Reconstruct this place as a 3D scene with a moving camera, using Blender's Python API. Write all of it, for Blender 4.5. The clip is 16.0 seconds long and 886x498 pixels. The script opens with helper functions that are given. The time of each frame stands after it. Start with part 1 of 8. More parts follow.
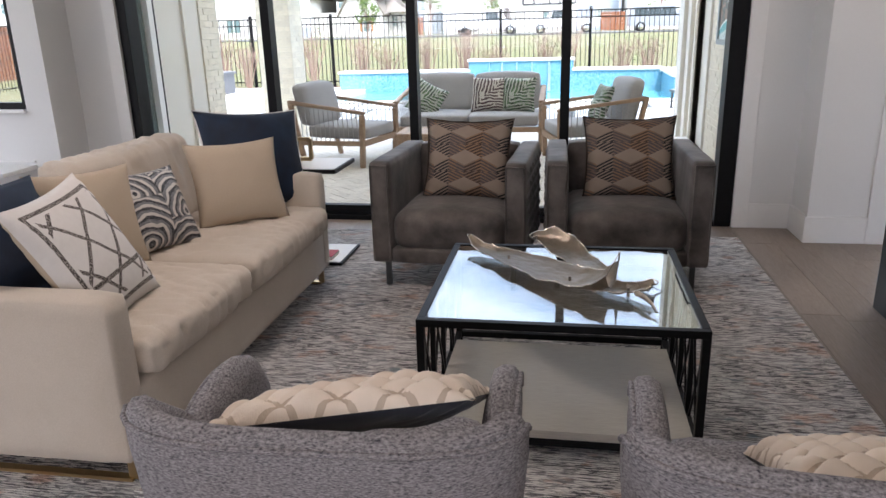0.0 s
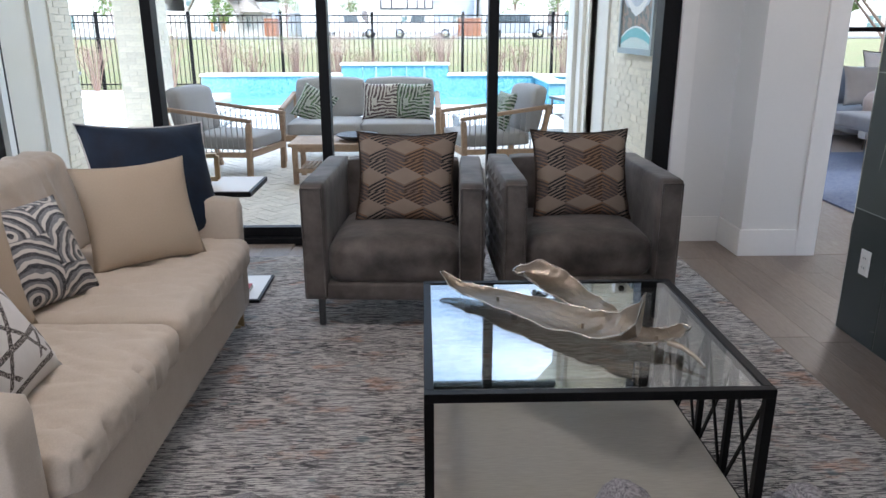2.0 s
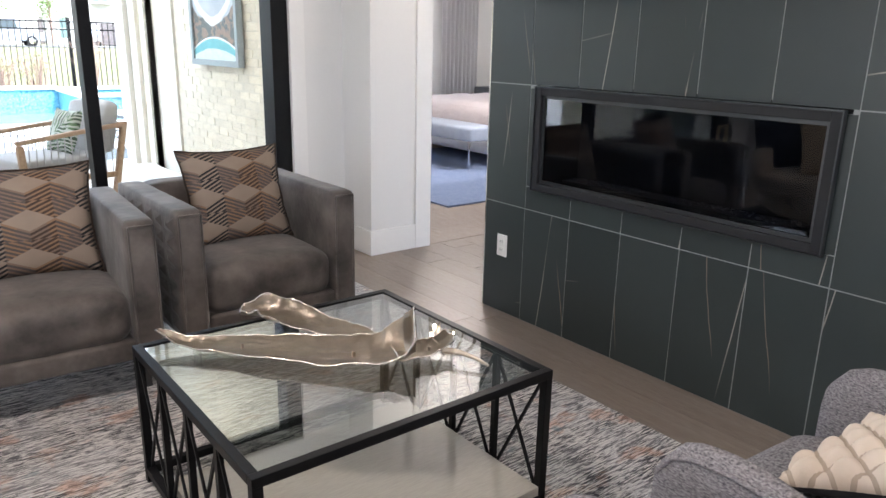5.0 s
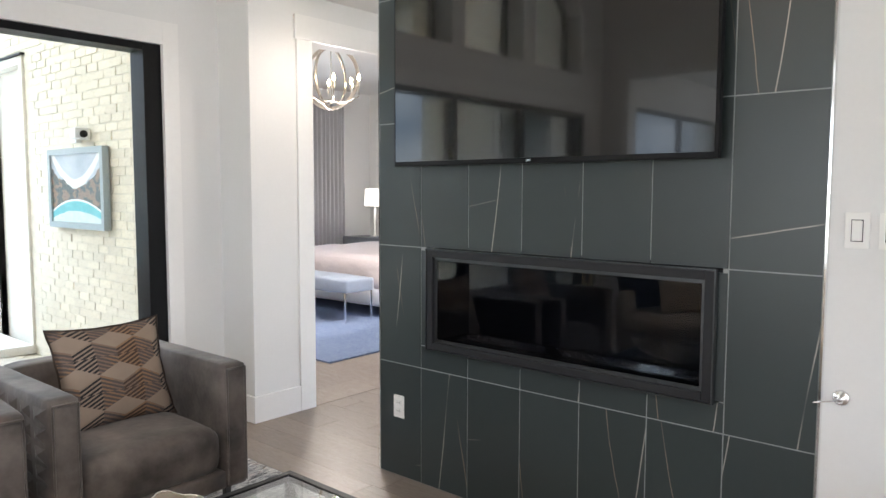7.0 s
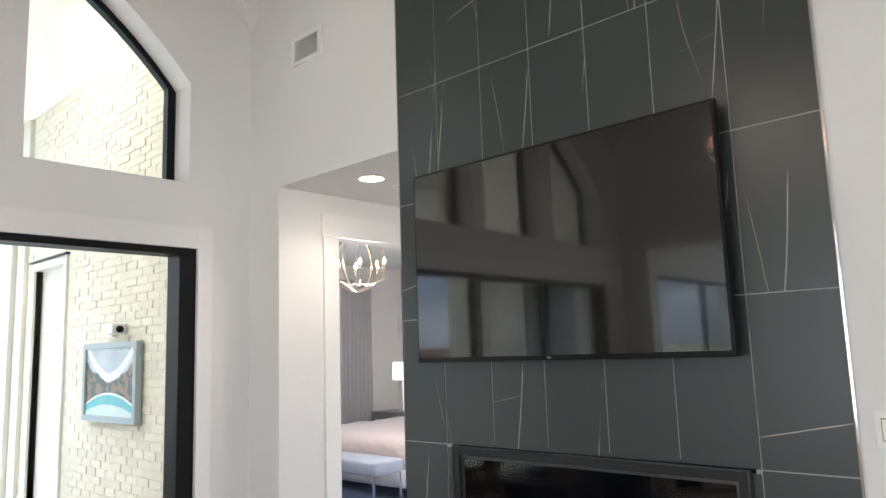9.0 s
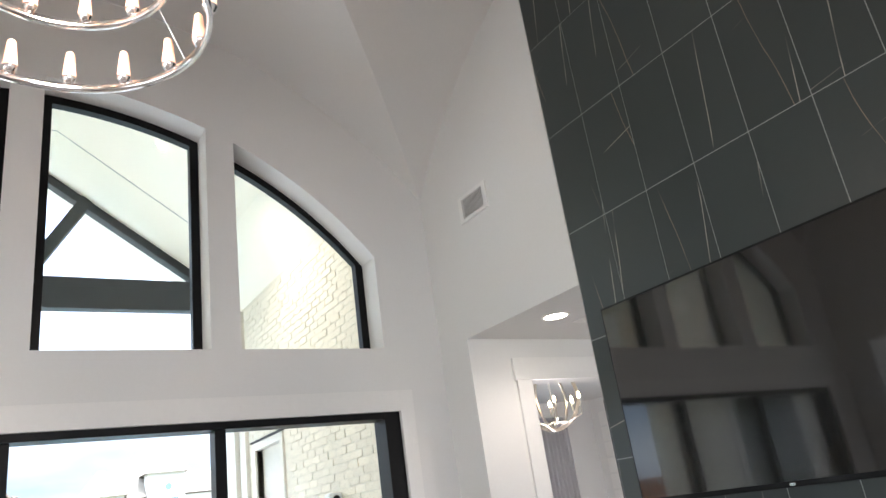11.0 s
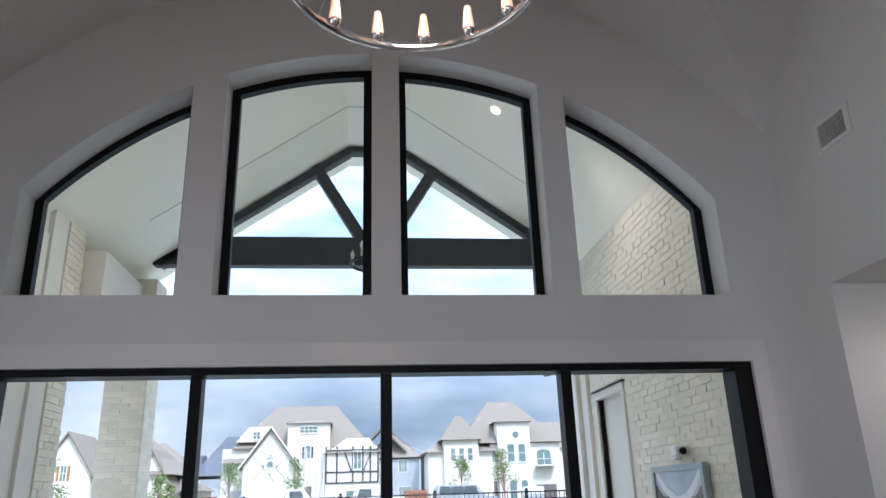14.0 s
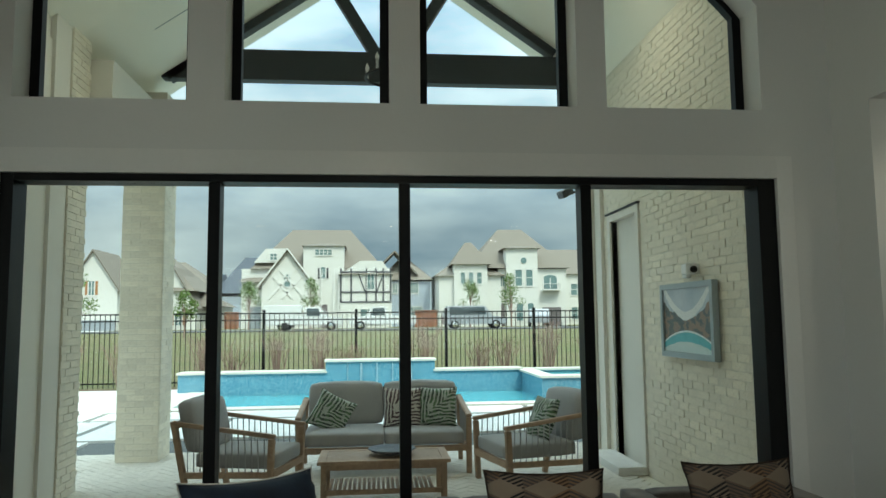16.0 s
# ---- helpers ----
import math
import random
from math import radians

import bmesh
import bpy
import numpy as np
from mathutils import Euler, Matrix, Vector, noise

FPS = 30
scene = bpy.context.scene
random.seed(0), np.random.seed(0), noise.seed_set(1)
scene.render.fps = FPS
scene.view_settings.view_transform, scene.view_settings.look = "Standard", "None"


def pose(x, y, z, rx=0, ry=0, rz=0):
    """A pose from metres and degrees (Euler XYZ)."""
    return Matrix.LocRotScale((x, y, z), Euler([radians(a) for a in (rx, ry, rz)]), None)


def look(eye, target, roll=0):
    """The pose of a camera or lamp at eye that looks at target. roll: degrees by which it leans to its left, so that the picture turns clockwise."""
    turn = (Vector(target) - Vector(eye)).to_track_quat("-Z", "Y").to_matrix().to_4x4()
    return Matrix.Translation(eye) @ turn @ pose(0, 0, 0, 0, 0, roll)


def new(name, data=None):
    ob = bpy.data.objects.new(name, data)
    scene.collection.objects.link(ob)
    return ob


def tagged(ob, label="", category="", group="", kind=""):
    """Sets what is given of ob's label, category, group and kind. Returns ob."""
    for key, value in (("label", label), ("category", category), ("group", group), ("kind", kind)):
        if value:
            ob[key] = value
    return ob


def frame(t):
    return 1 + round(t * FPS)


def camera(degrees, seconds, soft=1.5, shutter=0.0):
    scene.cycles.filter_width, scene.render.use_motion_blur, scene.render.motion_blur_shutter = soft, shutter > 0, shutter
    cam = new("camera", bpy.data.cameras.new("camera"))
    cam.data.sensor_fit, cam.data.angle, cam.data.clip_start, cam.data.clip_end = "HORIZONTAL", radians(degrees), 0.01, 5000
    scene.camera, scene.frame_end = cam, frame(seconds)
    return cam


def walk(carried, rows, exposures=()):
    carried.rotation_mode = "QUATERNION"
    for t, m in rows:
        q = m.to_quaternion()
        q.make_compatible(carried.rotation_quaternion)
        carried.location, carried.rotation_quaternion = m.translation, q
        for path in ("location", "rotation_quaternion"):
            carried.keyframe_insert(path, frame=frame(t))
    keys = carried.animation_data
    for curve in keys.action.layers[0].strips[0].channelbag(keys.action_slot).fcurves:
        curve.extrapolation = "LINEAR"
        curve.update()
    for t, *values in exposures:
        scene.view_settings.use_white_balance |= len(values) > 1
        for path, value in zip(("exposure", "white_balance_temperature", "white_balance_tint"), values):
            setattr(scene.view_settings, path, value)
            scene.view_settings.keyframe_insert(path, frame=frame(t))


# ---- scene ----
cam = camera(63.2, 16.0)
# seconds, eye x, y, z, yaw, pitch, roll
PATH = [
    (0.0, 0.335, -0.170, 1.379, 9.95, -17.14, -1.50),
    (0.5, 0.226, -0.028, 1.385, 8.40, -16.80, -0.97),
    (1.0, 0.137, 0.094, 1.385, 6.05, -16.59, -0.59),
    (1.5, 0.004, 0.209, 1.386, 2.81, -16.75, -0.28),
    (2.0, -0.128, 0.287, 1.373, -1.54, -17.01, -0.05),
    (2.5, -0.224, 0.394, 1.369, -6.94, -17.47, 0.25),
    (3.0, -0.306, 0.493, 1.365, -13.22, -17.76, 0.45),
    (3.5, -0.402, 0.551, 1.365, -20.09, -18.09, 0.86),
    (4.0, -0.508, 0.576, 1.367, -26.94, -18.22, 1.21),
    (6.5, -0.732, 0.771, 1.416, -48.35, -8.73, 0.59),
    (7.0, -0.750, 0.776, 1.469, -49.27, -4.62, 0.15),
    (7.5, -0.771, 0.764, 1.489, -49.60, -0.20, 0.14),
    (8.0, -0.778, 0.741, 1.527, -49.32, 3.22, -0.23),
    (10.5, -0.812, 0.688, 1.731, -38.93, 16.08, -6.62),
    (11.0, -0.860, 0.719, 1.681, -34.26, 19.85, -8.39),
    (11.5, -0.894, 0.725, 1.679, -28.55, 22.91, -8.55),
    (12.0, -0.919, 0.730, 1.678, -22.49, 25.22, -7.56),
    (12.5, -0.925, 0.738, 1.668, -16.74, 26.13, -5.83),
    (13.0, -0.924, 0.739, 1.648, -12.05, 25.20, -3.99),
    (13.5, -0.913, 0.753, 1.625, -8.73, 22.62, -2.72),
    (14.0, -0.899, 0.763, 1.601, -6.82, 19.06, -1.86),
    (14.5, -0.896, 0.777, 1.574, -5.87, 15.44, -1.40),
    (15.0, -0.917, 0.818, 1.536, -5.72, 12.21, -1.29),
    (15.5, -0.926, 0.843, 1.512, -5.58, 9.09, -1.08),
    (16.0, -0.932, 0.862, 1.518, -5.56, 5.51, -0.58),
]

EXPOSURES = [(0.0, 0.75, 6450, 19), (2.5, 0.75, 5950, 15), (3.5, 1.1, 5950, 15), (4.2, 1.5, 6300, 17), (6.5, 1.62, 6400, 13), (8.2, 1.45, 6550, 14), (10.5, 1.42, 6350, 14), (12.0, 0.75, 6350, 16), (12.5, 0.5, 6350, 16), (13.5, 0.2, 6150, 14), (14.0, 0.02, 5950, 17), (14.5, -0.25, 6150, 8), (15.0, -0.33, 6550, 1), (16.0, -0.55, 6700, -8)]
walk_rows = [(t, pose(x, y, z, 90, 0, yaw) @ pose(0, 0, 0, pitch) @ pose(0, 0, 0, 0, 0, roll)) for t, x, y, z, yaw, pitch, roll in PATH]
walk(cam, walk_rows, EXPOSURES)

# ---- world and sun ----
world = bpy.data.worlds.new("sky")
scene.world = world
world.use_nodes = True
wn, wl = world.node_tree.nodes, world.node_tree.links
wn.clear()
w_out = wn.new("ShaderNodeOutputWorld")
w_bg = wn.new("ShaderNodeBackground")
w_sky = wn.new("ShaderNodeTexSky")
w_sky.sky_type, w_sky.sun_disc = "NISHITA", False
w_sky.sun_elevation, w_sky.sun_rotation = radians(50), radians(200)
w_co = wn.new("ShaderNodeTexCoord")
w_map = wn.new("ShaderNodeMapping")
w_map.inputs["Scale"].default_value = (1.2, 1.2, 3.5)
w_noise = wn.new("ShaderNodeTexNoise")
w_noise.inputs["Scale"].default_value, w_noise.inputs["Detail"].default_value = 2.2, 7
w_ramp = wn.new("ShaderNodeValToRGB")
w_ramp.color_ramp.elements[0].position, w_ramp.color_ramp.elements[0].color = 0.36, (3.5, 4.9, 6.7, 1)
w_ramp.color_ramp.elements[1].position, w_ramp.color_ramp.elements[1].color = 0.68, (11.2, 12.6, 13.8, 1)
w_mix = wn.new("ShaderNodeMixRGB")
w_mix.inputs["Fac"].default_value = 0.85
wl.new(w_co.outputs["Generated"], w_map.inputs["Vector"])
wl.new(w_map.outputs["Vector"], w_noise.inputs["Vector"])
wl.new(w_noise.outputs["Fac"], w_ramp.inputs["Fac"])
wl.new(w_sky.outputs["Color"], w_mix.inputs["Color1"])
wl.new(w_ramp.outputs["Color"], w_mix.inputs["Color2"])
w_sep, w_up, w_gain = wn.new("ShaderNodeSeparateXYZ"), wn.new("ShaderNodeMapRange"), wn.new("ShaderNodeVectorMath")
w_gain.operation = "SCALE"
w_up.inputs["From Min"].default_value, w_up.inputs["From Max"].default_value = 0.12, 0.8
w_up.inputs["To Min"].default_value, w_up.inputs["To Max"].default_value = 0.58, 2.9
wl.new(w_co.outputs["Generated"], w_sep.inputs[0])
wl.new(w_sep.outputs["Z"], w_up.inputs["Value"])
wl.new(w_mix.outputs["Color"], w_gain.inputs[0])
wl.new(w_up.outputs["Result"], w_gain.inputs["Scale"])
wl.new(w_gain.outputs["Vector"], w_bg.inputs["Color"])
w_bg.inputs["Strength"].default_value = 0.15
wl.new(w_bg.outputs["Background"], w_out.inputs["Surface"])

sun_data = bpy.data.lights.new("sun", "SUN")
sun_data.energy, sun_data.angle, sun_data.color = 3.7, radians(14), (1.0, 0.96, 0.9)
sun = new("sun", sun_data)
sun.matrix_world = look((0, 0, 20), (-6.0, 14.0, 0.0))


# ---- materials ----
def material(name, base, rough=0.6, metal=0.0, grain=None, grain_col=None, grain_mix=0.5, big=None, big_col=None, big_mix=0.3,
             bump=0.0, bump_scale=200.0, bump_dist=0.002, stretch=(1, 1, 1), rough_var=0.0, sheen=0.0, rand=0.0, coat=0.0):
    """A procedural surface: base colour, fine grain, broad patches, relief."""
    m = bpy.data.materials.new(name)
    m.use_nodes = True
    n, l = m.node_tree.nodes, m.node_tree.links
    b = n["Principled BSDF"]
    b.inputs["Roughness"].default_value, b.inputs["Metallic"].default_value = rough, metal
    if sheen:
        b.inputs["Sheen Weight"].default_value = sheen
    if coat:
        b.inputs["Coat Weight"].default_value = coat
    co = n.new("ShaderNodeTexCoord")
    mp = n.new("ShaderNodeMapping")
    mp.inputs["Scale"].default_value = stretch
    l.new(co.outputs["Object"], mp.inputs["Vector"])
    col = None

    def mix(fac, a, c, mode="MIX"):
        x = n.new("ShaderNodeMixRGB")
        x.blend_type = mode
        for k, v in (("Fac", fac), ("Color1", a), ("Color2", c)):
            if hasattr(v, "links"):
                l.new(v, x.inputs[k])
            elif k == "Fac":
                x.inputs[k].default_value = v
            else:
                x.inputs[k].default_value = (*v, 1)
        return x.outputs["Color"]

    def tex(scale, detail=4, rough_n=0.6):
        t = n.new("ShaderNodeTexNoise")
        t.inputs["Scale"].default_value, t.inputs["Detail"].default_value, t.inputs["Roughness"].default_value = scale, detail, rough_n
        l.new(mp.outputs["Vector"], t.inputs["Vector"])
        r = n.new("ShaderNodeMapRange")
        r.inputs["From Min"].default_value, r.inputs["From Max"].default_value = 0.35, 0.65
        l.new(t.outputs["Fac"], r.inputs["Value"])
        return r.outputs["Result"], t.outputs["Fac"]

    col = base
    if big:
        f, _ = tex(big)
        mm = n.new("ShaderNodeMath")
        mm.operation = "MULTIPLY"
        mm.inputs[1].default_value = big_mix
        l.new(f, mm.inputs[0])
        col = mix(mm.outputs[0], col, big_col or tuple(c * 0.7 for c in base))
    if grain:
        f, _ = tex(grain, 5)
        mm = n.new("ShaderNodeMath")
        mm.operation = "MULTIPLY"
        mm.inputs[1].default_value = grain_mix
        l.new(f, mm.inputs[0])
        col = mix(mm.outputs[0], col, grain_col or tuple(c * 0.6 for c in base))
    if rand:
        oi = n.new("ShaderNodeObjectInfo")
        hs = n.new("ShaderNodeMapRange")
        hs.inputs["To Min"].default_value, hs.inputs["To Max"].default_value = 1 - rand, 1 + rand
        l.new(oi.outputs["Random"], hs.inputs["Value"])
        cm = n.new("ShaderNodeVectorMath")
        cm.operation = "SCALE"
        if hasattr(col, "links"):
            l.new(col, cm.inputs[0])
        else:
            cm.inputs[0].default_value = col
        l.new(hs.outputs["Result"], cm.inputs["Scale"])
        col = cm.outputs["Vector"]
    if hasattr(col, "links"):
        l.new(col, b.inputs["Base Color"])
    else:
        b.inputs["Base Color"].default_value = (*col, 1)
    if rough_var:
        f, _ = tex(12)
        r = n.new("ShaderNodeMapRange")
        r.inputs["To Min"].default_value, r.inputs["To Max"].default_value = max(0.02, rough - rough_var), min(1, rough + rough_var)
        l.new(f, r.inputs["Value"])
        l.new(r.outputs["Result"], b.inputs["Roughness"])
    if name == "black_metal":
        b.inputs["Specular IOR Level"].default_value = 0.15
    if bump:
        _, raw = tex(bump_scale, 3)
        bp = n.new("ShaderNodeBump")
        bp.inputs["Strength"].default_value, bp.inputs["Distance"].default_value = bump, bump_dist
        l.new(raw, bp.inputs["Height"])
        l.new(bp.outputs["Normal"], b.inputs["Normal"])
    return m


def glow(name, colour, strength):
    m = bpy.data.materials.new(name)
    m.use_nodes = True
    b = m.node_tree.nodes["Principled BSDF"]
    b.inputs["Base Color"].default_value = (*colour, 1)
    b.inputs["Emission Color"].default_value, b.inputs["Emission Strength"].default_value = (*colour, 1), strength
    return m


def clear_glass(name, tint=(1, 1, 1), reflect=1.0, power=5.0):
    """Thin pane: sees straight through, with a Fresnel gloss."""
    m = bpy.data.materials.new(name)
    m.use_nodes = True
    n, l = m.node_tree.nodes, m.node_tree.links
    n.clear()
    out, mx, tr, gl, fr = (n.new(k) for k in ("ShaderNodeOutputMaterial", "ShaderNodeMixShader", "ShaderNodeBsdfTransparent", "ShaderNodeBsdfGlossy", "ShaderNodeLayerWeight"))
    tr.inputs["Color"].default_value = (*tint, 1)
    gl.inputs["Roughness"].default_value = 0.01
    fr.inputs["Blend"].default_value = 0.5
    pw, sc, ad = (n.new("ShaderNodeMath") for _ in range(3))
    pw.operation, sc.operation, ad.operation = "POWER", "MULTIPLY", "ADD"
    pw.inputs[1].default_value, sc.inputs[1].default_value, ad.inputs[1].default_value = power, 0.9, 0.035 * reflect
    l.new(fr.outputs["Facing"], pw.inputs[0])
    l.new(pw.outputs[0], sc.inputs[0])
    l.new(sc.outputs[0], ad.inputs[0])
    l.new(ad.outputs[0], mx.inputs["Fac"])
    l.new(tr.outputs["BSDF"], mx.inputs[1])
    l.new(gl.outputs["BSDF"], mx.inputs[2])
    l.new(mx.outputs["Shader"], out.inputs["Surface"])
    return m


M = {}
M["wall"] = material("wall_paint", (0.74, 0.735, 0.72), 0.75, grain=60, grain_mix=0.04, bump=0.12, bump_scale=260, bump_dist=0.001)
M["trim"] = material("trim_paint", (0.8, 0.79, 0.77), 0.4, grain=30, grain_mix=0.05, bump=0.05, bump_scale=90)
M["black"] = material("black_metal", (0.006, 0.006, 0.007), 0.42, 0.0, grain=80, grain_col=(0.012, 0.012, 0.012), grain_mix=0.3, bump=0.1, bump_scale=300)
M["pane"] = clear_glass("window_glass", (0.985, 0.995, 0.99), 0.4)
M["wood_floor"] = material("oak_floor", (0.27, 0.212, 0.172), 0.38, grain=30, grain_col=(0.15, 0.12, 0.10), grain_mix=0.7, big=3, big_col=(0.38, 0.325, 0.28), big_mix=0.4,
                           stretch=(12, 1.0, 12), rand=0.15, rough_var=0.1, bump=0.2, bump_scale=40)
M["gap"] = material("floor_gap", (0.04, 0.03, 0.025), 0.8, grain=40)
M["tile"] = material("black_marble_tile", (0.012, 0.019, 0.019), 0.33, grain=14, grain_col=(0.022, 0.032, 0.031), grain_mix=0.8, big=3, big_col=(0.03, 0.038, 0.036), big_mix=0.35, rough_var=0.08)
M["grout"] = material("grout", (0.34, 0.36, 0.35), 0.9, grain=200)
M["brick"] = material("painted_brick", (0.83, 0.775, 0.65), 0.85, grain=45, grain_col=(0.62, 0.54, 0.40), grain_mix=0.45, big=5, big_col=(0.87, 0.82, 0.70), big_mix=0.6, bump=0.5, bump_scale=38, bump_dist=0.004, rand=0.08)
M["mortar"] = material("mortar", (0.74, 0.69, 0.575), 0.95, grain=90, grain_mix=0.35, bump=0.5, bump_scale=120)
M["patio"] = material("patio_paver", (0.74, 0.69, 0.61), 0.8, grain=25, grain_col=(0.44, 0.4, 0.34), grain_mix=0.5, big=4, big_mix=0.25, rand=0.08, bump=0.3, bump_scale=80)
M["concrete"] = material("pale_concrete", (0.80, 0.78, 0.74), 0.8, grain=12, grain_col=(0.55, 0.53, 0.5), grain_mix=0.4, big=1.2, big_mix=0.12, bump=0.2, bump_scale=120)
M["gravel"] = material("dark_gravel", (0.09, 0.1, 0.1), 0.9, grain=60, grain_col=(0.22, 0.22, 0.21), grain_mix=0.8, bump=1, bump_scale=70, bump_dist=0.01)
M["truss"] = material("dark_painted_timber", (0.035, 0.04, 0.045), 0.6, grain=20, grain_mix=0.3, stretch=(1, 8, 8))
M["stucco"] = material("pale_stucco", (0.74, 0.71, 0.64), 0.85, grain=30, grain_mix=0.12, bump=0.3, bump_scale=120)
M["soffit"] = material("patio_ceiling_paint", (0.92, 0.88, 0.75), 0.8, grain=8, grain_mix=0.06)
M["chrome"] = material("chrome", (0.8, 0.8, 0.8), 0.08, 1.0, grain=20, grain_mix=0.04)
M["velvet"] = material("grey_velvet", (0.055, 0.044, 0.038), 0.65, grain=4.5, grain_col=(0.17, 0.142, 0.126), grain_mix=0.8, big=3.2, big_col=(0.012, 0.0095, 0.0085), big_mix=1.0, sheen=0.22, bump=0.35, bump_scale=7, bump_dist=0.02)
M["linen"] = material("cream_linen", (0.61, 0.535, 0.45), 0.9, grain=220, grain_col=(0.43, 0.36, 0.29), grain_mix=0.3, big=4, big_col=(0.54, 0.465, 0.38), big_mix=0.6, sheen=0.15, bump=0.3, bump_scale=6, bump_dist=0.03)
M["navy"] = material("navy_velvet", (0.001, 0.006, 0.020), 0.75, grain=6, grain_col=(0.003, 0.020, 0.055), grain_mix=0.7, sheen=0.0, bump=0.2, bump_scale=14, bump_dist=0.01)
M["tweed"] = material("grey_tweed", (0.19, 0.175, 0.185), 0.95, grain=260, grain_col=(0.52, 0.49, 0.5), grain_mix=0.6, big=300, big_col=(0.02, 0.02, 0.03), big_mix=1.0, stretch=(0.5, 0.5, 1.5), bump=0.8, bump_scale=300, bump_dist=0.002)
M["gold"] = material("brushed_gold", (0.62, 0.45, 0.24), 0.3, 1.0, grain=50, grain_mix=0.2)
M["teak"] = material("teak", (0.44, 0.30, 0.2), 0.6, grain=30, grain_col=(0.26, 0.165, 0.1), grain_mix=0.6, stretch=(1, 1, 1), rand=0.1, bump=0.2, bump_scale=120)
M["outcush"] = material("grey_outdoor_fabric", (0.42, 0.41, 0.405), 0.9, grain=300, grain_mix=0.4, big=4, big_col=(0.31, 0.31, 0.31), big_mix=0.4, bump=0.3, bump_scale=10, bump_dist=0.01)
M["paleply"] = material("whitewashed_wood", (0.50, 0.465, 0.41), 0.45, grain=20, grain_col=(0.38, 0.345, 0.30), grain_mix=0.7, stretch=(1, 14, 14), big=3, big_mix=0.15, bump=0.15, bump_scale=50)
M["silver"] = material("hammered_silver", (0.48, 0.41, 0.335), 0.38, 1.0, grain=24, grain_col=(0.36, 0.31, 0.25), grain_mix=0.6, bump=0.5, bump_scale=70, bump_dist=0.003)


# ---- building helpers ----
def part(name, bm, mat, parent=None, label="", smooth=False, kind=""):
    me = bpy.data.meshes.new(name)
    bm.to_mesh(me)
    bm.free()
    if smooth:
        me.shade_smooth()
    for mm in (mat if isinstance(mat, (list, tuple)) else [mat]):
        me.materials.append(mm)
    ob = new(name, me)
    if parent:
        ob.parent = parent
    return tagged(ob, label, kind=kind)


def thing(name, label, category, at=(0, 0, 0), rz=0, group="", kind=""):
    ob = new(name)
    ob.matrix_basis = pose(*at, 0, 0, rz)
    return tagged(ob, label, category, group, kind)


def structure(name, bm, mat, label, smooth=False, category=""):
    ob = part(name, bm, mat, None, label, smooth, "structure")
    return tagged(ob, category=category or name.split("_")[0])


def add_box(bm, x0, y0, z0, x1, y1, z1, bevel=0.0, seg=2, mi=0):
    v = [bm.verts.new(p) for p in ((x0, y0, z0), (x1, y0, z0), (x1, y1, z0), (x0, y1, z0), (x0, y0, z1), (x1, y0, z1), (x1, y1, z1), (x0, y1, z1))]
    fs = [bm.faces.new([v[i] for i in q]) for q in ((0, 3, 2, 1), (4, 5, 6, 7), (0, 1, 5, 4), (1, 2, 6, 5), (2, 3, 7, 6), (3, 0, 4, 7))]
    for f in fs:
        f.material_index = mi
    if bevel:
        es = list({e for f in fs for e in f.edges})
        bmesh.ops.bevel(bm, geom=es, offset=bevel, segments=seg, affect="EDGES", profile=0.6)
    return v


def boxes(*list_of, bevel=0.0):
    bm = bmesh.new()
    for b in list_of:
        add_box(bm, *b, bevel=bevel)
    return bm


def beam(bm, a, b, w, h=None, up=(0, 0, 1), bevel=0.0):
    """A bar of section w x h from a to b."""
    h = h or w
    a, b = Vector(a), Vector(b)
    d = (b - a).normalized()
    u = Vector(up)
    if abs(d.dot(u)) > 0.98:
        u = Vector((0, 1, 0))
    s = d.cross(u).normalized()
    t = s.cross(d).normalized()
    vs = []
    for p in (a, b):
        for i, j in ((-1, -1), (1, -1), (1, 1), (-1, 1)):
            vs.append(bm.verts.new(p + s * w / 2 * i + t * h / 2 * j))
    fs = [bm.faces.new([vs[i] for i in q]) for q in ((0, 3, 2, 1), (4, 5, 6, 7), (0, 1, 5, 4), (1, 2, 6, 5), (2, 3, 7, 6), (3, 0, 4, 7))]
    if bevel:
        bmesh.ops.bevel(bm, geom=list({e for f in fs for e in f.edges}), offset=bevel, segments=2, affect="EDGES")


def tube(bm, pts, r, seg=8, closed=False, rs=None):
    """A round tube through points."""
    pts = [Vector(p) for p in pts]
    rings = []
    n = len(pts)
    for i, p in enumerate(pts):
        if closed:
            d = pts[(i + 1) % n] - pts[i - 1]
        else:
            d = pts[min(i + 1, n - 1)] - pts[max(i - 1, 0)]
        d.normalize()
        u = Vector((0, 0, 1)) if abs(d.z) < 0.9 else Vector((1, 0, 0))
        s = d.cross(u).normalized()
        t = s.cross(d)
        rr = rs[i] if rs else r
        rings.append([bm.verts.new(p + (s * math.cos(a) + t * math.sin(a)) * rr) for a in (2 * math.pi * k / seg for k in range(seg))])
    for i in range(n if closed else n - 1):
        a, b = rings[i], rings[(i + 1) % n]
        for k in range(seg):
            bm.faces.new((a[k], a[(k + 1) % seg], b[(k + 1) % seg], b[k]))
    if not closed:
        bm.faces.new(rings[0])
        bm.faces.new(rings[-1][::-1])


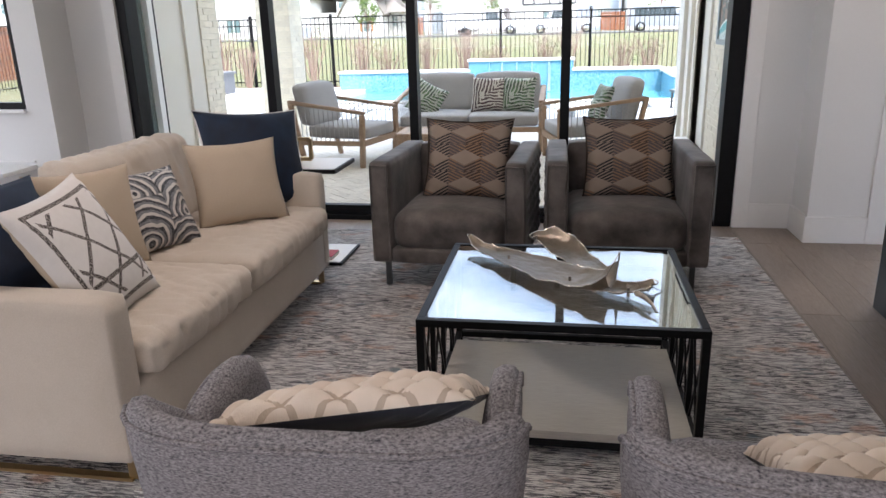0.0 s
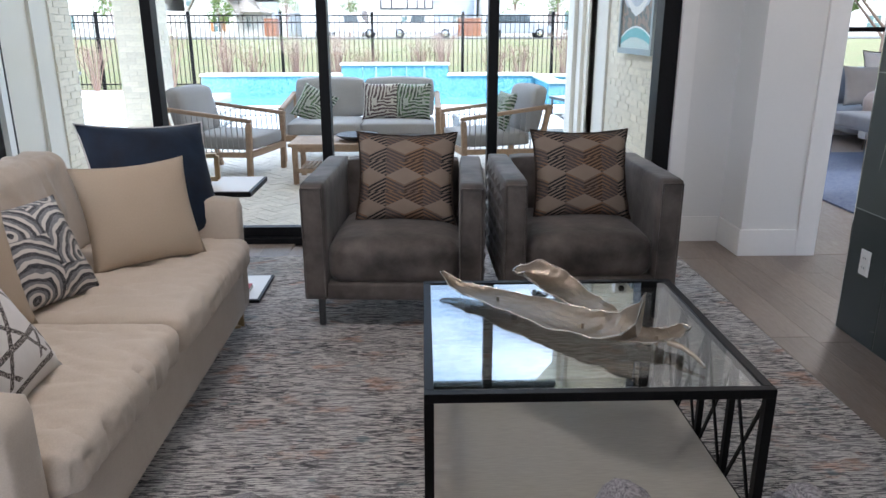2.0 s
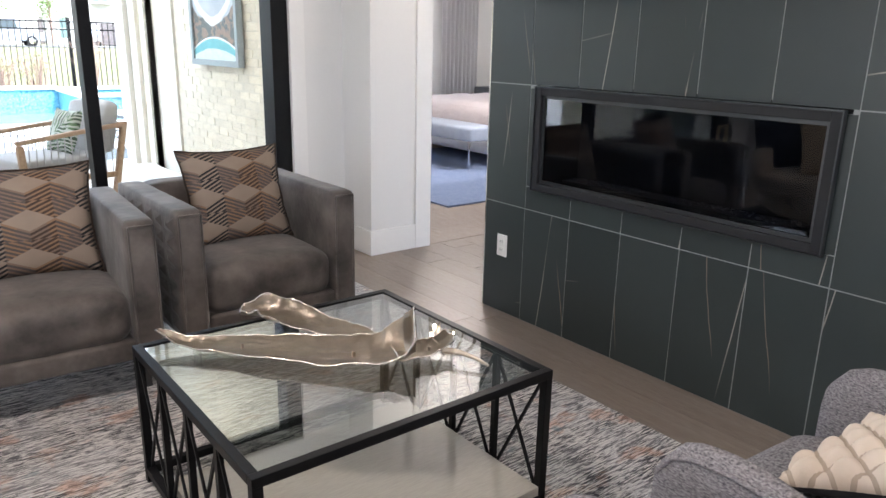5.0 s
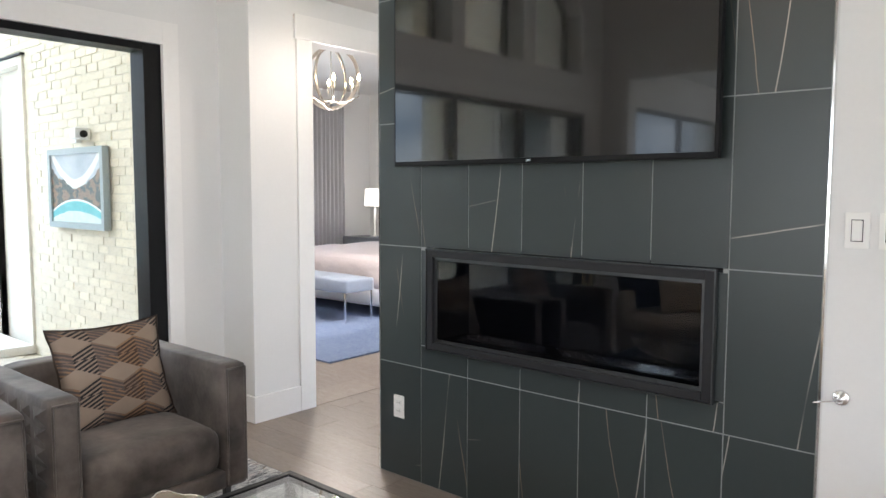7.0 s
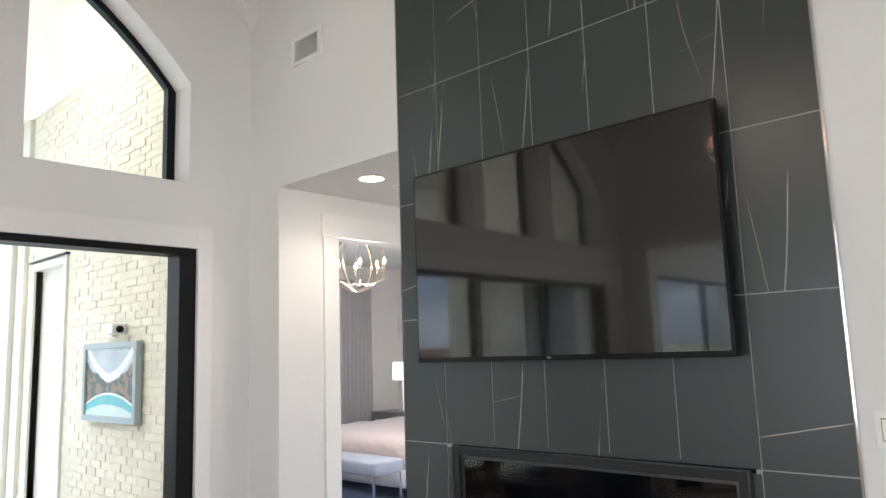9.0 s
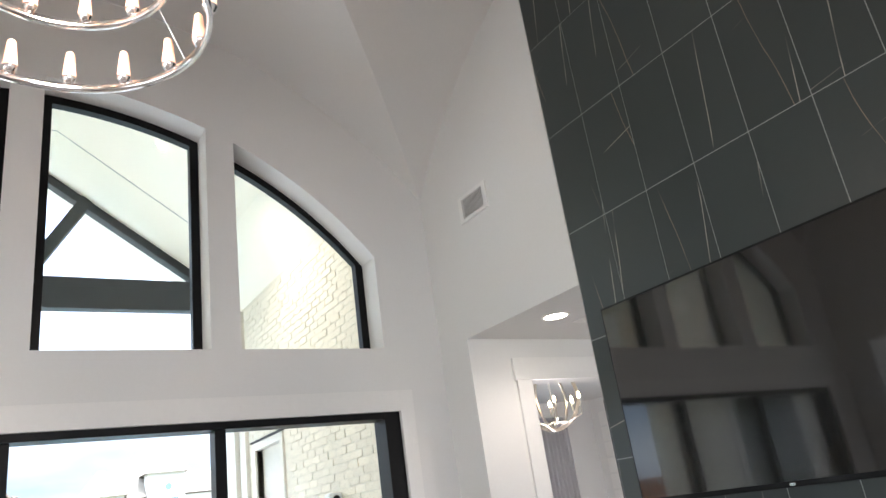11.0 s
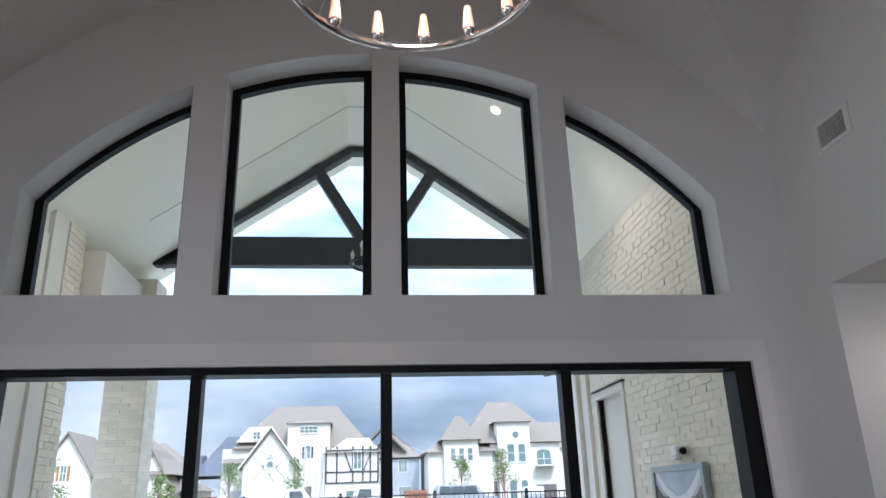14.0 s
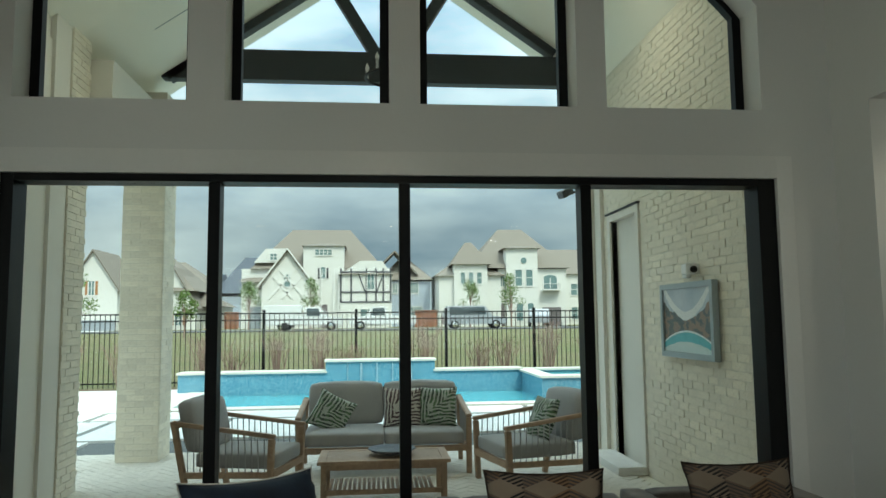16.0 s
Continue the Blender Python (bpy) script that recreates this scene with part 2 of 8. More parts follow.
def lathe(bm, profile, seg=24, at=(0, 0, 0)):
    """Turn (r, z) pairs about the z axis."""
    rings = []
    for r, z in profile:
        rings.append([bm.verts.new((at[0] + r * math.cos(2 * math.pi * k / seg), at[1] + r * math.sin(2 * math.pi * k / seg), at[2] + z)) for k in range(seg)])
    for a, b in zip(rings, rings[1:]):
        for k in range(seg):
            bm.faces.new((a[k], a[(k + 1) % seg], b[(k + 1) % seg], b[k]))
    if profile[0][0] > 1e-4:
        bm.faces.new(rings[0][::-1])
    if profile[-1][0] > 1e-4:
        bm.faces.new(rings[-1])


def poly(bm, pts, mi=0):
    f = bm.faces.new([bm.verts.new(p) for p in pts])
    f.material_index = mi
    return f


def prism(bm, outline, axis, a, b):
    """Extrude an outline (pairs) along an axis from a to b. axis y: pairs are x, z; x: y, z; z: x, y."""
    def at(p, q):
        return {"x": (q, p[0], p[1]), "y": (p[0], q, p[1]), "z": (p[0], p[1], q)}[axis]
    v0 = [bm.verts.new(at(p, a)) for p in outline]
    v1 = [bm.verts.new(at(p, b)) for p in outline]
    bm.faces.new(v0)
    bm.faces.new(v1[::-1])
    k = len(outline)
    for i in range(k):
        bm.faces.new((v0[i], v1[i], v1[(i + 1) % k], v0[(i + 1) % k]))


def rounded_slab(x0, y0, z0, x1, y1, z1, r=0.05, puff=0.0, cuts=8, wrinkle=0.0, seed=0, folds=0.0):
    """A soft upholstered block: bevelled, crowned and slightly creased."""
    bm = bmesh.new()
    add_box(bm, x0, y0, z0, x1, y1, z1)
    bmesh.ops.subdivide_edges(bm, edges=bm.edges[:], cuts=cuts, use_grid_fill=True)
    cx, cy, cz = (x0 + x1) / 2, (y0 + y1) / 2, (z0 + z1) / 2
    hx, hy, hz = (x1 - x0) / 2, (y1 - y0) / 2, (z1 - z0) / 2
    for v in bm.verts:
        p = v.co - Vector((cx, cy, cz))
        q = Vector((max(-hx + r, min(hx - r, p.x)), max(-hy + r, min(hy - r, p.y)), max(-hz + r, min(hz - r, p.z))))
        d = p - q
        if d.length > 1e-6:
            p = q + d.normalized() * min(r, d.length * 1.0 if d.length < r else r)
        n = Vector((p.x / hx, p.y / hy, p.z / hz))
        if puff:
            f = (1 - min(1, abs(n.x)) ** 2) * (1 - min(1, abs(n.y)) ** 2) * (1 if abs(n.z) > 0.5 else 0)
            p.z += puff * f * (1 if n.z > 0 else -1)
            f = (1 - min(1, abs(n.z)) ** 2) * (1 - min(1, abs(n.y)) ** 2)
            if abs(n.x) > 0.9:
                p.x += puff * 0.5 * f * (1 if n.x > 0 else -1)
        if wrinkle:
            w = noise.noise(Vector((p.x * 7 + seed, p.y * 7, p.z * 7))) + 0.5 * noise.noise(Vector((p.x * 19, p.y * 19 + seed, p.z * 19)))
            p += Vector((p.x / hx, p.y / hy, p.z / hz)).normalized() * wrinkle * w
        if folds:
            edge = max(abs(n.x), abs(n.z)) ** 3 * 0.8 + 0.2
            f1 = noise.noise(Vector((p.y * 11 + p.x * 3 + seed, p.x * 2.5 + p.z * 1.5, seed)))
            f2 = noise.noise(Vector((p.y * 23 - p.x * 5 + seed, p.x * 3, p.z * 4)))
            crease = (1 - min(1.0, abs(f1) * 4.5)) ** 2 + 0.6 * (1 - min(1.0, abs(f2) * 4.5)) ** 2
            p += Vector((n.x, 0, n.z)).normalized() * folds * (edge * (0.35 - crease) + 0.35 * noise.noise(Vector((p.y * 4 + seed, p.x * 3, p.z * 3))))
        v.co = p + Vector((cx, cy, cz))
    return bm


def pillow_bm(w, h, thick, n=22, dent=0.0, seed=0.0, smock=0.0):
    """A cushion standing in the xz plane, its face towards -y, its lowest edge at z=0; peaked corners."""
    bm = bmesh.new()
    grids = []
    for side in (-1, 1):
        g = []
        for j in range(n + 1):
            row = []
            for i in range(n + 1):
                u, v = 2 * i / n - 1, 2 * j / n - 1
                bow = 0.09
                x = w / 2 * u * (1 - bow * (1 - v * v) * abs(u))
                z = h / 2 * v * (1 - bow * (1 - u * u) * abs(v))
                e = max(0.0, (1 - abs(u) ** 2.6) * (1 - abs(v) ** 2.6)) ** 0.55
                y = side * thick / 2 * e
                if side < 0:
                    y += dent * math.exp(-((u * 2) ** 2 + ((v - 0.8) * 2.0) ** 2))
                y += 0.009 * noise.noise(Vector((u * 2.2 + seed, v * 2.2, side + seed))) * (e > 0)
                y += side * 0.007 * max(0.0, abs(u * v) - 0.12) * math.sin(26 * (abs(u) - abs(v)) + seed) * (e > 0)
                if smock and side < 0:
                    p_, q_ = (u + v) * 2.3, (u - v) * 2.3
                    y -= smock * abs(math.sin(math.pi * p_) * math.sin(math.pi * q_)) ** 0.5 * min(1.0, 3 * e)
                row.append((x, y, z + h / 2))
            g.append(row)
        grids.append(g)
    vs = [[[None] * (n + 1) for _ in range(n + 1)] for _ in range(2)]
    for s in range(2):
        for j in range(n + 1):
            for i in range(n + 1):
                edge = i in (0, n) or j in (0, n)
                vs[s][j][i] = vs[0][j][i] if (s == 1 and edge) else bm.verts.new(grids[s][j][i])
    uv = bm.loops.layers.uv.new("UVMap")
    for s in range(2):
        for j in range(n):
            for i in range(n):
                ids = [(j, i), (j, i + 1), (j + 1, i + 1), (j + 1, i)]
                if s == 1:
                    ids = ids[::-1]
                f = bm.faces.new([vs[s][a][b] for a, b in ids])
                f.material_index = s
                for lp, (a, b) in zip(f.loops, ids):
                    lp[uv].uv = (b / n, a / n)
    return bm


def rim(w, h, r=0.004, n=10):
    bm = bmesh.new()
    pts = []
    for (u0, v0), (u1, v1) in (((-1, -1), (1, -1)), ((1, -1), (1, 1)), ((1, 1), (-1, 1)), ((-1, 1), (-1, -1))):
        for k in range(n):
            u, v = u0 + (u1 - u0) * k / n, v0 + (v1 - v0) * k / n
            pts.append((w / 2 * u * (1 - 0.09 * (1 - v * v)), 0, h / 2 * v * (1 - 0.09 * (1 - u * u)) + h / 2))
    tube(bm, pts, r, 6, closed=True)
    return bm



def prism_of(outline, axis, a, b):
    bm = bmesh.new()
    prism(bm, outline, axis, a, b)
    bmesh.ops.recalc_face_normals(bm, faces=bm.faces[:])
    return bm


# ---- the great room: walls ----
XW, XE, YN, YS = -3.351, 1.855, 4.92, -0.28
CX, CY = -0.748, 2.32
VR, VZ = 3.4, 1.70          # vault arc radius and centre height
OUT = 5.20                  # outer face of the north wall


def vault(d):
    return VZ + math.sqrt(max(0.0, VR * VR - d * d))


def window_arc(x):
    return 1.632 + math.sqrt(2.8 ** 2 - (x - CX) ** 2)


SILL = 2.755
UPPER = [(-2.909, -1.975), (-1.767, -0.837), (-0.66, 0.271), (0.45, 1.413)]
SL0, SL1, SLH = -2.95, 1.475, 2.334
TOP = 5.3


def north_wall():
    """Plane wall with the slider opening and four arched lights, built as a band of columns between its edges."""
    bm = bmesh.new()
    xs = {XW - 0.3, XE + 0.3, SL0, SL1}
    for a, b in UPPER:
        xs |= {a + (b - a) * k / 10 for k in range(11)}
    xs = sorted(xs)

    def spans(x):
        out = []
        if SL0 < x < SL1:
            out.append((-0.06, SLH))
        return out
    for x0, x1 in zip(xs, xs[1:]):
        xm = (x0 + x1) / 2
        low = SLH if SL0 < xm < SL1 else -0.06
        win = next((w for w in UPPER if w[0] < xm < w[1]), None)
        cells = [(low, low, SILL, SILL)] if win else [(low, low, TOP, TOP)]
        if win:
            cells.append((window_arc(x0), window_arc(x1), TOP, TOP))
        for a0, a1, b0, b1 in cells:
            v = [bm.verts.new(p) for p in ((x0, YN, a0), (x1, YN, a1), (x1, YN, b1), (x0, YN, b0), (x0, OUT, a0), (x1, OUT, a1), (x1, OUT, b1), (x0, OUT, b0))]
            for q in ((0, 3, 2, 1), (4, 5, 6, 7), (0, 1, 5, 4), (3, 7, 6, 2), (0, 4, 7, 3), (1, 2, 6, 5)):
                bm.faces.new([v[i] for i in q])
    bmesh.ops.remove_doubles(bm, verts=bm.verts[:], dist=1e-4)
    seen = {}
    for f in list(bm.faces):
        k = tuple(sorted(v.index for v in f.verts))
    bm.verts.index_update()
    dup = {}
    for f in bm.faces:
        dup.setdefault(tuple(sorted(v.index for v in f.verts)), []).append(f)
    kill = [f for fs in dup.values() if len(fs) > 1 for f in fs]
    bmesh.ops.delete(bm, geom=kill, context="FACES_ONLY")
    bmesh.ops.recalc_face_normals(bm, faces=bm.faces[:])
    return bm


structure("wall_north", north_wall(), M["wall"], "white painted drywall with a wide slider opening and four arched windows")

JY, FPN, FPS = 4.58, 3.445, 1.363
HEAD_E = 2.73
structure("wall_east", boxes((XE, JY, -0.06, XE + 0.2, YN, TOP), (XE, FPN, HEAD_E, XE + 0.2, JY, TOP), (XE + 0.02, YS - 0.3, -0.06, XE + 0.2, 1.66, TOP), (XE + 0.02, 3.15, -0.06, XE + 0.2, FPN, TOP), (XE + 0.02, 1.66, -0.06, XE + 0.2, 3.15, 0.65), (XE + 0.02, 1.66, 1.235, XE + 0.2, 3.15, TOP)), M["wall"],
          "white painted drywall beside and above the black tiled chimney breast")
structure("wall_west", boxes((XW - 0.2, JY, -0.06, XW, YN, TOP), (XW - 0.2, YS, HEAD_E, XW, JY, TOP), (XW - 0.2, YS - 0.3, -0.06, XW, 0.6, TOP)), M["wall"],
          "white painted drywall with a wide opening to a side nook")
structure("wall_south", boxes((XW - 0.2, YS - 0.2, 2.9, XE + 0.2, YS, TOP), (XW - 0.2, YS - 0.2, -0.06, XW + 0.5, YS, 2.9), (XE - 0.15, YS - 0.2, -0.06, XE + 0.2, YS, 2.9)), M["wall"],
          "white painted drywall with a wide opening to the kitchen side")


def vault_bm():
    """Groin vault over the square room."""
    bm = bmesh.new()
    h = (XE - XW) / 2
    n = 56
    g = [[bm.verts.new((CX - h + 2 * h * i / n, CY - h + 2 * h * j / n, 0)) for i in range(n + 1)] for j in range(n + 1)]
    for row in g:
        for v in row:
            dx, dy = abs(v.co.x - CX), abs(v.co.y - CY)
            v.co.z = max(vault(dx), vault(dy))
    for j in range(n):
        for i in range(n):
            a, b, c, d = g[j][i], g[j][i + 1], g[j + 1][i + 1], g[j + 1][i]
            if (i < n / 2) == (j < n / 2):
                bm.faces.new((a, b, c)), bm.faces.new((a, c, d))
            else:
                bm.faces.new((a, b, d)), bm.faces.new((b, c, d))
    for f in bm.faces:
        f.normal_flip()
        f.smooth = True
    for e in bm.edges:
        c = (e.verts[0].co + e.verts[1].co) / 2
        d = e.verts[0].co - e.verts[1].co
        if abs(abs(c.x - CX) - abs(c.y - CY)) < 1e-3 and abs(abs(d.x) - abs(d.y)) < 1e-3:
            e.smooth = False
    return bm


ceiling = structure("ceiling", vault_bm(), M["wall"], "white painted groin vault over the great room")

# casings of the slider and the bedroom door
structure("trim_slider", boxes((SL1, YN - 0.018, 0.0, SL1 + 0.1, YN, SLH + 0.135), (SL0 - 0.1, YN - 0.018, 0.0, SL0, YN, SLH + 0.135), (SL0, YN - 0.018, SLH, SL1, YN, SLH + 0.135), bevel=0.002), M["trim"],
          "white painted casing round the black slider", category="trim")
bb = bmesh.new()
for b in ((XE - 0.016, JY, 0, XE, YN - 0.018, 0.17), (SL1 + 0.1, YN - 0.016, 0, XE - 0.016, YN, 0.17), (XW, JY, 0, XW + 0.016, YN - 0.018, 0.17), (XW + 0.016, YN - 0.016, 0, SL0 - 0.1, YN, 0.17),
          (XE - 0.016, JY - 0.016, 0, 2.205, JY, 0.17), (XE, -0.2, 0, XE + 0.02, FPS - 0.01, 0.17), (XE - 0.0, FPN, 0, XE + 0.2, FPN + 0.016, 0.17)):
    add_box(bb, *b, bevel=0.003)
structure("baseboard", bb, M["trim"], "white painted baseboard along the walls")


# slider: frame, mullions and panes
def slider():
    root = thing("window_slider", "black metal framed sliding glass doors with four tall panes", "sliding door", kind="structure")
    y0, y1 = YN + 0.01, YN + 0.17
    for xa, xb in ((SL0, SL0 + 0.07), (SL1 - 0.11, SL1)):
        part("jamb", boxes((xa, y0, 0.0, xb, y1, SLH), bevel=0.003), M["black"], root)
    part("head", boxes((SL0 + 0.071, y0, SLH - 0.042, SL1 - 0.111, y1, SLH), bevel=0.003), M["black"], root)
    part("sill", boxes((SL0 + 0.071, y0, -0.02, SL1 - 0.111, y1, 0.035), bevel=0.003), M["black"], root)
    xs = [SL0 + 0.07, -1.82, -0.752, 0.317, SL1 - 0.11]
    for x in xs[1:-1]:
        part("mullion", boxes((x - 0.032, y0 + 0.03, 0.035, x + 0.032, y1 - 0.02, SLH - 0.042), bevel=0.003), M["black"], root)
    for a, b in zip(xs, xs[1:]):
        p = part("pane", boxes((a + 0.0, y0 + 0.08, 0.10, b, y0 + 0.088, SLH - 0.042)), M["pane"], root)
        p.visible_shadow = False
        part("bottom_rail", boxes((a + 0.033, y0 + 0.05, 0.035, b - 0.033, y0 + 0.11, 0.10), bevel=0.003), M["black"], root)


slider()


def arched_window(a, b):
    root = thing("window_arched", "black metal framed fixed arched window high in the white wall", "window", group="arched windows over the slider", kind="structure")
    y0, y1 = YN + 0.20, YN + 0.26
    w = 0.055
    n = 14
    xs = [a + (b - a) * k / n for k in range(n + 1)]
    bm = bmesh.new()
    add_box(bm, a, y0, SILL, b, y1, SILL + 0.045)
    for x0, x1 in ((a, a + w), (b - w, b)):
        prism(bm, [(x0, SILL + 0.045), (x1, SILL + 0.045), (x1, window_arc(x1) - 0.001), (x0, window_arc(x0) - 0.001)], "y", y0, y1)
    xs2 = [a + w + (b - a - 2 * w) * k / n for k in range(n + 1)]
    for x0, x1 in zip(xs2, xs2[1:]):
        prism(bm, [(x0, window_arc(x0) - w), (x1, window_arc(x1) - w), (x1, window_arc(x1) - 0.001), (x0, window_arc(x0) - 0.001)], "y", y0, y1)
    bmesh.ops.recalc_face_normals(bm, faces=bm.faces[:])
    part("frame", bm, M["black"], root)
    bm = bmesh.new()
    prism(bm, [(a + w / 2, SILL + w / 2), (b - w / 2, SILL + w / 2)] + [(x, window_arc(x) - w / 2) for x in xs2[::-1]], "y", y0 + 0.03, y0 + 0.036)
    bmesh.ops.recalc_face_normals(bm, faces=bm.faces[:])
    p = part("pane", bm, M["pane"], root)
    p.visible_shadow = False


for a, b in UPPER:
    arched_window(a, b)

# floor: subfloor, planks come last
structure("floor", boxes((-7.0, -6.0, -0.10, 9.0, 5.2, -0.012)), M["gap"], "dark subfloor showing in the joints of the oak floor")

# ---- chimney breast: fire box, television, outlets ----
FX = XE
BX0, BX1, BZ0, BZ1 = 1.711, 3.098, 0.70, 1.185
fire = thing("fireplace", "linear glass-fronted fireplace with dark metal frame in black tile", "fireplace")
bm = boxes((FX - 0.03, BX0, BZ0, FX + 0.02, BX0 + 0.035, BZ1), (FX - 0.03, BX1 - 0.035, BZ0, FX + 0.02, BX1, BZ1),
           (FX - 0.03, BX0 + 0.035, BZ0, FX + 0.02, BX1 - 0.035, BZ0 + 0.035), (FX - 0.03, BX0 + 0.035, BZ1 - 0.035, FX + 0.02, BX1 - 0.035, BZ1), bevel=0.004)
M["pewter"] = material("dark_pewter", (0.09, 0.095, 0.1), 0.32, 0.8, grain=60, grain_mix=0.3)
M["enamel"] = material("firebox_enamel", (0.022, 0.025, 0.032), 0.7, 0.0, grain=12, grain_mix=0.2)
M["soot"] = material("matt_black_steel", (0.012, 0.012, 0.014), 0.6, 0.2, grain=40, grain_mix=0.4)
M["firegl"] = clear_glass("fire_glass", (0.5, 0.52, 0.56), 1.3, 3.5)
part("frame", bm, M["soot"], fire, "matt black frame")
part("frame_edge", boxes((FX - 0.034, BX0 - 0.006, BZ0 - 0.006, FX - 0.008, BX0 - 0.001, BZ1 + 0.006), (FX - 0.034, BX1 + 0.001, BZ0 - 0.006, FX - 0.008, BX1 + 0.006, BZ1 + 0.006), (FX - 0.034, BX0, BZ0 - 0.006, FX - 0.008, BX1, BZ0 - 0.001), (FX - 0.034, BX0, BZ1 + 0.001, FX - 0.008, BX1, BZ1 + 0.006)), M["pewter"], fire, "thin bright pewter edge")
part("firebox", boxes((FX + 0.30, BX0, BZ0, FX + 0.32, BX1, BZ1), (FX + 0.02, BX0, BZ0 - 0.02, FX + 0.30, BX1, BZ0 + 0.03), (FX + 0.02, BX0, BZ1 - 0.02, FX + 0.30, BX1, BZ1),
                      (FX + 0.02, BX0 - 0.02, BZ0, FX + 0.3, BX0, BZ1), (FX + 0.02, BX1, BZ0, FX + 0.3, BX1 + 0.02, BZ1)), M["enamel"], fire)
part("inner_trim", boxes((FX - 0.012, BX0 + 0.035, BZ0 + 0.035, FX - 0.0065, BX0 + 0.05, BZ1 - 0.035), (FX - 0.012, BX1 - 0.05, BZ0 + 0.035, FX - 0.0065, BX1 - 0.035, BZ1 - 0.035), (FX - 0.012, BX0 + 0.05, BZ0 + 0.035, FX - 0.0065, BX1 - 0.05, BZ0 + 0.05), (FX - 0.012, BX0 + 0.05, BZ1 - 0.05, FX - 0.0065, BX1 - 0.05, BZ1 - 0.035)), M["pewter"], fire, "pewter inner trim")
part("glass", boxes((FX - 0.006, BX0 + 0.03, BZ0 + 0.03, FX - 0.002, BX1 - 0.03, BZ1 - 0.03)), M["firegl"], fire)
part("burner_tray", boxes((FX + 0.08, BX0 + 0.1, BZ0 + 0.03, FX + 0.2, BX1 - 0.1, BZ0 + 0.05), bevel=0.003), M["pewter"], fire)
M["crystal"] = material("fire_glass_bead", (0.22, 0.22, 0.24), 0.1, 0.0, grain=10, grain_mix=0.1, coat=0.5)
rnd = random.Random(4)
bm = bmesh.new()
for k in range(170):
    y, x = rnd.uniform(BX0 + 0.12, BX1 - 0.12), FX + rnd.uniform(0.09, 0.19)
    r = rnd.uniform(0.003, 0.008)
    bmesh.ops.create_icosphere(bm, subdivisions=1, radius=r, matrix=Matrix.Translation((x, y, BZ0 + 0.05 + r * 0.6)))
part("glass_beads", bm, M["crystal"], fire, "small clear crushed glass beads", kind="stuff")

# television
TY0, TY1, TZ0, TZ1 = 1.690, 3.255, 1.585, 2.525
tv = thing("television", "large flat black wall-mounted television, switched off", "television")
M["screen"] = material("tv_screen", (0.006, 0.0055, 0.005), 0.10, 0.0, grain=30, grain_mix=0.1, coat=1.0)
part("bezel", boxes((1.765, TY0, TZ0, 1.797, TY1, TZ1), bevel=0.004), M["black"], tv)
part("screen", boxes((1.7615, TY0 + 0.012, TZ0 + 0.022, 1.764, TY1 - 0.012, TZ1 - 0.012)), M["screen"], tv)
part("wall_bracket", boxes((1.797, 2.2, 1.85, FX, 2.75, 2.3), bevel=0.005), M["soot"], tv)
part("badge", boxes((1.760, 2.46, TZ0 + 0.006, 1.7635, 2.485, TZ0 + 0.016)), M["chrome"], tv)

M["plastic"] = material("white_plastic", (0.8, 0.79, 0.76), 0.35, grain=20, grain_mix=0.03)


def wall_plate(name, label, y, z, w=0.072, kind_="socket", x=None):
    x = FX - 0.006 if x is None else x
    r = thing(name, label, kind_, (x, y, z))
    part("plate", boxes((-0.003, -w / 2, -0.058, 0.006, w / 2, 0.058), bevel=0.002), M["plastic"], r)
    k = max(1, round(w / 0.07))
    for i in range(k):
        yy = (i - (k - 1) / 2) * 0.046
        if name == "wall_socket":
            for zz in (-0.022, 0.022):
                part("receptacle", boxes((-0.006, yy - 0.016, zz - 0.014, -0.003, yy + 0.016, zz + 0.014), bevel=0.002), M["plastic"], r)
                part("slots", boxes((-0.0068, yy - 0.008, zz - 0.005, -0.0055, yy - 0.006, zz + 0.006), (-0.0068, yy + 0.006, zz - 0.005, -0.0055, yy + 0.008, zz + 0.006)), M["soot"], r)
        else:
            part("rocker_gap", boxes((-0.0036, yy - 0.0175, -0.0355, -0.003, yy + 0.0175, 0.0355)), M["soot"], r)
            part("rocker", boxes((-0.007, yy - 0.015, -0.033, -0.0037, yy + 0.015, 0.033), bevel=0.002), M["plastic"], r)
    return r


wall_plate("wall_socket", "white duplex wall socket on the black tile", 3.309, 0.365)
wall_plate("light_switch", "white wall switch plate on the white wall", 1.275, 1.345, 0.072, "switch", XE + 0.014)
wall_plate("light_switch", "white double rocker switch plate on the white wall", 1.155, 1.345, 0.118, "switch", XE + 0.014)
gv = thing("gas_valve", "chrome gas key valve rosette on the white wall", "valve", (XE + 0.02, 1.30, 0.79))
bm = bmesh.new()
lathe(bm, [(0.0, 0.02), (0.009, 0.02), (0.010, 0.008), (0.023, 0.006), (0.027, 0.0)], 20)
bmesh.ops.rotate(bm, verts=bm.verts[:], matrix=Matrix.Rotation(radians(-90), 3, "Y"))
part("rosette", bm, M["chrome"], gv, smooth=True)
bm = bmesh.new()
tube(bm, [(-0.02, 0.0, 0), (-0.035, 0.01, -0.004), (-0.03, 0.075, -0.022)], 0.003)
part("key", bm, M["chrome"], gv, smooth=True)

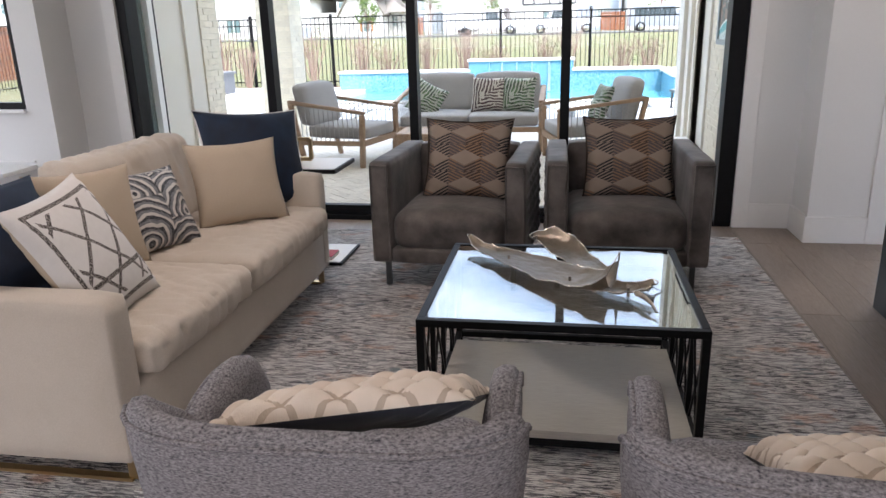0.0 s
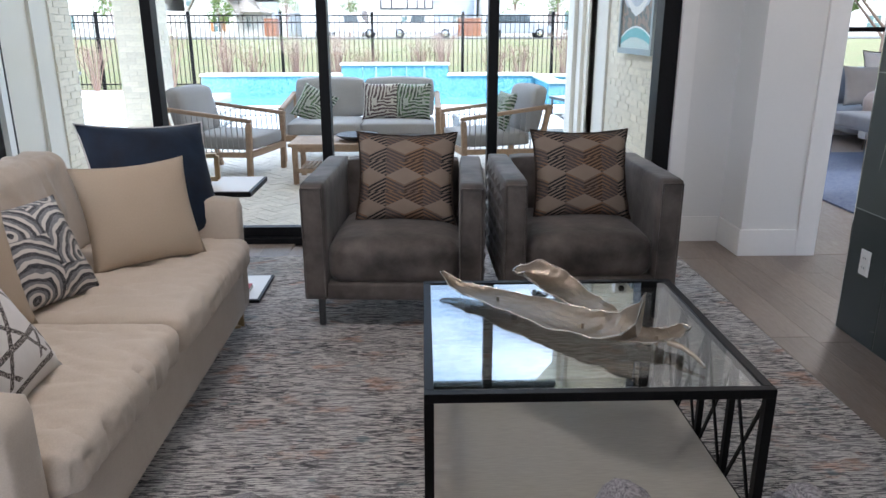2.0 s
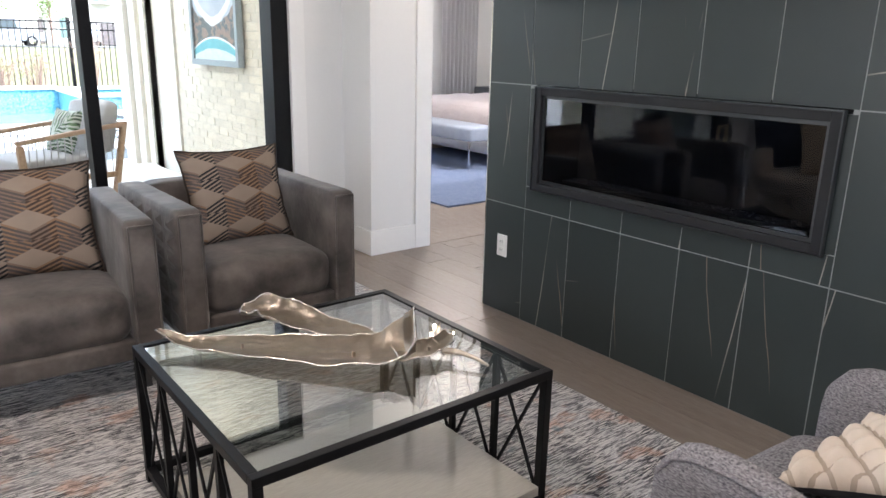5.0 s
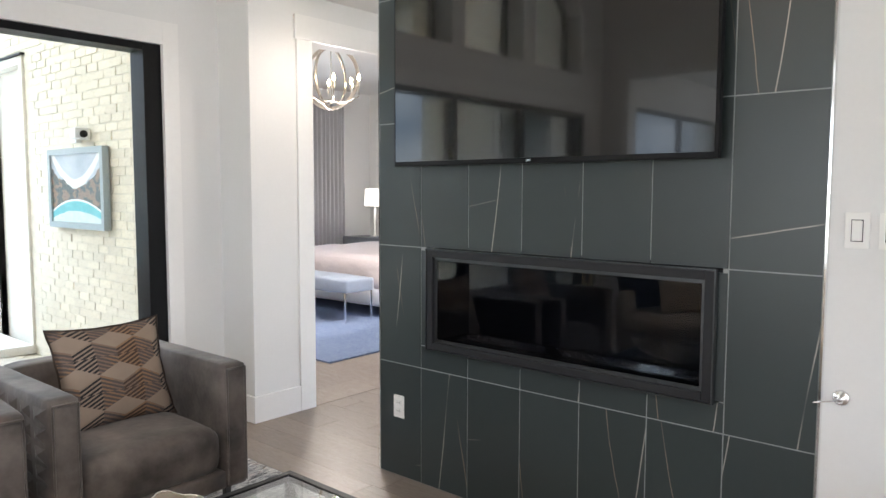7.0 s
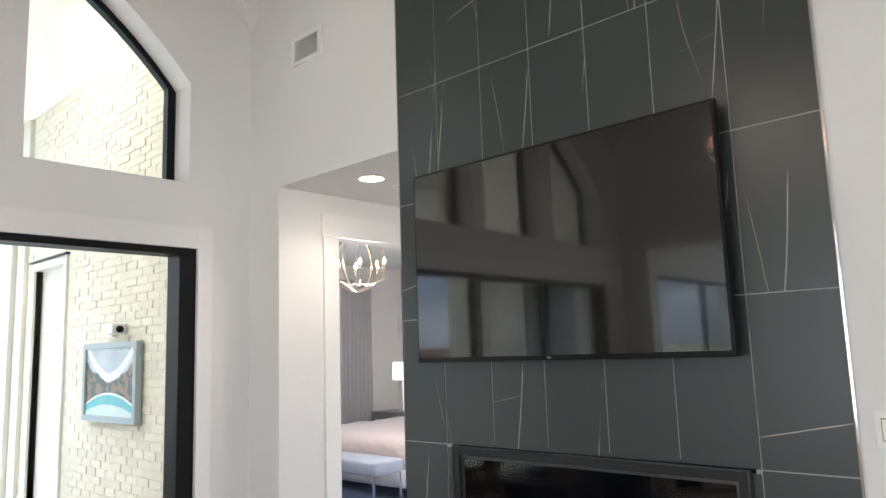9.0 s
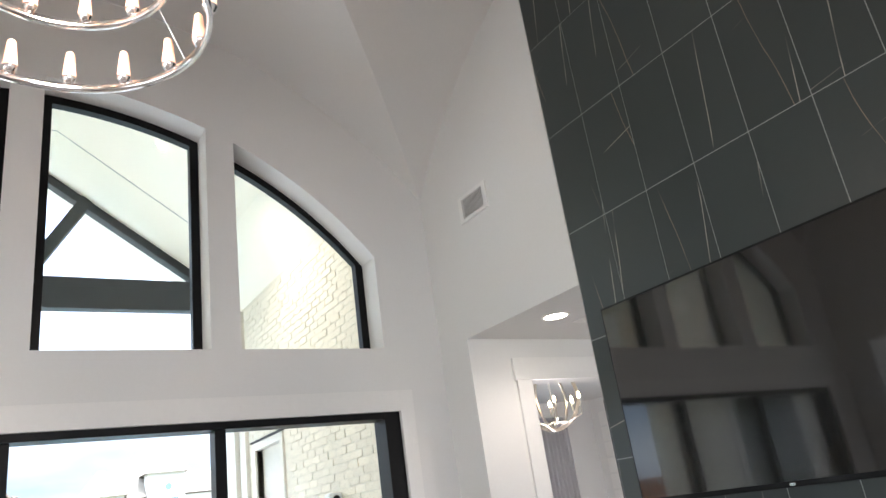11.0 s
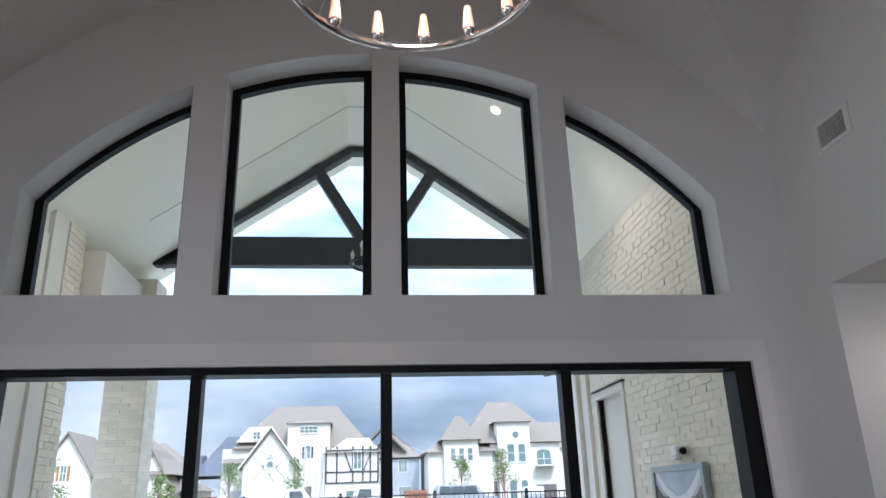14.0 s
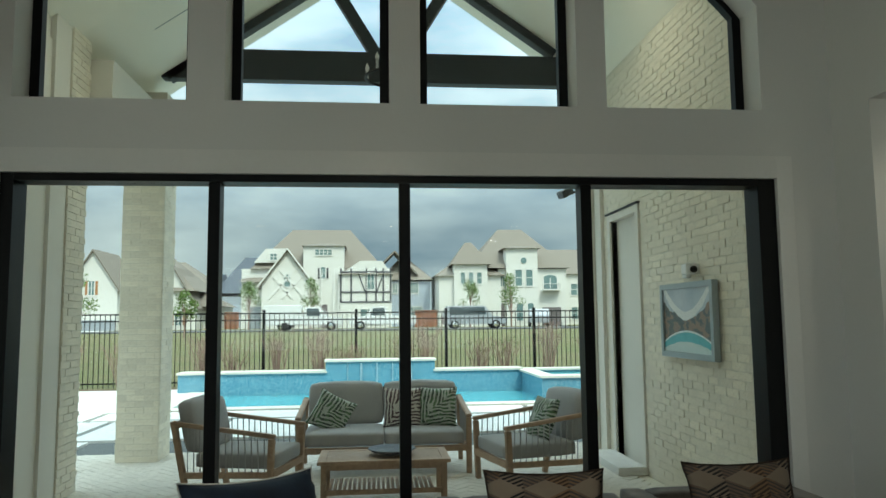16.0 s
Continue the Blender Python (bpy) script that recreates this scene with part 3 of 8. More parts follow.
# supply air grille high on the east wall
gr = thing("air_grille", "white metal supply air grille with dark slots on the white wall", "vent", (XE, 4.265, 3.585))
part("frame", boxes((-0.012, -0.16, -0.095, 0.0, -0.12, 0.095), (-0.012, 0.12, -0.095, 0.0, 0.16, 0.095), (-0.012, -0.12, -0.095, 0.0, 0.12, -0.07), (-0.012, -0.12, 0.07, 0.0, 0.12, 0.095), bevel=0.002), M["trim"], gr)
part("backing", boxes((0.0, -0.12, -0.085, 0.002, 0.12, 0.085)), M["soot"], gr)
bm0 = bmesh.new()
add_box(bm0, -0.006, -0.0016, -0.085, -0.001, 0.0016, 0.085)
sl = part("slat", bm0, M["trim"], gr)
for k in range(1, 18):
    s = sl.copy()
    scene.collection.objects.link(s)
    s.location = (0, -0.113 + k * 0.0133, 0)
sl.location = (0, -0.113, 0)

sm = thing("smoke_detector", "round white smoke detector on the vaulted ceiling", "smoke detector")
sx, sy = 1.02, 3.78
sz = max(vault(sx - CX), vault(sy - CY))
nrm = Vector((-(sx - CX) * 0, -(sy - CY), -(sz - VZ))).normalized() if abs(sx - CX) > abs(sy - CY) else Vector((-(sx - CX), 0, -(sz - VZ))).normalized()
sm.matrix_basis = Matrix.Translation((sx, sy, sz)) @ nrm.to_track_quat("Z", "Y").to_matrix().to_4x4()
bm = bmesh.new()
lathe(bm, [(0.06, 0.0), (0.06, 0.008), (0.052, 0.014), (0.036, 0.015), (0.03, 0.022), (0.0, 0.025)], 28)
part("housing", bm, M["plastic"], sm, smooth=True)

# ---- chandelier: three chrome rings with candle shades ----
ch = thing("chandelier", "three-tier chrome ring chandelier with tapered lit shades", "chandelier", (-0.765, 2.35, 0.0))
M["shade"] = glow("lit_shade", (1.0, 0.56, 0.36), 0.42)
_n, _l = M["shade"].node_tree.nodes, M["shade"].node_tree.links
_c, _s, _r = _n.new("ShaderNodeTexCoord"), _n.new("ShaderNodeSeparateXYZ"), _n.new("ShaderNodeMapRange")
_l.new(_c.outputs["Generated"], _s.inputs[0])
_l.new(_s.outputs["Z"], _r.inputs["Value"])
for _k, _v in (("From Min", 0.05), ("From Max", 0.6), ("To Min", 1.0), ("To Max", 0.22)):
    _r.inputs[_k].default_value = _v
_l.new(_r.outputs["Result"], _n["Principled BSDF"].inputs["Emission Strength"])
cl = bpy.data.lights.new("chandelier_glow", "POINT")
cl.energy, cl.color, cl.shadow_soft_size = 15, (1.0, 0.84, 0.7), 0.05
co_ = new("chandelier_glow", cl)
co_.location = (-0.765, 2.35, 3.12)
# Added fill spot below the rings; lifts floor and seat tops where daylight falls short.
cs = bpy.data.lights.new("floor_fill_spot", "SPOT")
cs.energy, cs.color, cs.shadow_soft_size, cs.spot_size, cs.spot_blend = 45, (1.0, 0.92, 0.84), 0.3, radians(125), 1.0
cso = new("floor_fill_spot", cs)
cso.location = (-0.765, 2.35, 2.88)
RINGS = [(0.352, 2.95, 15), (0.262, 3.10, 12), (0.176, 3.22, 8)]
for r, z, n in RINGS:
    bm = bmesh.new()
    seg = 96
    prof = [(r - 0.006, z - 0.012), (r + 0.006, z - 0.012), (r + 0.009, z), (r + 0.006, z + 0.012), (r - 0.006, z + 0.012), (r - 0.009, z)]
    rings = [[bm.verts.new((rr * math.cos(2 * math.pi * k / seg), rr * math.sin(2 * math.pi * k / seg), zz)) for k in range(seg)] for rr, zz in prof]
    for i in range(len(prof)):
        a, b = rings[i], rings[(i + 1) % len(prof)]
        for k in range(seg):
            bm.faces.new((a[k], b[k], b[(k + 1) % seg], a[(k + 1) % seg]))
    bmesh.ops.recalc_face_normals(bm, faces=bm.faces[:])
    part("ring", bm, M["chrome"], ch, "polished chrome ring", smooth=True)
cup_me = shade_me = None
for r, z, n in RINGS:
    for k in range(n):
        a = 2 * math.pi * (k + 0.5) / n - radians(3.5)
        if cup_me is None:
            bm = bmesh.new()
            lathe(bm, [(0.003, -0.008), (0.012, -0.003), (0.019, 0.010), (0.020, 0.015)], 14)
            cup = part("cup", bm, M["chrome"], ch, smooth=True)
            bm = bmesh.new()
            lathe(bm, [(0.0185, 0.014), (0.0172, 0.036), (0.0138, 0.074), (0.0112, 0.096), (0.008, 0.100), (0.0, 0.101)], 14)
            sh = part("shade", bm, M["shade"], ch, "tapered frosted shade", smooth=True)
            cup_me, shade_me = cup.data, sh.data
        else:
            cup, sh = new("cup", cup_me), new("shade", shade_me)
            cup.parent = sh.parent = ch
            tagged(sh, "tapered frosted shade")
        for o in (cup, sh):
            o.location = (r * math.cos(a), r * math.sin(a), z + 0.018)
bm = bmesh.new()
for k in range(3):
    a = 2 * math.pi * k / 3 + 0.35
    for (r0, z0), (r1, z1) in (((0.352, 2.95), (0.262, 3.10)), ((0.262, 3.10), (0.176, 3.22)), ((0.176, 3.22), (0.02, 3.9))):
        tube(bm, [(r0 * math.cos(a), r0 * math.sin(a), z0), (r1 * math.cos(a), r1 * math.sin(a), z1)], 0.0012, 5)
tube(bm, [(0, 0, 3.9), (0, 0, vault(0) - 0.02)], 0.004, 8)
part("suspension", bm, M["chrome"], ch)
bm = bmesh.new()
lathe(bm, [(0.07, vault(0)), (0.07, vault(0) - 0.015), (0.02, vault(0) - 0.03), (0.0, vault(0) - 0.03)], 24)
part("canopy", bm, M["chrome"], ch, smooth=True)

# ---- rug ----
def rug_material():
    m = bpy.data.materials.new("distressed_rug")
    m.use_nodes = True
    n, l = m.node_tree.nodes, m.node_tree.links
    b = n["Principled BSDF"]
    b.inputs["Roughness"].default_value = 0.95
    co = n.new("ShaderNodeTexCoord")

    def noise_(scale, stretch, detail=4, lo=0.4, hi=0.6):
        mp, t, r = n.new("ShaderNodeMapping"), n.new("ShaderNodeTexNoise"), n.new("ShaderNodeMapRange")
        mp.inputs["Scale"].default_value = stretch
        t.inputs["Scale"].default_value, t.inputs["Detail"].default_value, t.inputs["Roughness"].default_value = scale, detail, 0.65
        r.inputs["From Min"].default_value, r.inputs["From Max"].default_value = lo, hi
        l.new(co.outputs["Object"], mp.inputs["Vector"])
        l.new(mp.outputs["Vector"], t.inputs["Vector"])
        l.new(t.outputs["Fac"], r.inputs["Value"])
        return r.outputs["Result"]

    def mix(f, a, c, mode="MIX", k=1.0):
        x = n.new("ShaderNodeMixRGB")
        x.blend_type = mode
        if k != 1.0:
            mm = n.new("ShaderNodeMath")
            mm.operation = "MULTIPLY"
            mm.inputs[1].default_value = k
            l.new(f, mm.inputs[0])
            f = mm.outputs[0]
        l.new(f, x.inputs["Fac"])
        for key, v in (("Color1", a), ("Color2", c)):
            if hasattr(v, "links"):
                l.new(v, x.inputs[key])
            else:
                x.inputs[key].default_value = (*v, 1)
        return x.outputs["Color"]
    streak = noise_(40, (0.55, 5.0, 1), 5, 0.48, 0.53)
    patch = noise_(3.2, (1, 1.4, 1), 5, 0.42, 0.6)
    c = mix(streak, (0.86, 0.82, 0.78), (0.07, 0.066, 0.075))
    c = mix(patch, c, mix(streak, (0.86, 0.84, 0.82), (0.36, 0.345, 0.35)), k=0.8)
    rust = noise_(4.0, (1, 1.6, 1), 4, 0.57, 0.66)
    c = mix(rust, c, mix(streak, (0.80, 0.48, 0.34), (0.42, 0.25, 0.18)), k=0.65)
    mp2 = noise_(5.1, (1.3, 2.4, 1), 4, 0.62, 0.68)
    c = mix(mp2, c, (0.16, 0.25, 0.29), k=0.6)
    w = n.new("ShaderNodeTexWave")
    w.bands_direction = "Y"
    w.inputs["Scale"].default_value, w.inputs["Distortion"].default_value, w.inputs["Detail"].default_value, w.inputs["Detail Scale"].default_value = 28, 2.5, 2, 4
    l.new(co.outputs["Object"], w.inputs["Vector"])
    c = mix(w.outputs["Fac"], c, (0.10, 0.10, 0.11), k=0.28)
    l.new(c, b.inputs["Base Color"])
    ad = n.new("ShaderNodeMath")
    ad.operation = "ADD"
    l.new(w.outputs["Fac"], ad.inputs[0])
    l.new(streak, ad.inputs[1])
    bp = n.new("ShaderNodeBump")
    bp.inputs["Strength"].default_value, bp.inputs["Distance"].default_value = 0.7, 0.006
    l.new(ad.outputs[0], bp.inputs["Height"])
    l.new(bp.outputs["Normal"], b.inputs["Normal"])
    return m


RUG = (-2.15, 0.95, 1.46, 4.62)
bm = bmesh.new()
add_box(bm, RUG[0], RUG[1], 0.0, RUG[2], RUG[3], 0.012, bevel=0.004)
M["rug"] = rug_material()
rug = tagged(part("rug", bm, M["rug"]), "large distressed grey, cream and rust woven rug on the oak floor", "rug")
RZ = 0.012


# ---- coffee table ----
def coffee_table():
    x0, x1, y0, y1, zt = -0.133, 0.787, 1.944, 2.815, 0.475
    w = 0.026
    t = thing("coffee_table", "square black metal and glass coffee table with a whitewashed lower shelf", "coffee table")
    part("top_frame", boxes((x0, y0, zt - w, x1, y0 + w, zt), (x0, y1 - w, zt - w, x1, y1, zt), (x0, y0 + w, zt - w, x0 + w, y1 - w, zt), (x1 - w, y0 + w, zt - w, x1, y1 - w, zt), bevel=0.002), M["black"], t)
    part("base_frame", boxes((x0, y0, 0.04, x1, y0 + w, 0.066), (x0, y1 - w, 0.04, x1, y1, 0.066), (x0, y0 + w, 0.04, x0 + w, y1 - w, 0.066), (x1 - w, y0 + w, 0.04, x1, y1 - w, 0.066), bevel=0.002), M["black"], t)
    for x in (x0, x1 - w):
        for y in (y0, y1 - w):
            part("leg", boxes((x, y, RZ, x + w, y + w, zt - w), bevel=0.002), M["black"], t)
    for xm in (x0 + w / 2, x1 - w / 2):
        ys = [y0 + w / 2 + (y1 - y0 - w) * k / 4 for k in range(5)]
        for y in ys[1:-1]:
            part("upright", boxes((xm - 0.009, y - 0.009, 0.066, xm + 0.009, y + 0.009, zt - w)), M["black"], t)
        for a, b in zip(ys, ys[1:]):
            for ya, yb, dx in ((a, b, -0.004), (b, a, 0.004)):
                s_ = 0.01 if yb > ya else -0.01
                bm = bmesh.new()
                beam(bm, (xm + dx, ya + s_, 0.066), (xm + dx, yb - s_, zt - w), 0.007, 0.009)
                part("cross_bar", bm, M["black"], t, "thin slanting black bar")
    part("shelf", boxes((x0 + w, y0 + 0.004, 0.066, x1 - w, y1 - 0.18, 0.096), bevel=0.002), M["paleply"], t, "whitewashed wooden lower shelf")
    M["table_glass"] = clear_glass("table_glass", (0.90, 0.93, 0.92), 2.6, 2.2)
    part("glass_top", boxes((x0 + w, y0 + w, zt - 0.014, x1 - w, y1 - w, zt - 0.004)), M["table_glass"], t, "clear glass top")


coffee_table()


# ---- leaf dish ----
LEAF_RIMS = []


def leaf_sheet(spine, widths, lift, curl, z0, n=44, m=14, seed=0, rise=(0.0, 0.0)):
    """A long beaten leaf: spine points in plan, half widths along it, raised wavy rim."""
    bm = bmesh.new()
    sp = [Vector((*p, 0)) for p in spine]

    def along(pts, s):
        k = min(len(pts) - 2, int(s * (len(pts) - 1)))
        f = s * (len(pts) - 1) - k
        return pts[k] * (1 - f) + pts[k + 1] * f
    rows = []
    for i in range(n + 1):
        s = i / n
        p, q = along(sp, s), along(sp, min(1, s + 0.02)) - along(sp, max(0, s - 0.02))
        side = Vector((-q.y, q.x, 0)).normalized()
        w = along(widths, s)
        lf, cu = along(lift, s), along(curl, s)
        row = []
        for j in range(m + 1):
            v = 2 * j / m - 1
            up = along(rise, s)
            wav = 1 + 0.22 * noise.noise(Vector((s * 9 + seed, v * 0.6 + (3 if v > 0 else 0), seed)))
            z = z0 + lf * abs(v) ** 2.2 + cu * (1 if v > 0 else 0.35) * abs(v) ** 3 + 0.004 * noise.noise(Vector((s * 30, v * 6, seed))) + 0.006 * noise.noise(Vector((s * 14, abs(v) * 3, seed + 5))) * abs(v) + up + 0.0008 * math.sin(v * 42) + 0.007 * noise.noise(Vector((s * 8, 2.0 if v > 0 else 7.0, seed))) * abs(v) ** 3
            c = p + side * (w * v * wav)
            row.append(bm.verts.new((c.x, c.y, z)))
        rows.append(row)
    for a, b in zip(rows, rows[1:]):
        for j in range(m):
            bm.faces.new((a[j], a[j + 1], b[j + 1], b[j]))
    LEAF_RIMS.append([r[0].co.copy() for r in rows] + [r[-1].co.copy() for r in reversed(rows)])
    bmesh.ops.solidify(bm, geom=bm.faces[:], thickness=0.004)
    return bm


leaf = thing("leaf_dish", "long beaten silver leaf-shaped decorative dish on the glass table", "decorative dish")
leaf_bm = leaf_sheet([(-0.066, 2.775), (-0.02, 2.70), (0.05, 2.635), (0.15, 2.55), (0.25, 2.45), (0.34, 2.36), (0.42, 2.29), (0.48, 2.25), (0.505, 2.235)],
                     [0.010, 0.03, 0.058, 0.08, 0.092, 0.105, 0.115, 0.09, 0.05], [0.006, 0.012, 0.014, 0.014, 0.014, 0.018, 0.022, 0.02, 0.02], [0.0, 0.0, 0.0, 0.0, 0.0, 0.0, 0.01, 0.06, 0.10], 0.486, n=80, m=24, seed=1,
                     rise=[0.034, 0.008, 0.0, 0.0, 0.0, 0.0, 0.0, 0.008, 0.018])
part("leaf_body", leaf_bm, M["silver"], leaf, smooth=True)
leaf_bm = leaf_sheet([(0.20, 2.775), (0.26, 2.74), (0.32, 2.68), (0.38, 2.59), (0.44, 2.49), (0.49, 2.38)], [0.02, 0.06, 0.08, 0.075, 0.055, 0.02], [0.01, 0.02, 0.025, 0.016, 0.01, 0.0], [0.01, 0.03, 0.018, 0.0, 0.0, 0.0], 0.487, n=60, m=20, seed=4,
                     rise=[0.03, 0.025, 0.008, 0.0, 0.0, 0.0])
part("leaf_lobe", leaf_bm, M["silver"], leaf, smooth=True)
leaf_bm = leaf_sheet([(0.46, 2.27), (0.54, 2.24), (0.60, 2.23), (0.65, 2.25)], [0.07, 0.06, 0.04, 0.02], [0.012, 0.016, 0.016, 0.012], [0.0] * 4, 0.486, n=30, m=16, seed=7, rise=[0.0, 0.0, 0.01, 0.03])
part("leaf_tail", leaf_bm, M["silver"], leaf, smooth=True)
bm = bmesh.new()
tube(bm, [(0.585, 2.20, 0.497), (0.605, 2.15, 0.503), (0.625, 2.10, 0.497), (0.636, 2.056, 0.487)], 0.006, 8, rs=[0.011, 0.008, 0.006, 0.004])
part("stalk", bm, M["silver"], leaf, smooth=True)
M["silver_rim"] = material("bright_silver_rim", (0.78, 0.72, 0.64), 0.22, 1.0, grain=40, grain_mix=0.2)
for edge_line in LEAF_RIMS:
    bm = bmesh.new()
    tube(bm, edge_line, 0.0022, 6, closed=True)
    part("rim", bm, M["silver_rim"], leaf, "bright rolled silver rim", smooth=True)
for x, y in ((0.12, 2.58), (0.36, 2.34), (0.56, 2.24)):
    bm = bmesh.new()
    lathe(bm, [(0.006, 0.0), (0.005, 0.03)], 8, (x, y, 0.471))
    part("foot", bm, M["silver"], leaf)


# ---- pillows ----
def uv_material(name, paint, rough=0.9, bump=0.0):
    m = bpy.data.materials.new(name)
    m.use_nodes = True
    n, l = m.node_tree.nodes, m.node_tree.links
    b = n["Principled BSDF"]
    b.inputs["Roughness"].default_value = rough
    uv = n.new("ShaderNodeTexCoord")
    sep = n.new("ShaderNodeSeparateXYZ")
    l.new(uv.outputs["UV"], sep.inputs[0])

    def math_(op, a, c=None, d=None):
        x = n.new("ShaderNodeMath")
        x.operation = op
        for i, v in enumerate((a, c, d)):
            if v is None:
                continue
            if hasattr(v, "links"):
                l.new(v, x.inputs[i])
            else:
                x.inputs[i].default_value = v
        return x.outputs[0]

    def mix(f, a, c):
        x = n.new("ShaderNodeMixRGB")
        if hasattr(f, "links"):
            l.new(f, x.inputs["Fac"])
        else:
            x.inputs["Fac"].default_value = f
        for key, v in (("Color1", a), ("Color2", c)):
            if hasattr(v, "links"):
                l.new(v, x.inputs[key])
            else:
                x.inputs[key].default_value = (*v, 1)
        return x.outputs["Color"]

    def tex(scale, detail=3, vec=None):
        t = n.new("ShaderNodeTexNoise")
        t.inputs["Scale"].default_value, t.inputs["Detail"].default_value = scale, detail
        l.new(vec or uv.outputs["UV"], t.inputs["Vector"])
        return t.outputs["Fac"]
    out = paint(sep.outputs["X"], sep.outputs["Y"], math_, mix, tex)
    col, h = out if isinstance(out, tuple) else (out, None)
    l.new(col, b.inputs["Base Color"])
    bp = n.new("ShaderNodeBump")
    bp.inputs["Strength"].default_value, bp.inputs["Distance"].default_value = 0.4, 0.003
    l.new(h if h is not None else tex(220, 2), bp.inputs["Height"])
    l.new(bp.outputs["Normal"], b.inputs["Normal"])
    return m


def paint_cubes(u, v, math_, mix, tex):
    """Rows of plain tan lozenges with chevron-hatched hexagons between them."""
    U, V = math_("ADD", math_("MULTIPLY", u, 2.6), 0.2), math_("ADD", math_("MULTIPLY", v, 2.9), 0.05)
    fu = math_("FRACT", U)
    x = math_("ABSOLUTE", math_("SUBTRACT", fu, 0.5))
    y = math_("SUBTRACT", math_("FRACT", V), 0.5)
    edge = math_("SUBTRACT", 0.28, math_("MULTIPLY", x, 0.56))
    top = math_("LESS_THAN", math_("ABSOLUTE", y), edge)
    q = math_("ADD", y, edge)
    hatch = math_("LESS_THAN", math_("FRACT", math_("MULTIPLY", q, 8.5)), 0.52)
    left = math_("GREATER_THAN", fu, 0.5)
    odd = math_("GREATER_THAN", math_("MODULO", math_("FLOOR", math_("ADD", U, 0.5)), 2.0), 0.5)
    bold = math_("MULTIPLY", left, odd)
    brown = mix(math_("GREATER_THAN", tex(4), 0.5), (0.22, 0.13, 0.075), (0.17, 0.115, 0.085))
    tan = mix(tex(7), (0.30, 0.235, 0.18), (0.23, 0.178, 0.138))
    ink = mix(bold, mix(left, (0.075, 0.06, 0.055), (0.05, 0.028, 0.018)), (0.006, 0.006, 0.008))
    return mix(top, mix(hatch, mix(bold, brown, (0.24, 0.18, 0.14)), ink), tan)


def paint_plain(c0, c1, sc=60):
    def f(u, v, math_, mix, tex):
        return mix(tex(sc), c0, c1)
    return f


def paint_lattice(u, v, math_, mix, tex):
    """Beaded dark lattice on white."""
    d = math_("ADD", u, v)
    e = math_("SUBTRACT", u, v)
    def line(x, k, w):
        return math_("LESS_THAN", math_("ABSOLUTE", math_("SUBTRACT", math_("FRACT", math_("MULTIPLY", x, k)), 0.5)), w)
    a = math_("MAXIMUM", line(d, 2.6, 0.055), line(e, 2.6, 0.055))
    a = math_("MAXIMUM", a, line(v, 1.7, 0.028))
    frame_ = math_("GREATER_THAN", math_("MAXIMUM", math_("ABSOLUTE", math_("SUBTRACT", u, 0.5)), math_("ABSOLUTE", math_("SUBTRACT", v, 0.5))), 0.36)
    a = math_("MULTIPLY", a, math_("SUBTRACT", 1.0, frame_))
    rim_ = line(math_("MAXIMUM", math_("ABSOLUTE", math_("SUBTRACT", u, 0.5)), math_("ABSOLUTE", math_("SUBTRACT", v, 0.5))), 1.25, 0.02)
    a = math_("MAXIMUM", a, rim_)
    beads = mix(math_("GREATER_THAN", tex(90), 0.53), (0.05, 0.04, 0.035), (0.4, 0.36, 0.33))
    return mix(a, mix(tex(20), (0.74, 0.71, 0.68), (0.64, 0.61, 0.58)), beads), math_("MULTIPLY", a, 1.0)


def paint_scallop(u, v, math_, mix, tex):
    """Overlapping concentric arcs in black, grey and silver."""
    s = math_("MULTIPLY", u, 1.7)
    t = math_("MULTIPLY", v, 1.6)
    t = math_("ADD", t, math_("MULTIPLY", math_("MODULO", math_("FLOOR", s), 2.0), 0.5))
    du = math_("SUBTRACT", math_("FRACT", s), 0.5)
    dv = math_("SUBTRACT", math_("FRACT", t), 0.1)
    r = math_("SQRT", math_("ADD", math_("MULTIPLY", du, du), math_("MULTIPLY", dv, dv)))
    r = math_("ADD", r, math_("MULTIPLY", tex(3), 0.3))
    k = math_("FRACT", math_("MULTIPLY", r, 6.5))
    a = mix(math_("GREATER_THAN", k, 0.32), (0.02, 0.022, 0.03), (0.62, 0.58, 0.54))
    a = mix(math_("GREATER_THAN", k, 0.66), a, (0.16, 0.165, 0.18))
    sp = math_("GREATER_THAN", tex(150), 0.6)
    return mix(math_("MULTIPLY", sp, 0.5), a, (0.7, 0.68, 0.66)), k


# Cream velvet; crease shade is painted as darker lines along the smocking valleys.
def paint_smock_shade(u, v, math_, mix, tex):
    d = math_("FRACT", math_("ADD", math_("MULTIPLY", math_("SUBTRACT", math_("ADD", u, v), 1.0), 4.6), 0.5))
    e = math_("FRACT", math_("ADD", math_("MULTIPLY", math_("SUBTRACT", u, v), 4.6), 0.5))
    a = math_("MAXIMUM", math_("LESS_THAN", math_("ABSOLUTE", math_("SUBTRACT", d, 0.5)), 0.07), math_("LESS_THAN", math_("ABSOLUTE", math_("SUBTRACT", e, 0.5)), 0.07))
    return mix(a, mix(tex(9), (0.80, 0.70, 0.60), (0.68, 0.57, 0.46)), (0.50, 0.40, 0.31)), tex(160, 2)


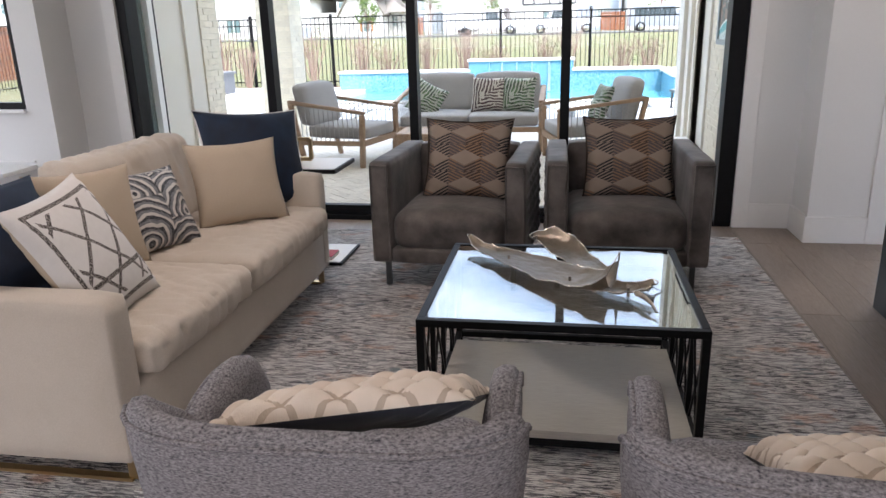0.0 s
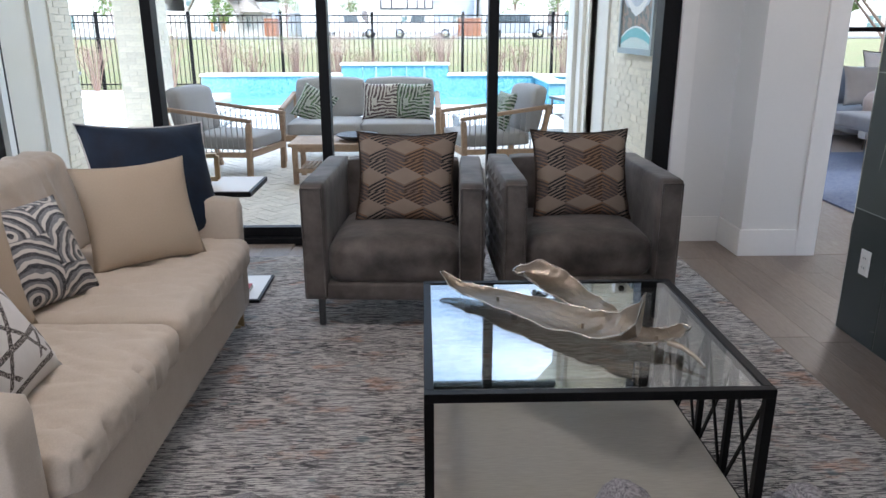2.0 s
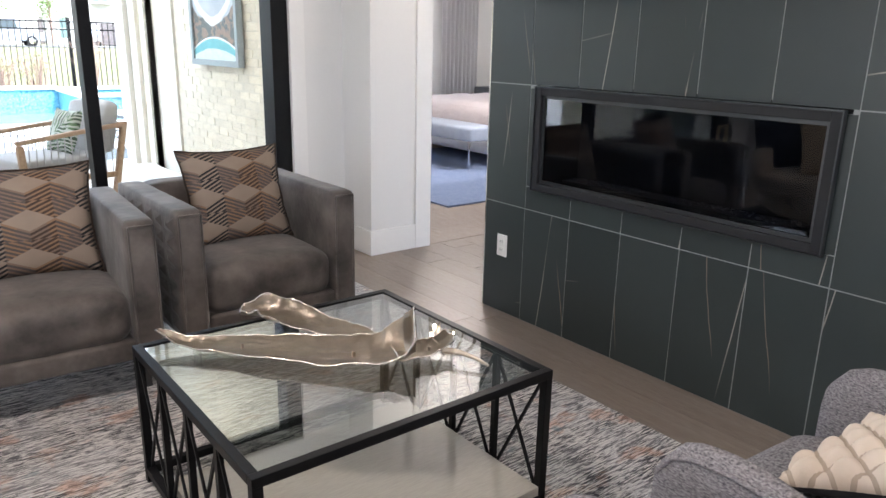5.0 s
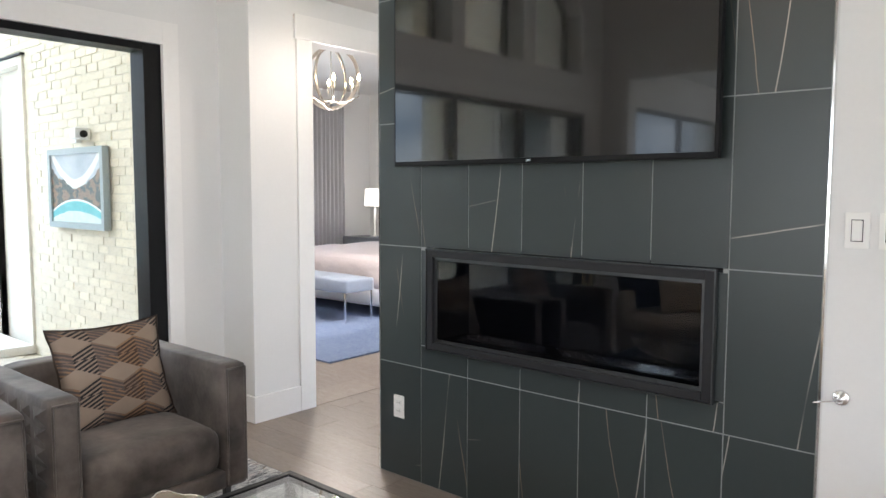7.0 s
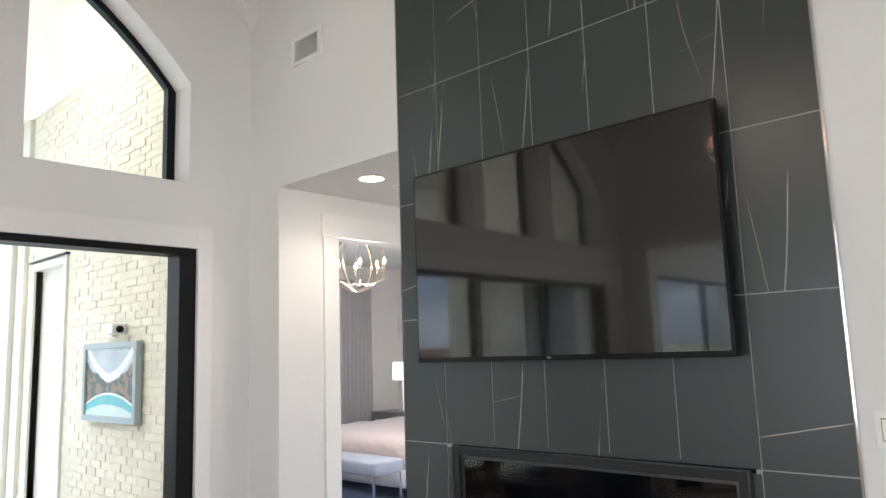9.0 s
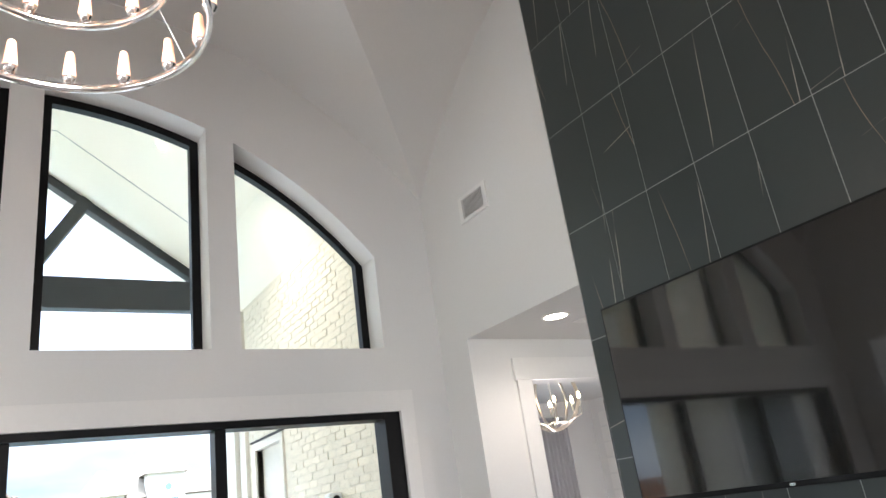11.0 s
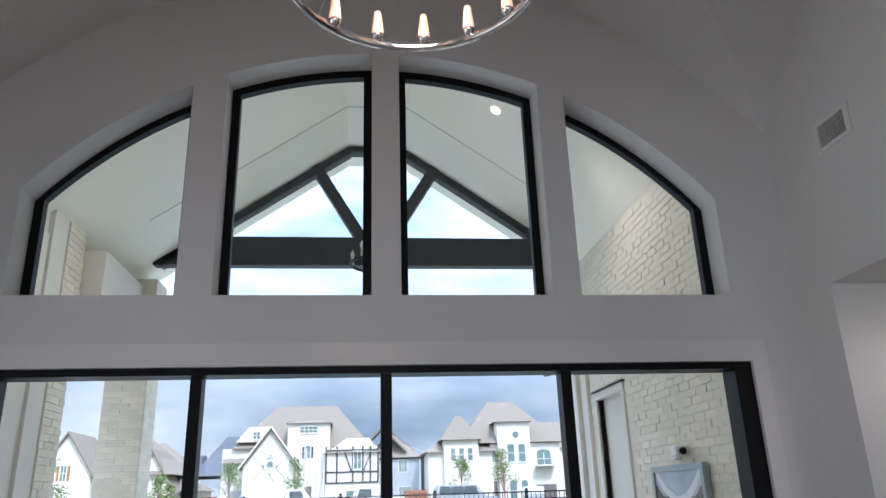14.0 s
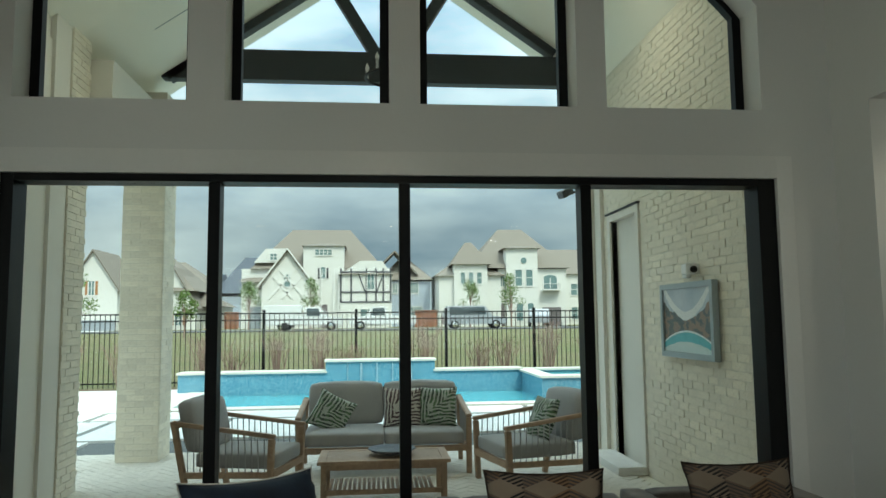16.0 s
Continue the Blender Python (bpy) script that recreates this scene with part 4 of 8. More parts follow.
def paint_fern(ground, leaf_c, dark):
    def f(u, v, math_, mix, tex):
        d = math_("ABSOLUTE", math_("ADD", math_("SUBTRACT", u, v), math_("MULTIPLY", math_("SUBTRACT", tex(2), 0.5), 0.5)))
        s = math_("ADD", math_("MULTIPLY", math_("ADD", u, v), 5.0), math_("MULTIPLY", d, -6.0))
        fr = math_("LESS_THAN", math_("FRACT", s), 0.52)
        area = math_("GREATER_THAN", tex(3.3), 0.4)
        g = math_("MULTIPLY", fr, area)
        return mix(g, ground, mix(math_("GREATER_THAN", tex(6), 0.5), leaf_c, dark))
    return f


M["pcube"] = uv_material("tumbling_block_fabric", paint_cubes, 0.75)
M["ptrim"] = material("dark_brown_trim", (0.07, 0.048, 0.036), 0.8, grain=100)
M["pcream"] = uv_material("cream_pillow_cloth", paint_plain((0.5, 0.41, 0.31), (0.45, 0.365, 0.275)), 0.9)
M["plattice"] = uv_material("beaded_lattice_cloth", paint_lattice, 0.8)
M["pscallop"] = uv_material("sequin_scallop_cloth", paint_scallop, 0.5)
M["psmock"] = uv_material("smocked_velvet", paint_smock_shade, 0.9)
M["pzebra"] = uv_material("dark_frond_cloth", paint_fern((0.55, 0.52, 0.47), (0.075, 0.05, 0.055), (0.1, 0.065, 0.07)), 0.9)
M["pfern"] = uv_material("green_frond_cloth", paint_fern((0.42, 0.45, 0.4), (0.1, 0.17, 0.09), (0.05, 0.07, 0.05)), 0.9)
M["black_cloth"] = material("black_cloth", (0.012, 0.014, 0.022), 0.9, grain=100, sheen=0.2)
M["piping_w"] = material("white_piping", (0.7, 0.68, 0.65), 0.8, grain=80, grain_mix=0.1)


def pillow(label, front, back, at, rz, tilt, w, h, t=0.14, roll=0, piping=None, dent=0.0, seed=0.0, flange=None, group="", smock=0.0, bank=0.0):
    """Stands on its lower edge at the place given; tilt leans it back, rz turns it, roll leans it sideways."""
    p = thing("pillow", label, "pillow", group=group)
    p.matrix_basis = pose(*at, 0, 0, rz) @ pose(0, 0, 0, 0, bank, 0) @ pose(0, 0, 0, -tilt, 0, 0) @ pose(0, 0, 0, 0, roll, 0)
    part("cover", pillow_bm(w, h, t, n=60 if smock else 22, dent=dent, seed=seed, smock=smock), [front, back], p, smooth=True)
    if piping:
        part("piping", rim(w, h, 0.0045), piping, p, smooth=True)
    if flange:
        bm = bmesh.new()
        o, i = [], []
        n = 12
        for (u0, v0), (u1, v1) in (((-1, -1), (1, -1)), ((1, -1), (1, 1)), ((1, 1), (-1, 1)), ((-1, 1), (-1, -1))):
            for k in range(n):
                u, v = u0 + (u1 - u0) * k / n, v0 + (v1 - v0) * k / n
                x, z = w / 2 * u * (1 - 0.09 * (1 - v * v)), h / 2 * v * (1 - 0.09 * (1 - u * u))
                wv = 0.006 * math.sin(k * 2.1 + seed * 3)
                i.append(bm.verts.new((x * 0.985, 0, z * 0.985 + h / 2)))
                o.append(bm.verts.new((x * 1.035, wv, z * 1.035 + h / 2)))
        k = len(o)
        for a in range(k):
            bm.faces.new((i[a], i[(a + 1) % k], o[(a + 1) % k], o[a]))
        bmesh.ops.solidify(bm, geom=bm.faces[:], thickness=0.005)
        part("flange", bm, flange, p, "dark flanged edge")
    return p


# ---- grey velvet tub chairs ----
def tub_chair(label, x, y, rz):
    """Boxy chair facing -y; origin at the middle of its front on the floor."""
    c = thing("armchair", label, "armchair", (x, y, RZ), rz, "grey velvet armchairs")
    W, D, H = 0.835, 0.80, 0.70
    b = 0.145
    bm = rounded_slab(-W / 2 + 0.108, 0.012, b + 0.065, W / 2 - 0.108, D - 0.13, 0.425, 0.075, puff=0.022, cuts=14, wrinkle=0.003, seed=x)
    part("seat", bm, M["velvet"], c, "one-piece grey velvet seat rolling over its front edge", smooth=True)
    part("front_rail", rounded_slab(-W / 2 + 0.108, 0.006, b, W / 2 - 0.108, D - 0.13, b + 0.085, 0.012, cuts=5), M["velvet"], c, smooth=True)
    for s in (-1, 1):
        xa, xb = sorted((s * W / 2, s * (W / 2 - 0.115)))
        part("arm", rounded_slab(xa, 0.0, b, xb, D, H, 0.02, cuts=13, wrinkle=0.002, seed=s), M["velvet"], c, smooth=True)
        bm = bmesh.new()
        for px in (xa + 0.012, xb - 0.012):
            tube(bm, [(px, -0.002, b + 0.02), (px, -0.002, H - 0.02)], 0.0045, 6)
        tube(bm, [(xa + 0.012, -0.002, H - 0.02), (xb - 0.012, -0.002, H - 0.02)], 0.0045, 6)
        part("arm_piping", bm, M["velvet"], c, "self piping round the arm front", smooth=True)
        bm = bmesh.new()
        rows, cols = 7, 6
        for i in range(rows):
            for j in range(cols):
                y0, y1 = 0.03 + (D - 0.06) * j / cols, 0.03 + (D - 0.06) * (j + 1) / cols
                z0, z1 = b + 0.02 + (H - b - 0.05) * i / rows, b + 0.02 + (H - b - 0.05) * (i + 1) / rows
                xo = s * W / 2
                ctr = bm.verts.new((xo + s * 0.012, (y0 + y1) / 2, (z0 + z1) / 2))
                q = [bm.verts.new((xo - s * 0.004, yy, zz)) for yy, zz in ((y0, z0), (y1, z0), (y1, z1), (y0, z1))]
                for k in range(4):
                    bm.faces.new((q[k], q[(k + 1) % 4], ctr))
        bmesh.ops.remove_doubles(bm, verts=bm.verts[:], dist=1e-4)
        bmesh.ops.recalc_face_normals(bm, faces=bm.faces[:])
        part("quilting", bm, M["velvet"], c, "quilted outer arm panel")
    part("backrest", rounded_slab(-W / 2 + 0.115, D - 0.15, b, W / 2 - 0.115, D, H, 0.03, puff=0.0, cuts=8, wrinkle=0.0015), M["velvet"], c, smooth=True)
    for sx in (-1, 1):
        for yy in (0.07, D - 0.07):
            part("leg", boxes((sx * (W / 2 - 0.07) - 0.014, yy - 0.014, 0, sx * (W / 2 - 0.07) + 0.014, yy + 0.014, b + 0.01), bevel=0.002), M["pewter"], c, "square dark metal leg")
    return c


tub_chair("grey velvet box armchair with quilted sides, beside its twin", -0.275, 3.43, -3)
tub_chair("grey velvet box armchair with quilted sides, by the hall opening", 0.655, 3.49, 1)
pillow("brown and black tumbling-block pillow on a grey velvet armchair", M["pcube"], M["ptrim"], (-0.225, 3.80, 0.435), -5, 19, 0.50, 0.46, 0.15, flange=M["ptrim"], seed=1, group="tumbling-block pillows")
pillow("brown and black tumbling-block pillow on a grey velvet armchair", M["pcube"], M["ptrim"], (0.685, 3.87, 0.435), 2, 19, 0.50, 0.46, 0.15, flange=M["ptrim"], seed=2, group="tumbling-block pillows")


# ---- cream sofa ----
def sofa():
    x0, x1, y0, y1 = -1.93, -0.965, 1.56, 3.56
    s = thing("sofa", "cream linen two-seat sofa with loose cushions and gold feet", "sofa")
    part("base", rounded_slab(x0 + 0.02, y0 + 0.01, 0.10, x1, y1 - 0.01, 0.34, 0.02, cuts=6), M["linen"], s, smooth=True)
    for a, b in ((y0, y0 + 0.14), (y1 - 0.12, y1)):
        part("arm", rounded_slab(x0, a, 0.10, x1 - 0.0, b, 0.645, 0.035, cuts=9, wrinkle=0.002, seed=a), M["linen"], s, smooth=True)
    part("back", rounded_slab(x0, y0 + 0.14, 0.12, x0 + 0.2, y1 - 0.02, 0.76, 0.05, cuts=8, wrinkle=0.003), M["linen"], s, smooth=True)
    ym = 2.47
    for a, b in ((y0 + 0.14, ym), (ym, y1 - 0.12)):
        part("seat_cushion", rounded_slab(x0 + 0.28, a + 0.004, 0.335, x1 + 0.05, b - 0.004, 0.475, 0.05, puff=0.016, cuts=46, seed=b, folds=0.016), M["linen"], s, "cream linen seat cushion", smooth=True)
        bm = rounded_slab(x0 + 0.17, a + 0.002, 0.46, x0 + 0.36, b - 0.002, 0.83 if a < ym - 0.1 else 0.87, 0.055, cuts=46, seed=a * 3, folds=0.018)
        for v in bm.verts:
            v.co.x -= (v.co.z - 0.46) * 0.28
        part("back_cushion", bm, M["linen"], s, "slumped cream linen back cushion", smooth=True)
    for y in (y0 + 0.07, y1 - 0.07):
        bm = bmesh.new()
        for a, b in (((x0 + 0.1, y, 0.10), (x0 + 0.1, y, RZ + 0.006)), ((x1 - 0.04, y, 0.10), (x1 - 0.04, y, RZ + 0.006)), ((x0 + 0.1, y, RZ + 0.006), (x1 - 0.04, y, RZ + 0.006))):
            beam(bm, a, b, 0.03, 0.012)
        part("foot", bm, M["gold"], s, "brushed gold sled foot")


sofa()
pillow("navy velvet pillow with white piping in the corner of the sofa", M["navy"], M["navy"], (-1.24, 3.338, 0.480), 50, 22, 0.58, 0.54, 0.21, piping=M["piping_w"], seed=3, roll=5)
pillow("plain cream linen pillow leaning on the navy one", M["pcream"], M["pcream"], (-1.20, 3.03, 0.478), 45, 20, 0.46, 0.42, 0.15, seed=4, roll=1)
pillow("small sequinned black and silver scalloped pillow on the sofa", M["pscallop"], M["pcream"], (-1.37, 2.59, 0.476), 70, 28, 0.41, 0.38, 0.15, seed=5, roll=2)
pillow("plain cream pillow behind the beaded ones on the sofa", M["pcream"], M["pcream"], (-1.46, 2.27, 0.477), 68, 14, 0.44, 0.42, 0.12, seed=9, roll=3)
pillow("white pillow with a beaded dark lattice on the sofa", M["plattice"], M["pcream"], (-1.12, 1.92, 0.466), 88, 28, 0.40, 0.50, 0.17, seed=6, roll=-8)
pillow("navy velvet pillow against the near arm of the sofa", M["navy"], M["navy"], (-1.44, 1.83, 0.458), 85, 20, 0.50, 0.49, 0.17, seed=7, roll=3)


# ---- tweed chairs with their backs to the kitchen ----
def tweed_chair(label, x, y, rz):
    """Curved shell chair facing +y; origin on the floor under the middle of the back."""
    c = thing("armchair", label, "armchair", (x, y, RZ), rz, "grey tweed armchairs")
    bm = bmesh.new()
    # plan of the shell: from the tip of one arm round the back to the other
    plan = []
    W, D = 0.34, 0.52
    for k in range(41):
        s = k / 40 * 2 - 1
        a = abs(s)
        if a > 0.45:
            f = (a - 0.45) / 0.55
            px, py = (W + 0.01 * f) * (1 if s > 0 else -1), 0.10 + (D - 0.10) * f
        else:
            g = s / 0.45 * math.pi / 2
            px = (W) * math.copysign(abs(math.sin(g)) ** 0.6, g)
            py = 0.10 - 0.12 * abs(math.cos(g)) ** 0.8
        hgt = 0.705 if a < 0.42 else (0.705 - 0.115 * min(1, (a - 0.42) / 0.13) if a < 0.55 else 0.59 + 0.03 * math.sin((a - 0.55) / 0.45 * math.pi))
        hgt -= 0.05 * max(0, (a - 0.94) / 0.06)
        plan.append((px, py, hgt))
    th = 0.075
    rings = []
    for i, (px, py, hz) in enumerate(plan):
        q0, q1 = plan[max(0, i - 1)], plan[min(40, i + 1)]
        d = Vector((q1[0] - q0[0], q1[1] - q0[1], 0)).normalized()
        inn = Vector((-d.y, d.x, 0))
        lean = 0.09
        row = []
        prof = [(0.0, 0.17, 0), (0.0, 0.35, 0), (0.0, hz - 0.06, 0), (0.004, hz - 0.012, 0), (0.02, hz + 0.008, 0), (0.045, hz + 0.012, 0), (th - 0.01, hz - 0.002, 0), (th, hz - 0.04, 0), (th, 0.35, 0), (th, 0.17, 0)]
        for off, z, _ in prof:
            out = -(1 if py < 0.1 else 0.3) * lean * (z - 0.17) / 0.6
            p = Vector((px, py, z)) + inn * (off + out * 0.6)
            row.append(bm.verts.new(p))
        rings.append(row)
    for a, b in zip(rings, rings[1:]):
        for j in range(len(a) - 1):
            bm.faces.new((a[j], b[j], b[j + 1], a[j + 1]))
        bm.faces.new((a[-1], b[-1], b[0], a[0]))
    bm.faces.new(rings[0]), bm.faces.new(rings[-1][::-1])
    bmesh.ops.recalc_face_normals(bm, faces=bm.faces[:])
    tops = [r[3].co.copy() + Vector((0, 0, 0.002)) for r in rings]
    part("shell", bm, M["tweed"], c, "curved tweed back and arms", smooth=True)
    bm = bmesh.new()
    tube(bm, tops, 0.006, 6)
    part("piping", bm, M["tweed"], c, "tweed piping along the back edge", smooth=True)
    part("seat_cushion", rounded_slab(-0.27, 0.07, 0.29, 0.27, 0.55, 0.44, 0.05, puff=0.02, cuts=8, wrinkle=0.002), M["tweed"], c, smooth=True)
    part("seat_base", rounded_slab(-0.31, 0.03, 0.17, 0.31, 0.52, 0.30, 0.03, cuts=5), M["tweed"], c, smooth=True)
    for sx, yy in ((-0.25, 0.06), (0.25, 0.06), (-0.25, 0.45), (0.25, 0.45)):
        bm = bmesh.new()
        tube(bm, [(sx, yy, 0.18), (sx * 1.06, yy, 0.0)], 0.016, 10, rs=[0.018, 0.011])
        part("leg", bm, M["ptrim"], c, "tapered dark wooden leg", smooth=True)
    return c


tweed_chair("grey tweed curved-back armchair with smocked pillow, beside the sofa", -0.095, 0.88, 2)
tweed_chair("grey tweed curved-back armchair with smocked pillow, towards the fireplace", 0.815, 0.85, -4)
pillow("cream smocked velvet pillow with a black back on a tweed chair", M["psmock"], M["black_cloth"], (-0.06, 1.24, 0.562), 186, 63, 0.52, 0.36, 0.085, seed=11, roll=2, bank=8, group="smocked pillows", smock=0.026)
pillow("cream smocked velvet pillow with a black back on a tweed chair", M["psmock"], M["black_cloth"], (0.955, 1.25, 0.49), 177, 67, 0.47, 0.38, 0.10, seed=12, group="smocked pillows", smock=0.026)


# ---- side table with chrome frame ----
def side_table():
    t = thing("side_table", "small white-topped side table with a chrome frame between sofa and armchair", "side table")
    x0, x1, y0, y1 = -1.42, -0.985, 3.80, 4.20
    part("top", boxes((x0, y0, 0.575, x1, y1, 0.60), bevel=0.003), M["black"], t, "black-edged top")
    part("top_inlay", boxes((x0 + 0.015, y0 + 0.015, 0.600, x1 - 0.015, y1 - 0.015, 0.603)), M["plastic"], t, "white inlaid top")
    part("base", boxes((x0, y0, RZ, x1, y1, RZ + 0.018), bevel=0.003), M["black"], t)
    part("base_inlay", boxes((x0 + 0.015, y0 + 0.015, RZ + 0.018, x1 - 0.015, y1 - 0.015, RZ + 0.021)), M["plastic"], t)
    bm = bmesh.new()
    for y in (y0 + 0.02, y1 - 0.02):
        beam(bm, (x0 + 0.012, y, 0.575), (x0 + 0.012, y, RZ + 0.018), 0.024, 0.012)
    part("uprights", bm, M["chrome"], t)
    o = thing("knot_ornament", "gold and grey interlocked squares ornament on the side table", "ornament", (-1.30, 3.98, 0.603))
    for k, (mm, dx, ang) in enumerate(((M["gold"], 0.05, 45), (M["pewter"], -0.05, 38))):
        bm = bmesh.new()
        c = [(dx + 0.085 * math.cos(radians(ang + 90 * i)), 0.02 * k, 0.09 + 0.085 * math.sin(radians(ang + 90 * i))) for i in range(4)]
        for i in range(4):
            beam(bm, c[i], c[(i + 1) % 4], 0.022, 0.022, up=(0, 1, 0))
        part("square", bm, mm, o, "open metal square")
    bk = thing("book", "thin red book on the lower shelf of the side table", "book", (-1.15, 3.92, RZ + 0.021))
    M["red"] = material("red_cloth", (0.42, 0.05, 0.07), 0.6, grain=60, grain_mix=0.2)
    part("cover", boxes((-0.09, -0.07, 0.0, 0.09, 0.07, 0.022), bevel=0.002), M["red"], bk)
    part("pages", boxes((-0.086, -0.0715, 0.004, 0.0915, 0.066, 0.018)), M["plastic"], bk)


side_table()

# ---- side spaces that close the place ----
GX0, GX1 = -6.6, 7.9
structure("wall_hall", boxes((XE + 0.2, JY, -0.06, 2.33, JY + 0.14, 2.73), (2.33, JY, 2.44, 3.25, JY + 0.14, 2.73), (3.25, JY, -0.06, GX1, JY + 0.14, 2.73)), M["wall"], "white painted hall wall with the bedroom doorway")
structure("trim_bedroom_door", boxes((2.205, JY - 0.018, 0, 2.33, JY, 2.44), (3.25, JY - 0.018, 0, 3.375, JY, 2.44), (2.19, JY - 0.022, 2.44, 3.39, JY, 2.595), bevel=0.002), M["trim"], "white painted casing of the bedroom doorway", category="trim")
structure("ceiling_hall", boxes((XE + 0.2, -0.3, 2.73, GX1, JY, 2.85), (XE + 0.001, FPN, 2.7305, XE + 0.2, JY, 2.733)), M["wall"], "flat white hall ceiling", category="ceiling")
structure("wall_hall_side", boxes((XE + 0.45, -0.3, -0.06, XE + 0.6, 3.2, 2.73), (XE + 0.2, 3.2, -0.06, XE + 0.6, FPN - 0.01, 2.73), (GX1, -0.3, -0.06, GX1 + 0.1, JY, 2.73)), M["wall"], "white painted wall behind the chimney breast")
# bedroom
BY1 = 9.9
bed_walls = boxes((GX1, JY + 0.14, -0.06, GX1 + 0.15, BY1, 3.1), (2.0, BY1, -0.06, 4.1, BY1 + 0.15, 3.1), (6.0, BY1, -0.06, GX1 + 0.15, BY1 + 0.15, 3.1), (4.1, BY1, -0.06, 6.0, BY1 + 0.15, 0.6), (4.1, BY1, 2.5, 6.0, BY1 + 0.15, 3.1),
                  (1.92, JY + 0.34, -0.06, 2.0, BY1 + 0.15, 3.1))
structure("wall_bedroom", bed_walls, M["wall"], "white painted bedroom walls with a window")
structure("ceiling_bedroom", boxes((1.9, JY + 0.14, 3.1, GX1 + 0.15, BY1 + 0.15, 3.2)), M["wall"], "flat white bedroom ceiling", category="ceiling")
structure("floor_bedroom", boxes((1.95, JY + 0.3, -0.08, GX1, BY1, -0.004)), M["wood_floor"], "oak floor of the bedroom", category="floor")
win = thing("window_bedroom", "black framed bedroom window", "window", kind="structure")
part("frame", boxes((4.1, BY1 + 0.02, 0.6, 4.15, BY1 + 0.1, 2.5), (5.94, BY1 + 0.02, 0.6, 6.0, BY1 + 0.1, 2.5), (4.15, BY1 + 0.02, 0.6, 5.94, BY1 + 0.1, 0.65), (4.15, BY1 + 0.02, 2.45, 5.94, BY1 + 0.1, 2.5)), M["black"], win)
part("mullion", boxes((5.02, BY1 + 0.02, 0.65, 5.07, BY1 + 0.1, 2.45)), M["black"], win)
part("transom", boxes((4.15, BY1 + 0.02, 1.33, 5.94, BY1 + 0.045, 1.39)), M["black"], win)
for a, b in ((4.15, 5.02), (5.07, 5.94)):
    q = part("pane", boxes((a, BY1 + 0.05, 0.65, b, BY1 + 0.056, 2.45)), M["pane"], win)
    q.visible_shadow = False
# kitchen side and west nook
KC = 2.9
structure("ceiling_kitchen", boxes((GX0, -6.0, KC, XE + 0.6, YS - 0.2, KC + 0.1), (GX0, YS - 0.2, 2.9, XW - 0.2, 5.1, 3.0)), M["wall"], "flat white ceiling of the kitchen side", category="ceiling")
structure("wall_kitchen", boxes((GX0, -6.1, -0.06, -4.0, -6.0, KC), (1.2, -6.1, -0.06, XE + 0.6, -6.0, KC), (-4.0, -6.1, -0.06, 1.2, -6.0, 0.9), (-4.0, -6.1, 2.6, 1.2, -6.0, KC), (XE + 0.45, -6.0, -0.06, XE + 0.6, -0.3, KC)), M["wall"], "white painted kitchen walls")
structure("wall_nook_west", boxes((GX0 - 0.15, -6.0, -0.06, GX0, -4.5, 3.0), (GX0 - 0.15, -4.5, -0.06, GX0, 4.0, 0.6), (GX0 - 0.15, -4.5, 2.5, GX0, 4.0, 3.0), (GX0 - 0.15, -1.6, 0.6, GX0, -1.0, 2.5), (GX0 - 0.15, 4.0, -0.06, GX0, 5.1, 3.0)), M["wall"], "white painted west wall with wide windows")
NW0, NW1, NZ0, NZ1 = -6.2, -3.56, 0.875, 2.45
structure("wall_nook_north", boxes((GX0, JY, -0.06, XW - 0.2, JY + 0.15, NZ0 - 0.02), (GX0, JY, NZ1, XW - 0.2, JY + 0.15, 2.9), (GX0, JY, NZ0 - 0.02, NW0, JY + 0.15, NZ1), (XW - 0.2 - 0.009, JY + 0.001, NZ0 - 0.02, XW - 0.2, JY + 0.15, NZ1)), M["wall"], "white painted nook wall with a window")
structure("trim_nook", boxes((GX0, JY - 0.03, NZ0 - 0.02, XW - 0.21, JY, NZ0 + 0.005), (GX0, JY - 0.012, 0.49, XW - 0.21, JY, 0.50), (GX0, JY - 0.35, 0.44, XW - 0.21, JY, 0.47), bevel=0.003), M["trim"], "white painted window stool and bench ledge", category="trim")
win = thing("window_nook", "black framed window in the side nook", "window", kind="structure")
part("frame", boxes((NW0, JY + 0.03, NZ0, NW0 + 0.05, JY + 0.1, NZ1), (NW1 - 0.05, JY + 0.03, NZ0, NW1, JY + 0.1, NZ1), (NW0 + 0.05, JY + 0.03, NZ0, NW1 - 0.05, JY + 0.1, NZ0 + 0.05), (NW0 + 0.05, JY + 0.03, NZ1 - 0.05, NW1 - 0.05, JY + 0.1, NZ1), (-4.95, JY + 0.03, NZ0 + 0.05, -4.9, JY + 0.1, NZ1 - 0.05)), M["black"], win)
for a, b in ((NW0 + 0.05, -4.95), (-4.9, NW1 - 0.05)):
    q = part("pane", boxes((a, JY + 0.06, NZ0 + 0.05, b, JY + 0.066, NZ1 - 0.05)), M["pane"], win)
    q.visible_shadow = False


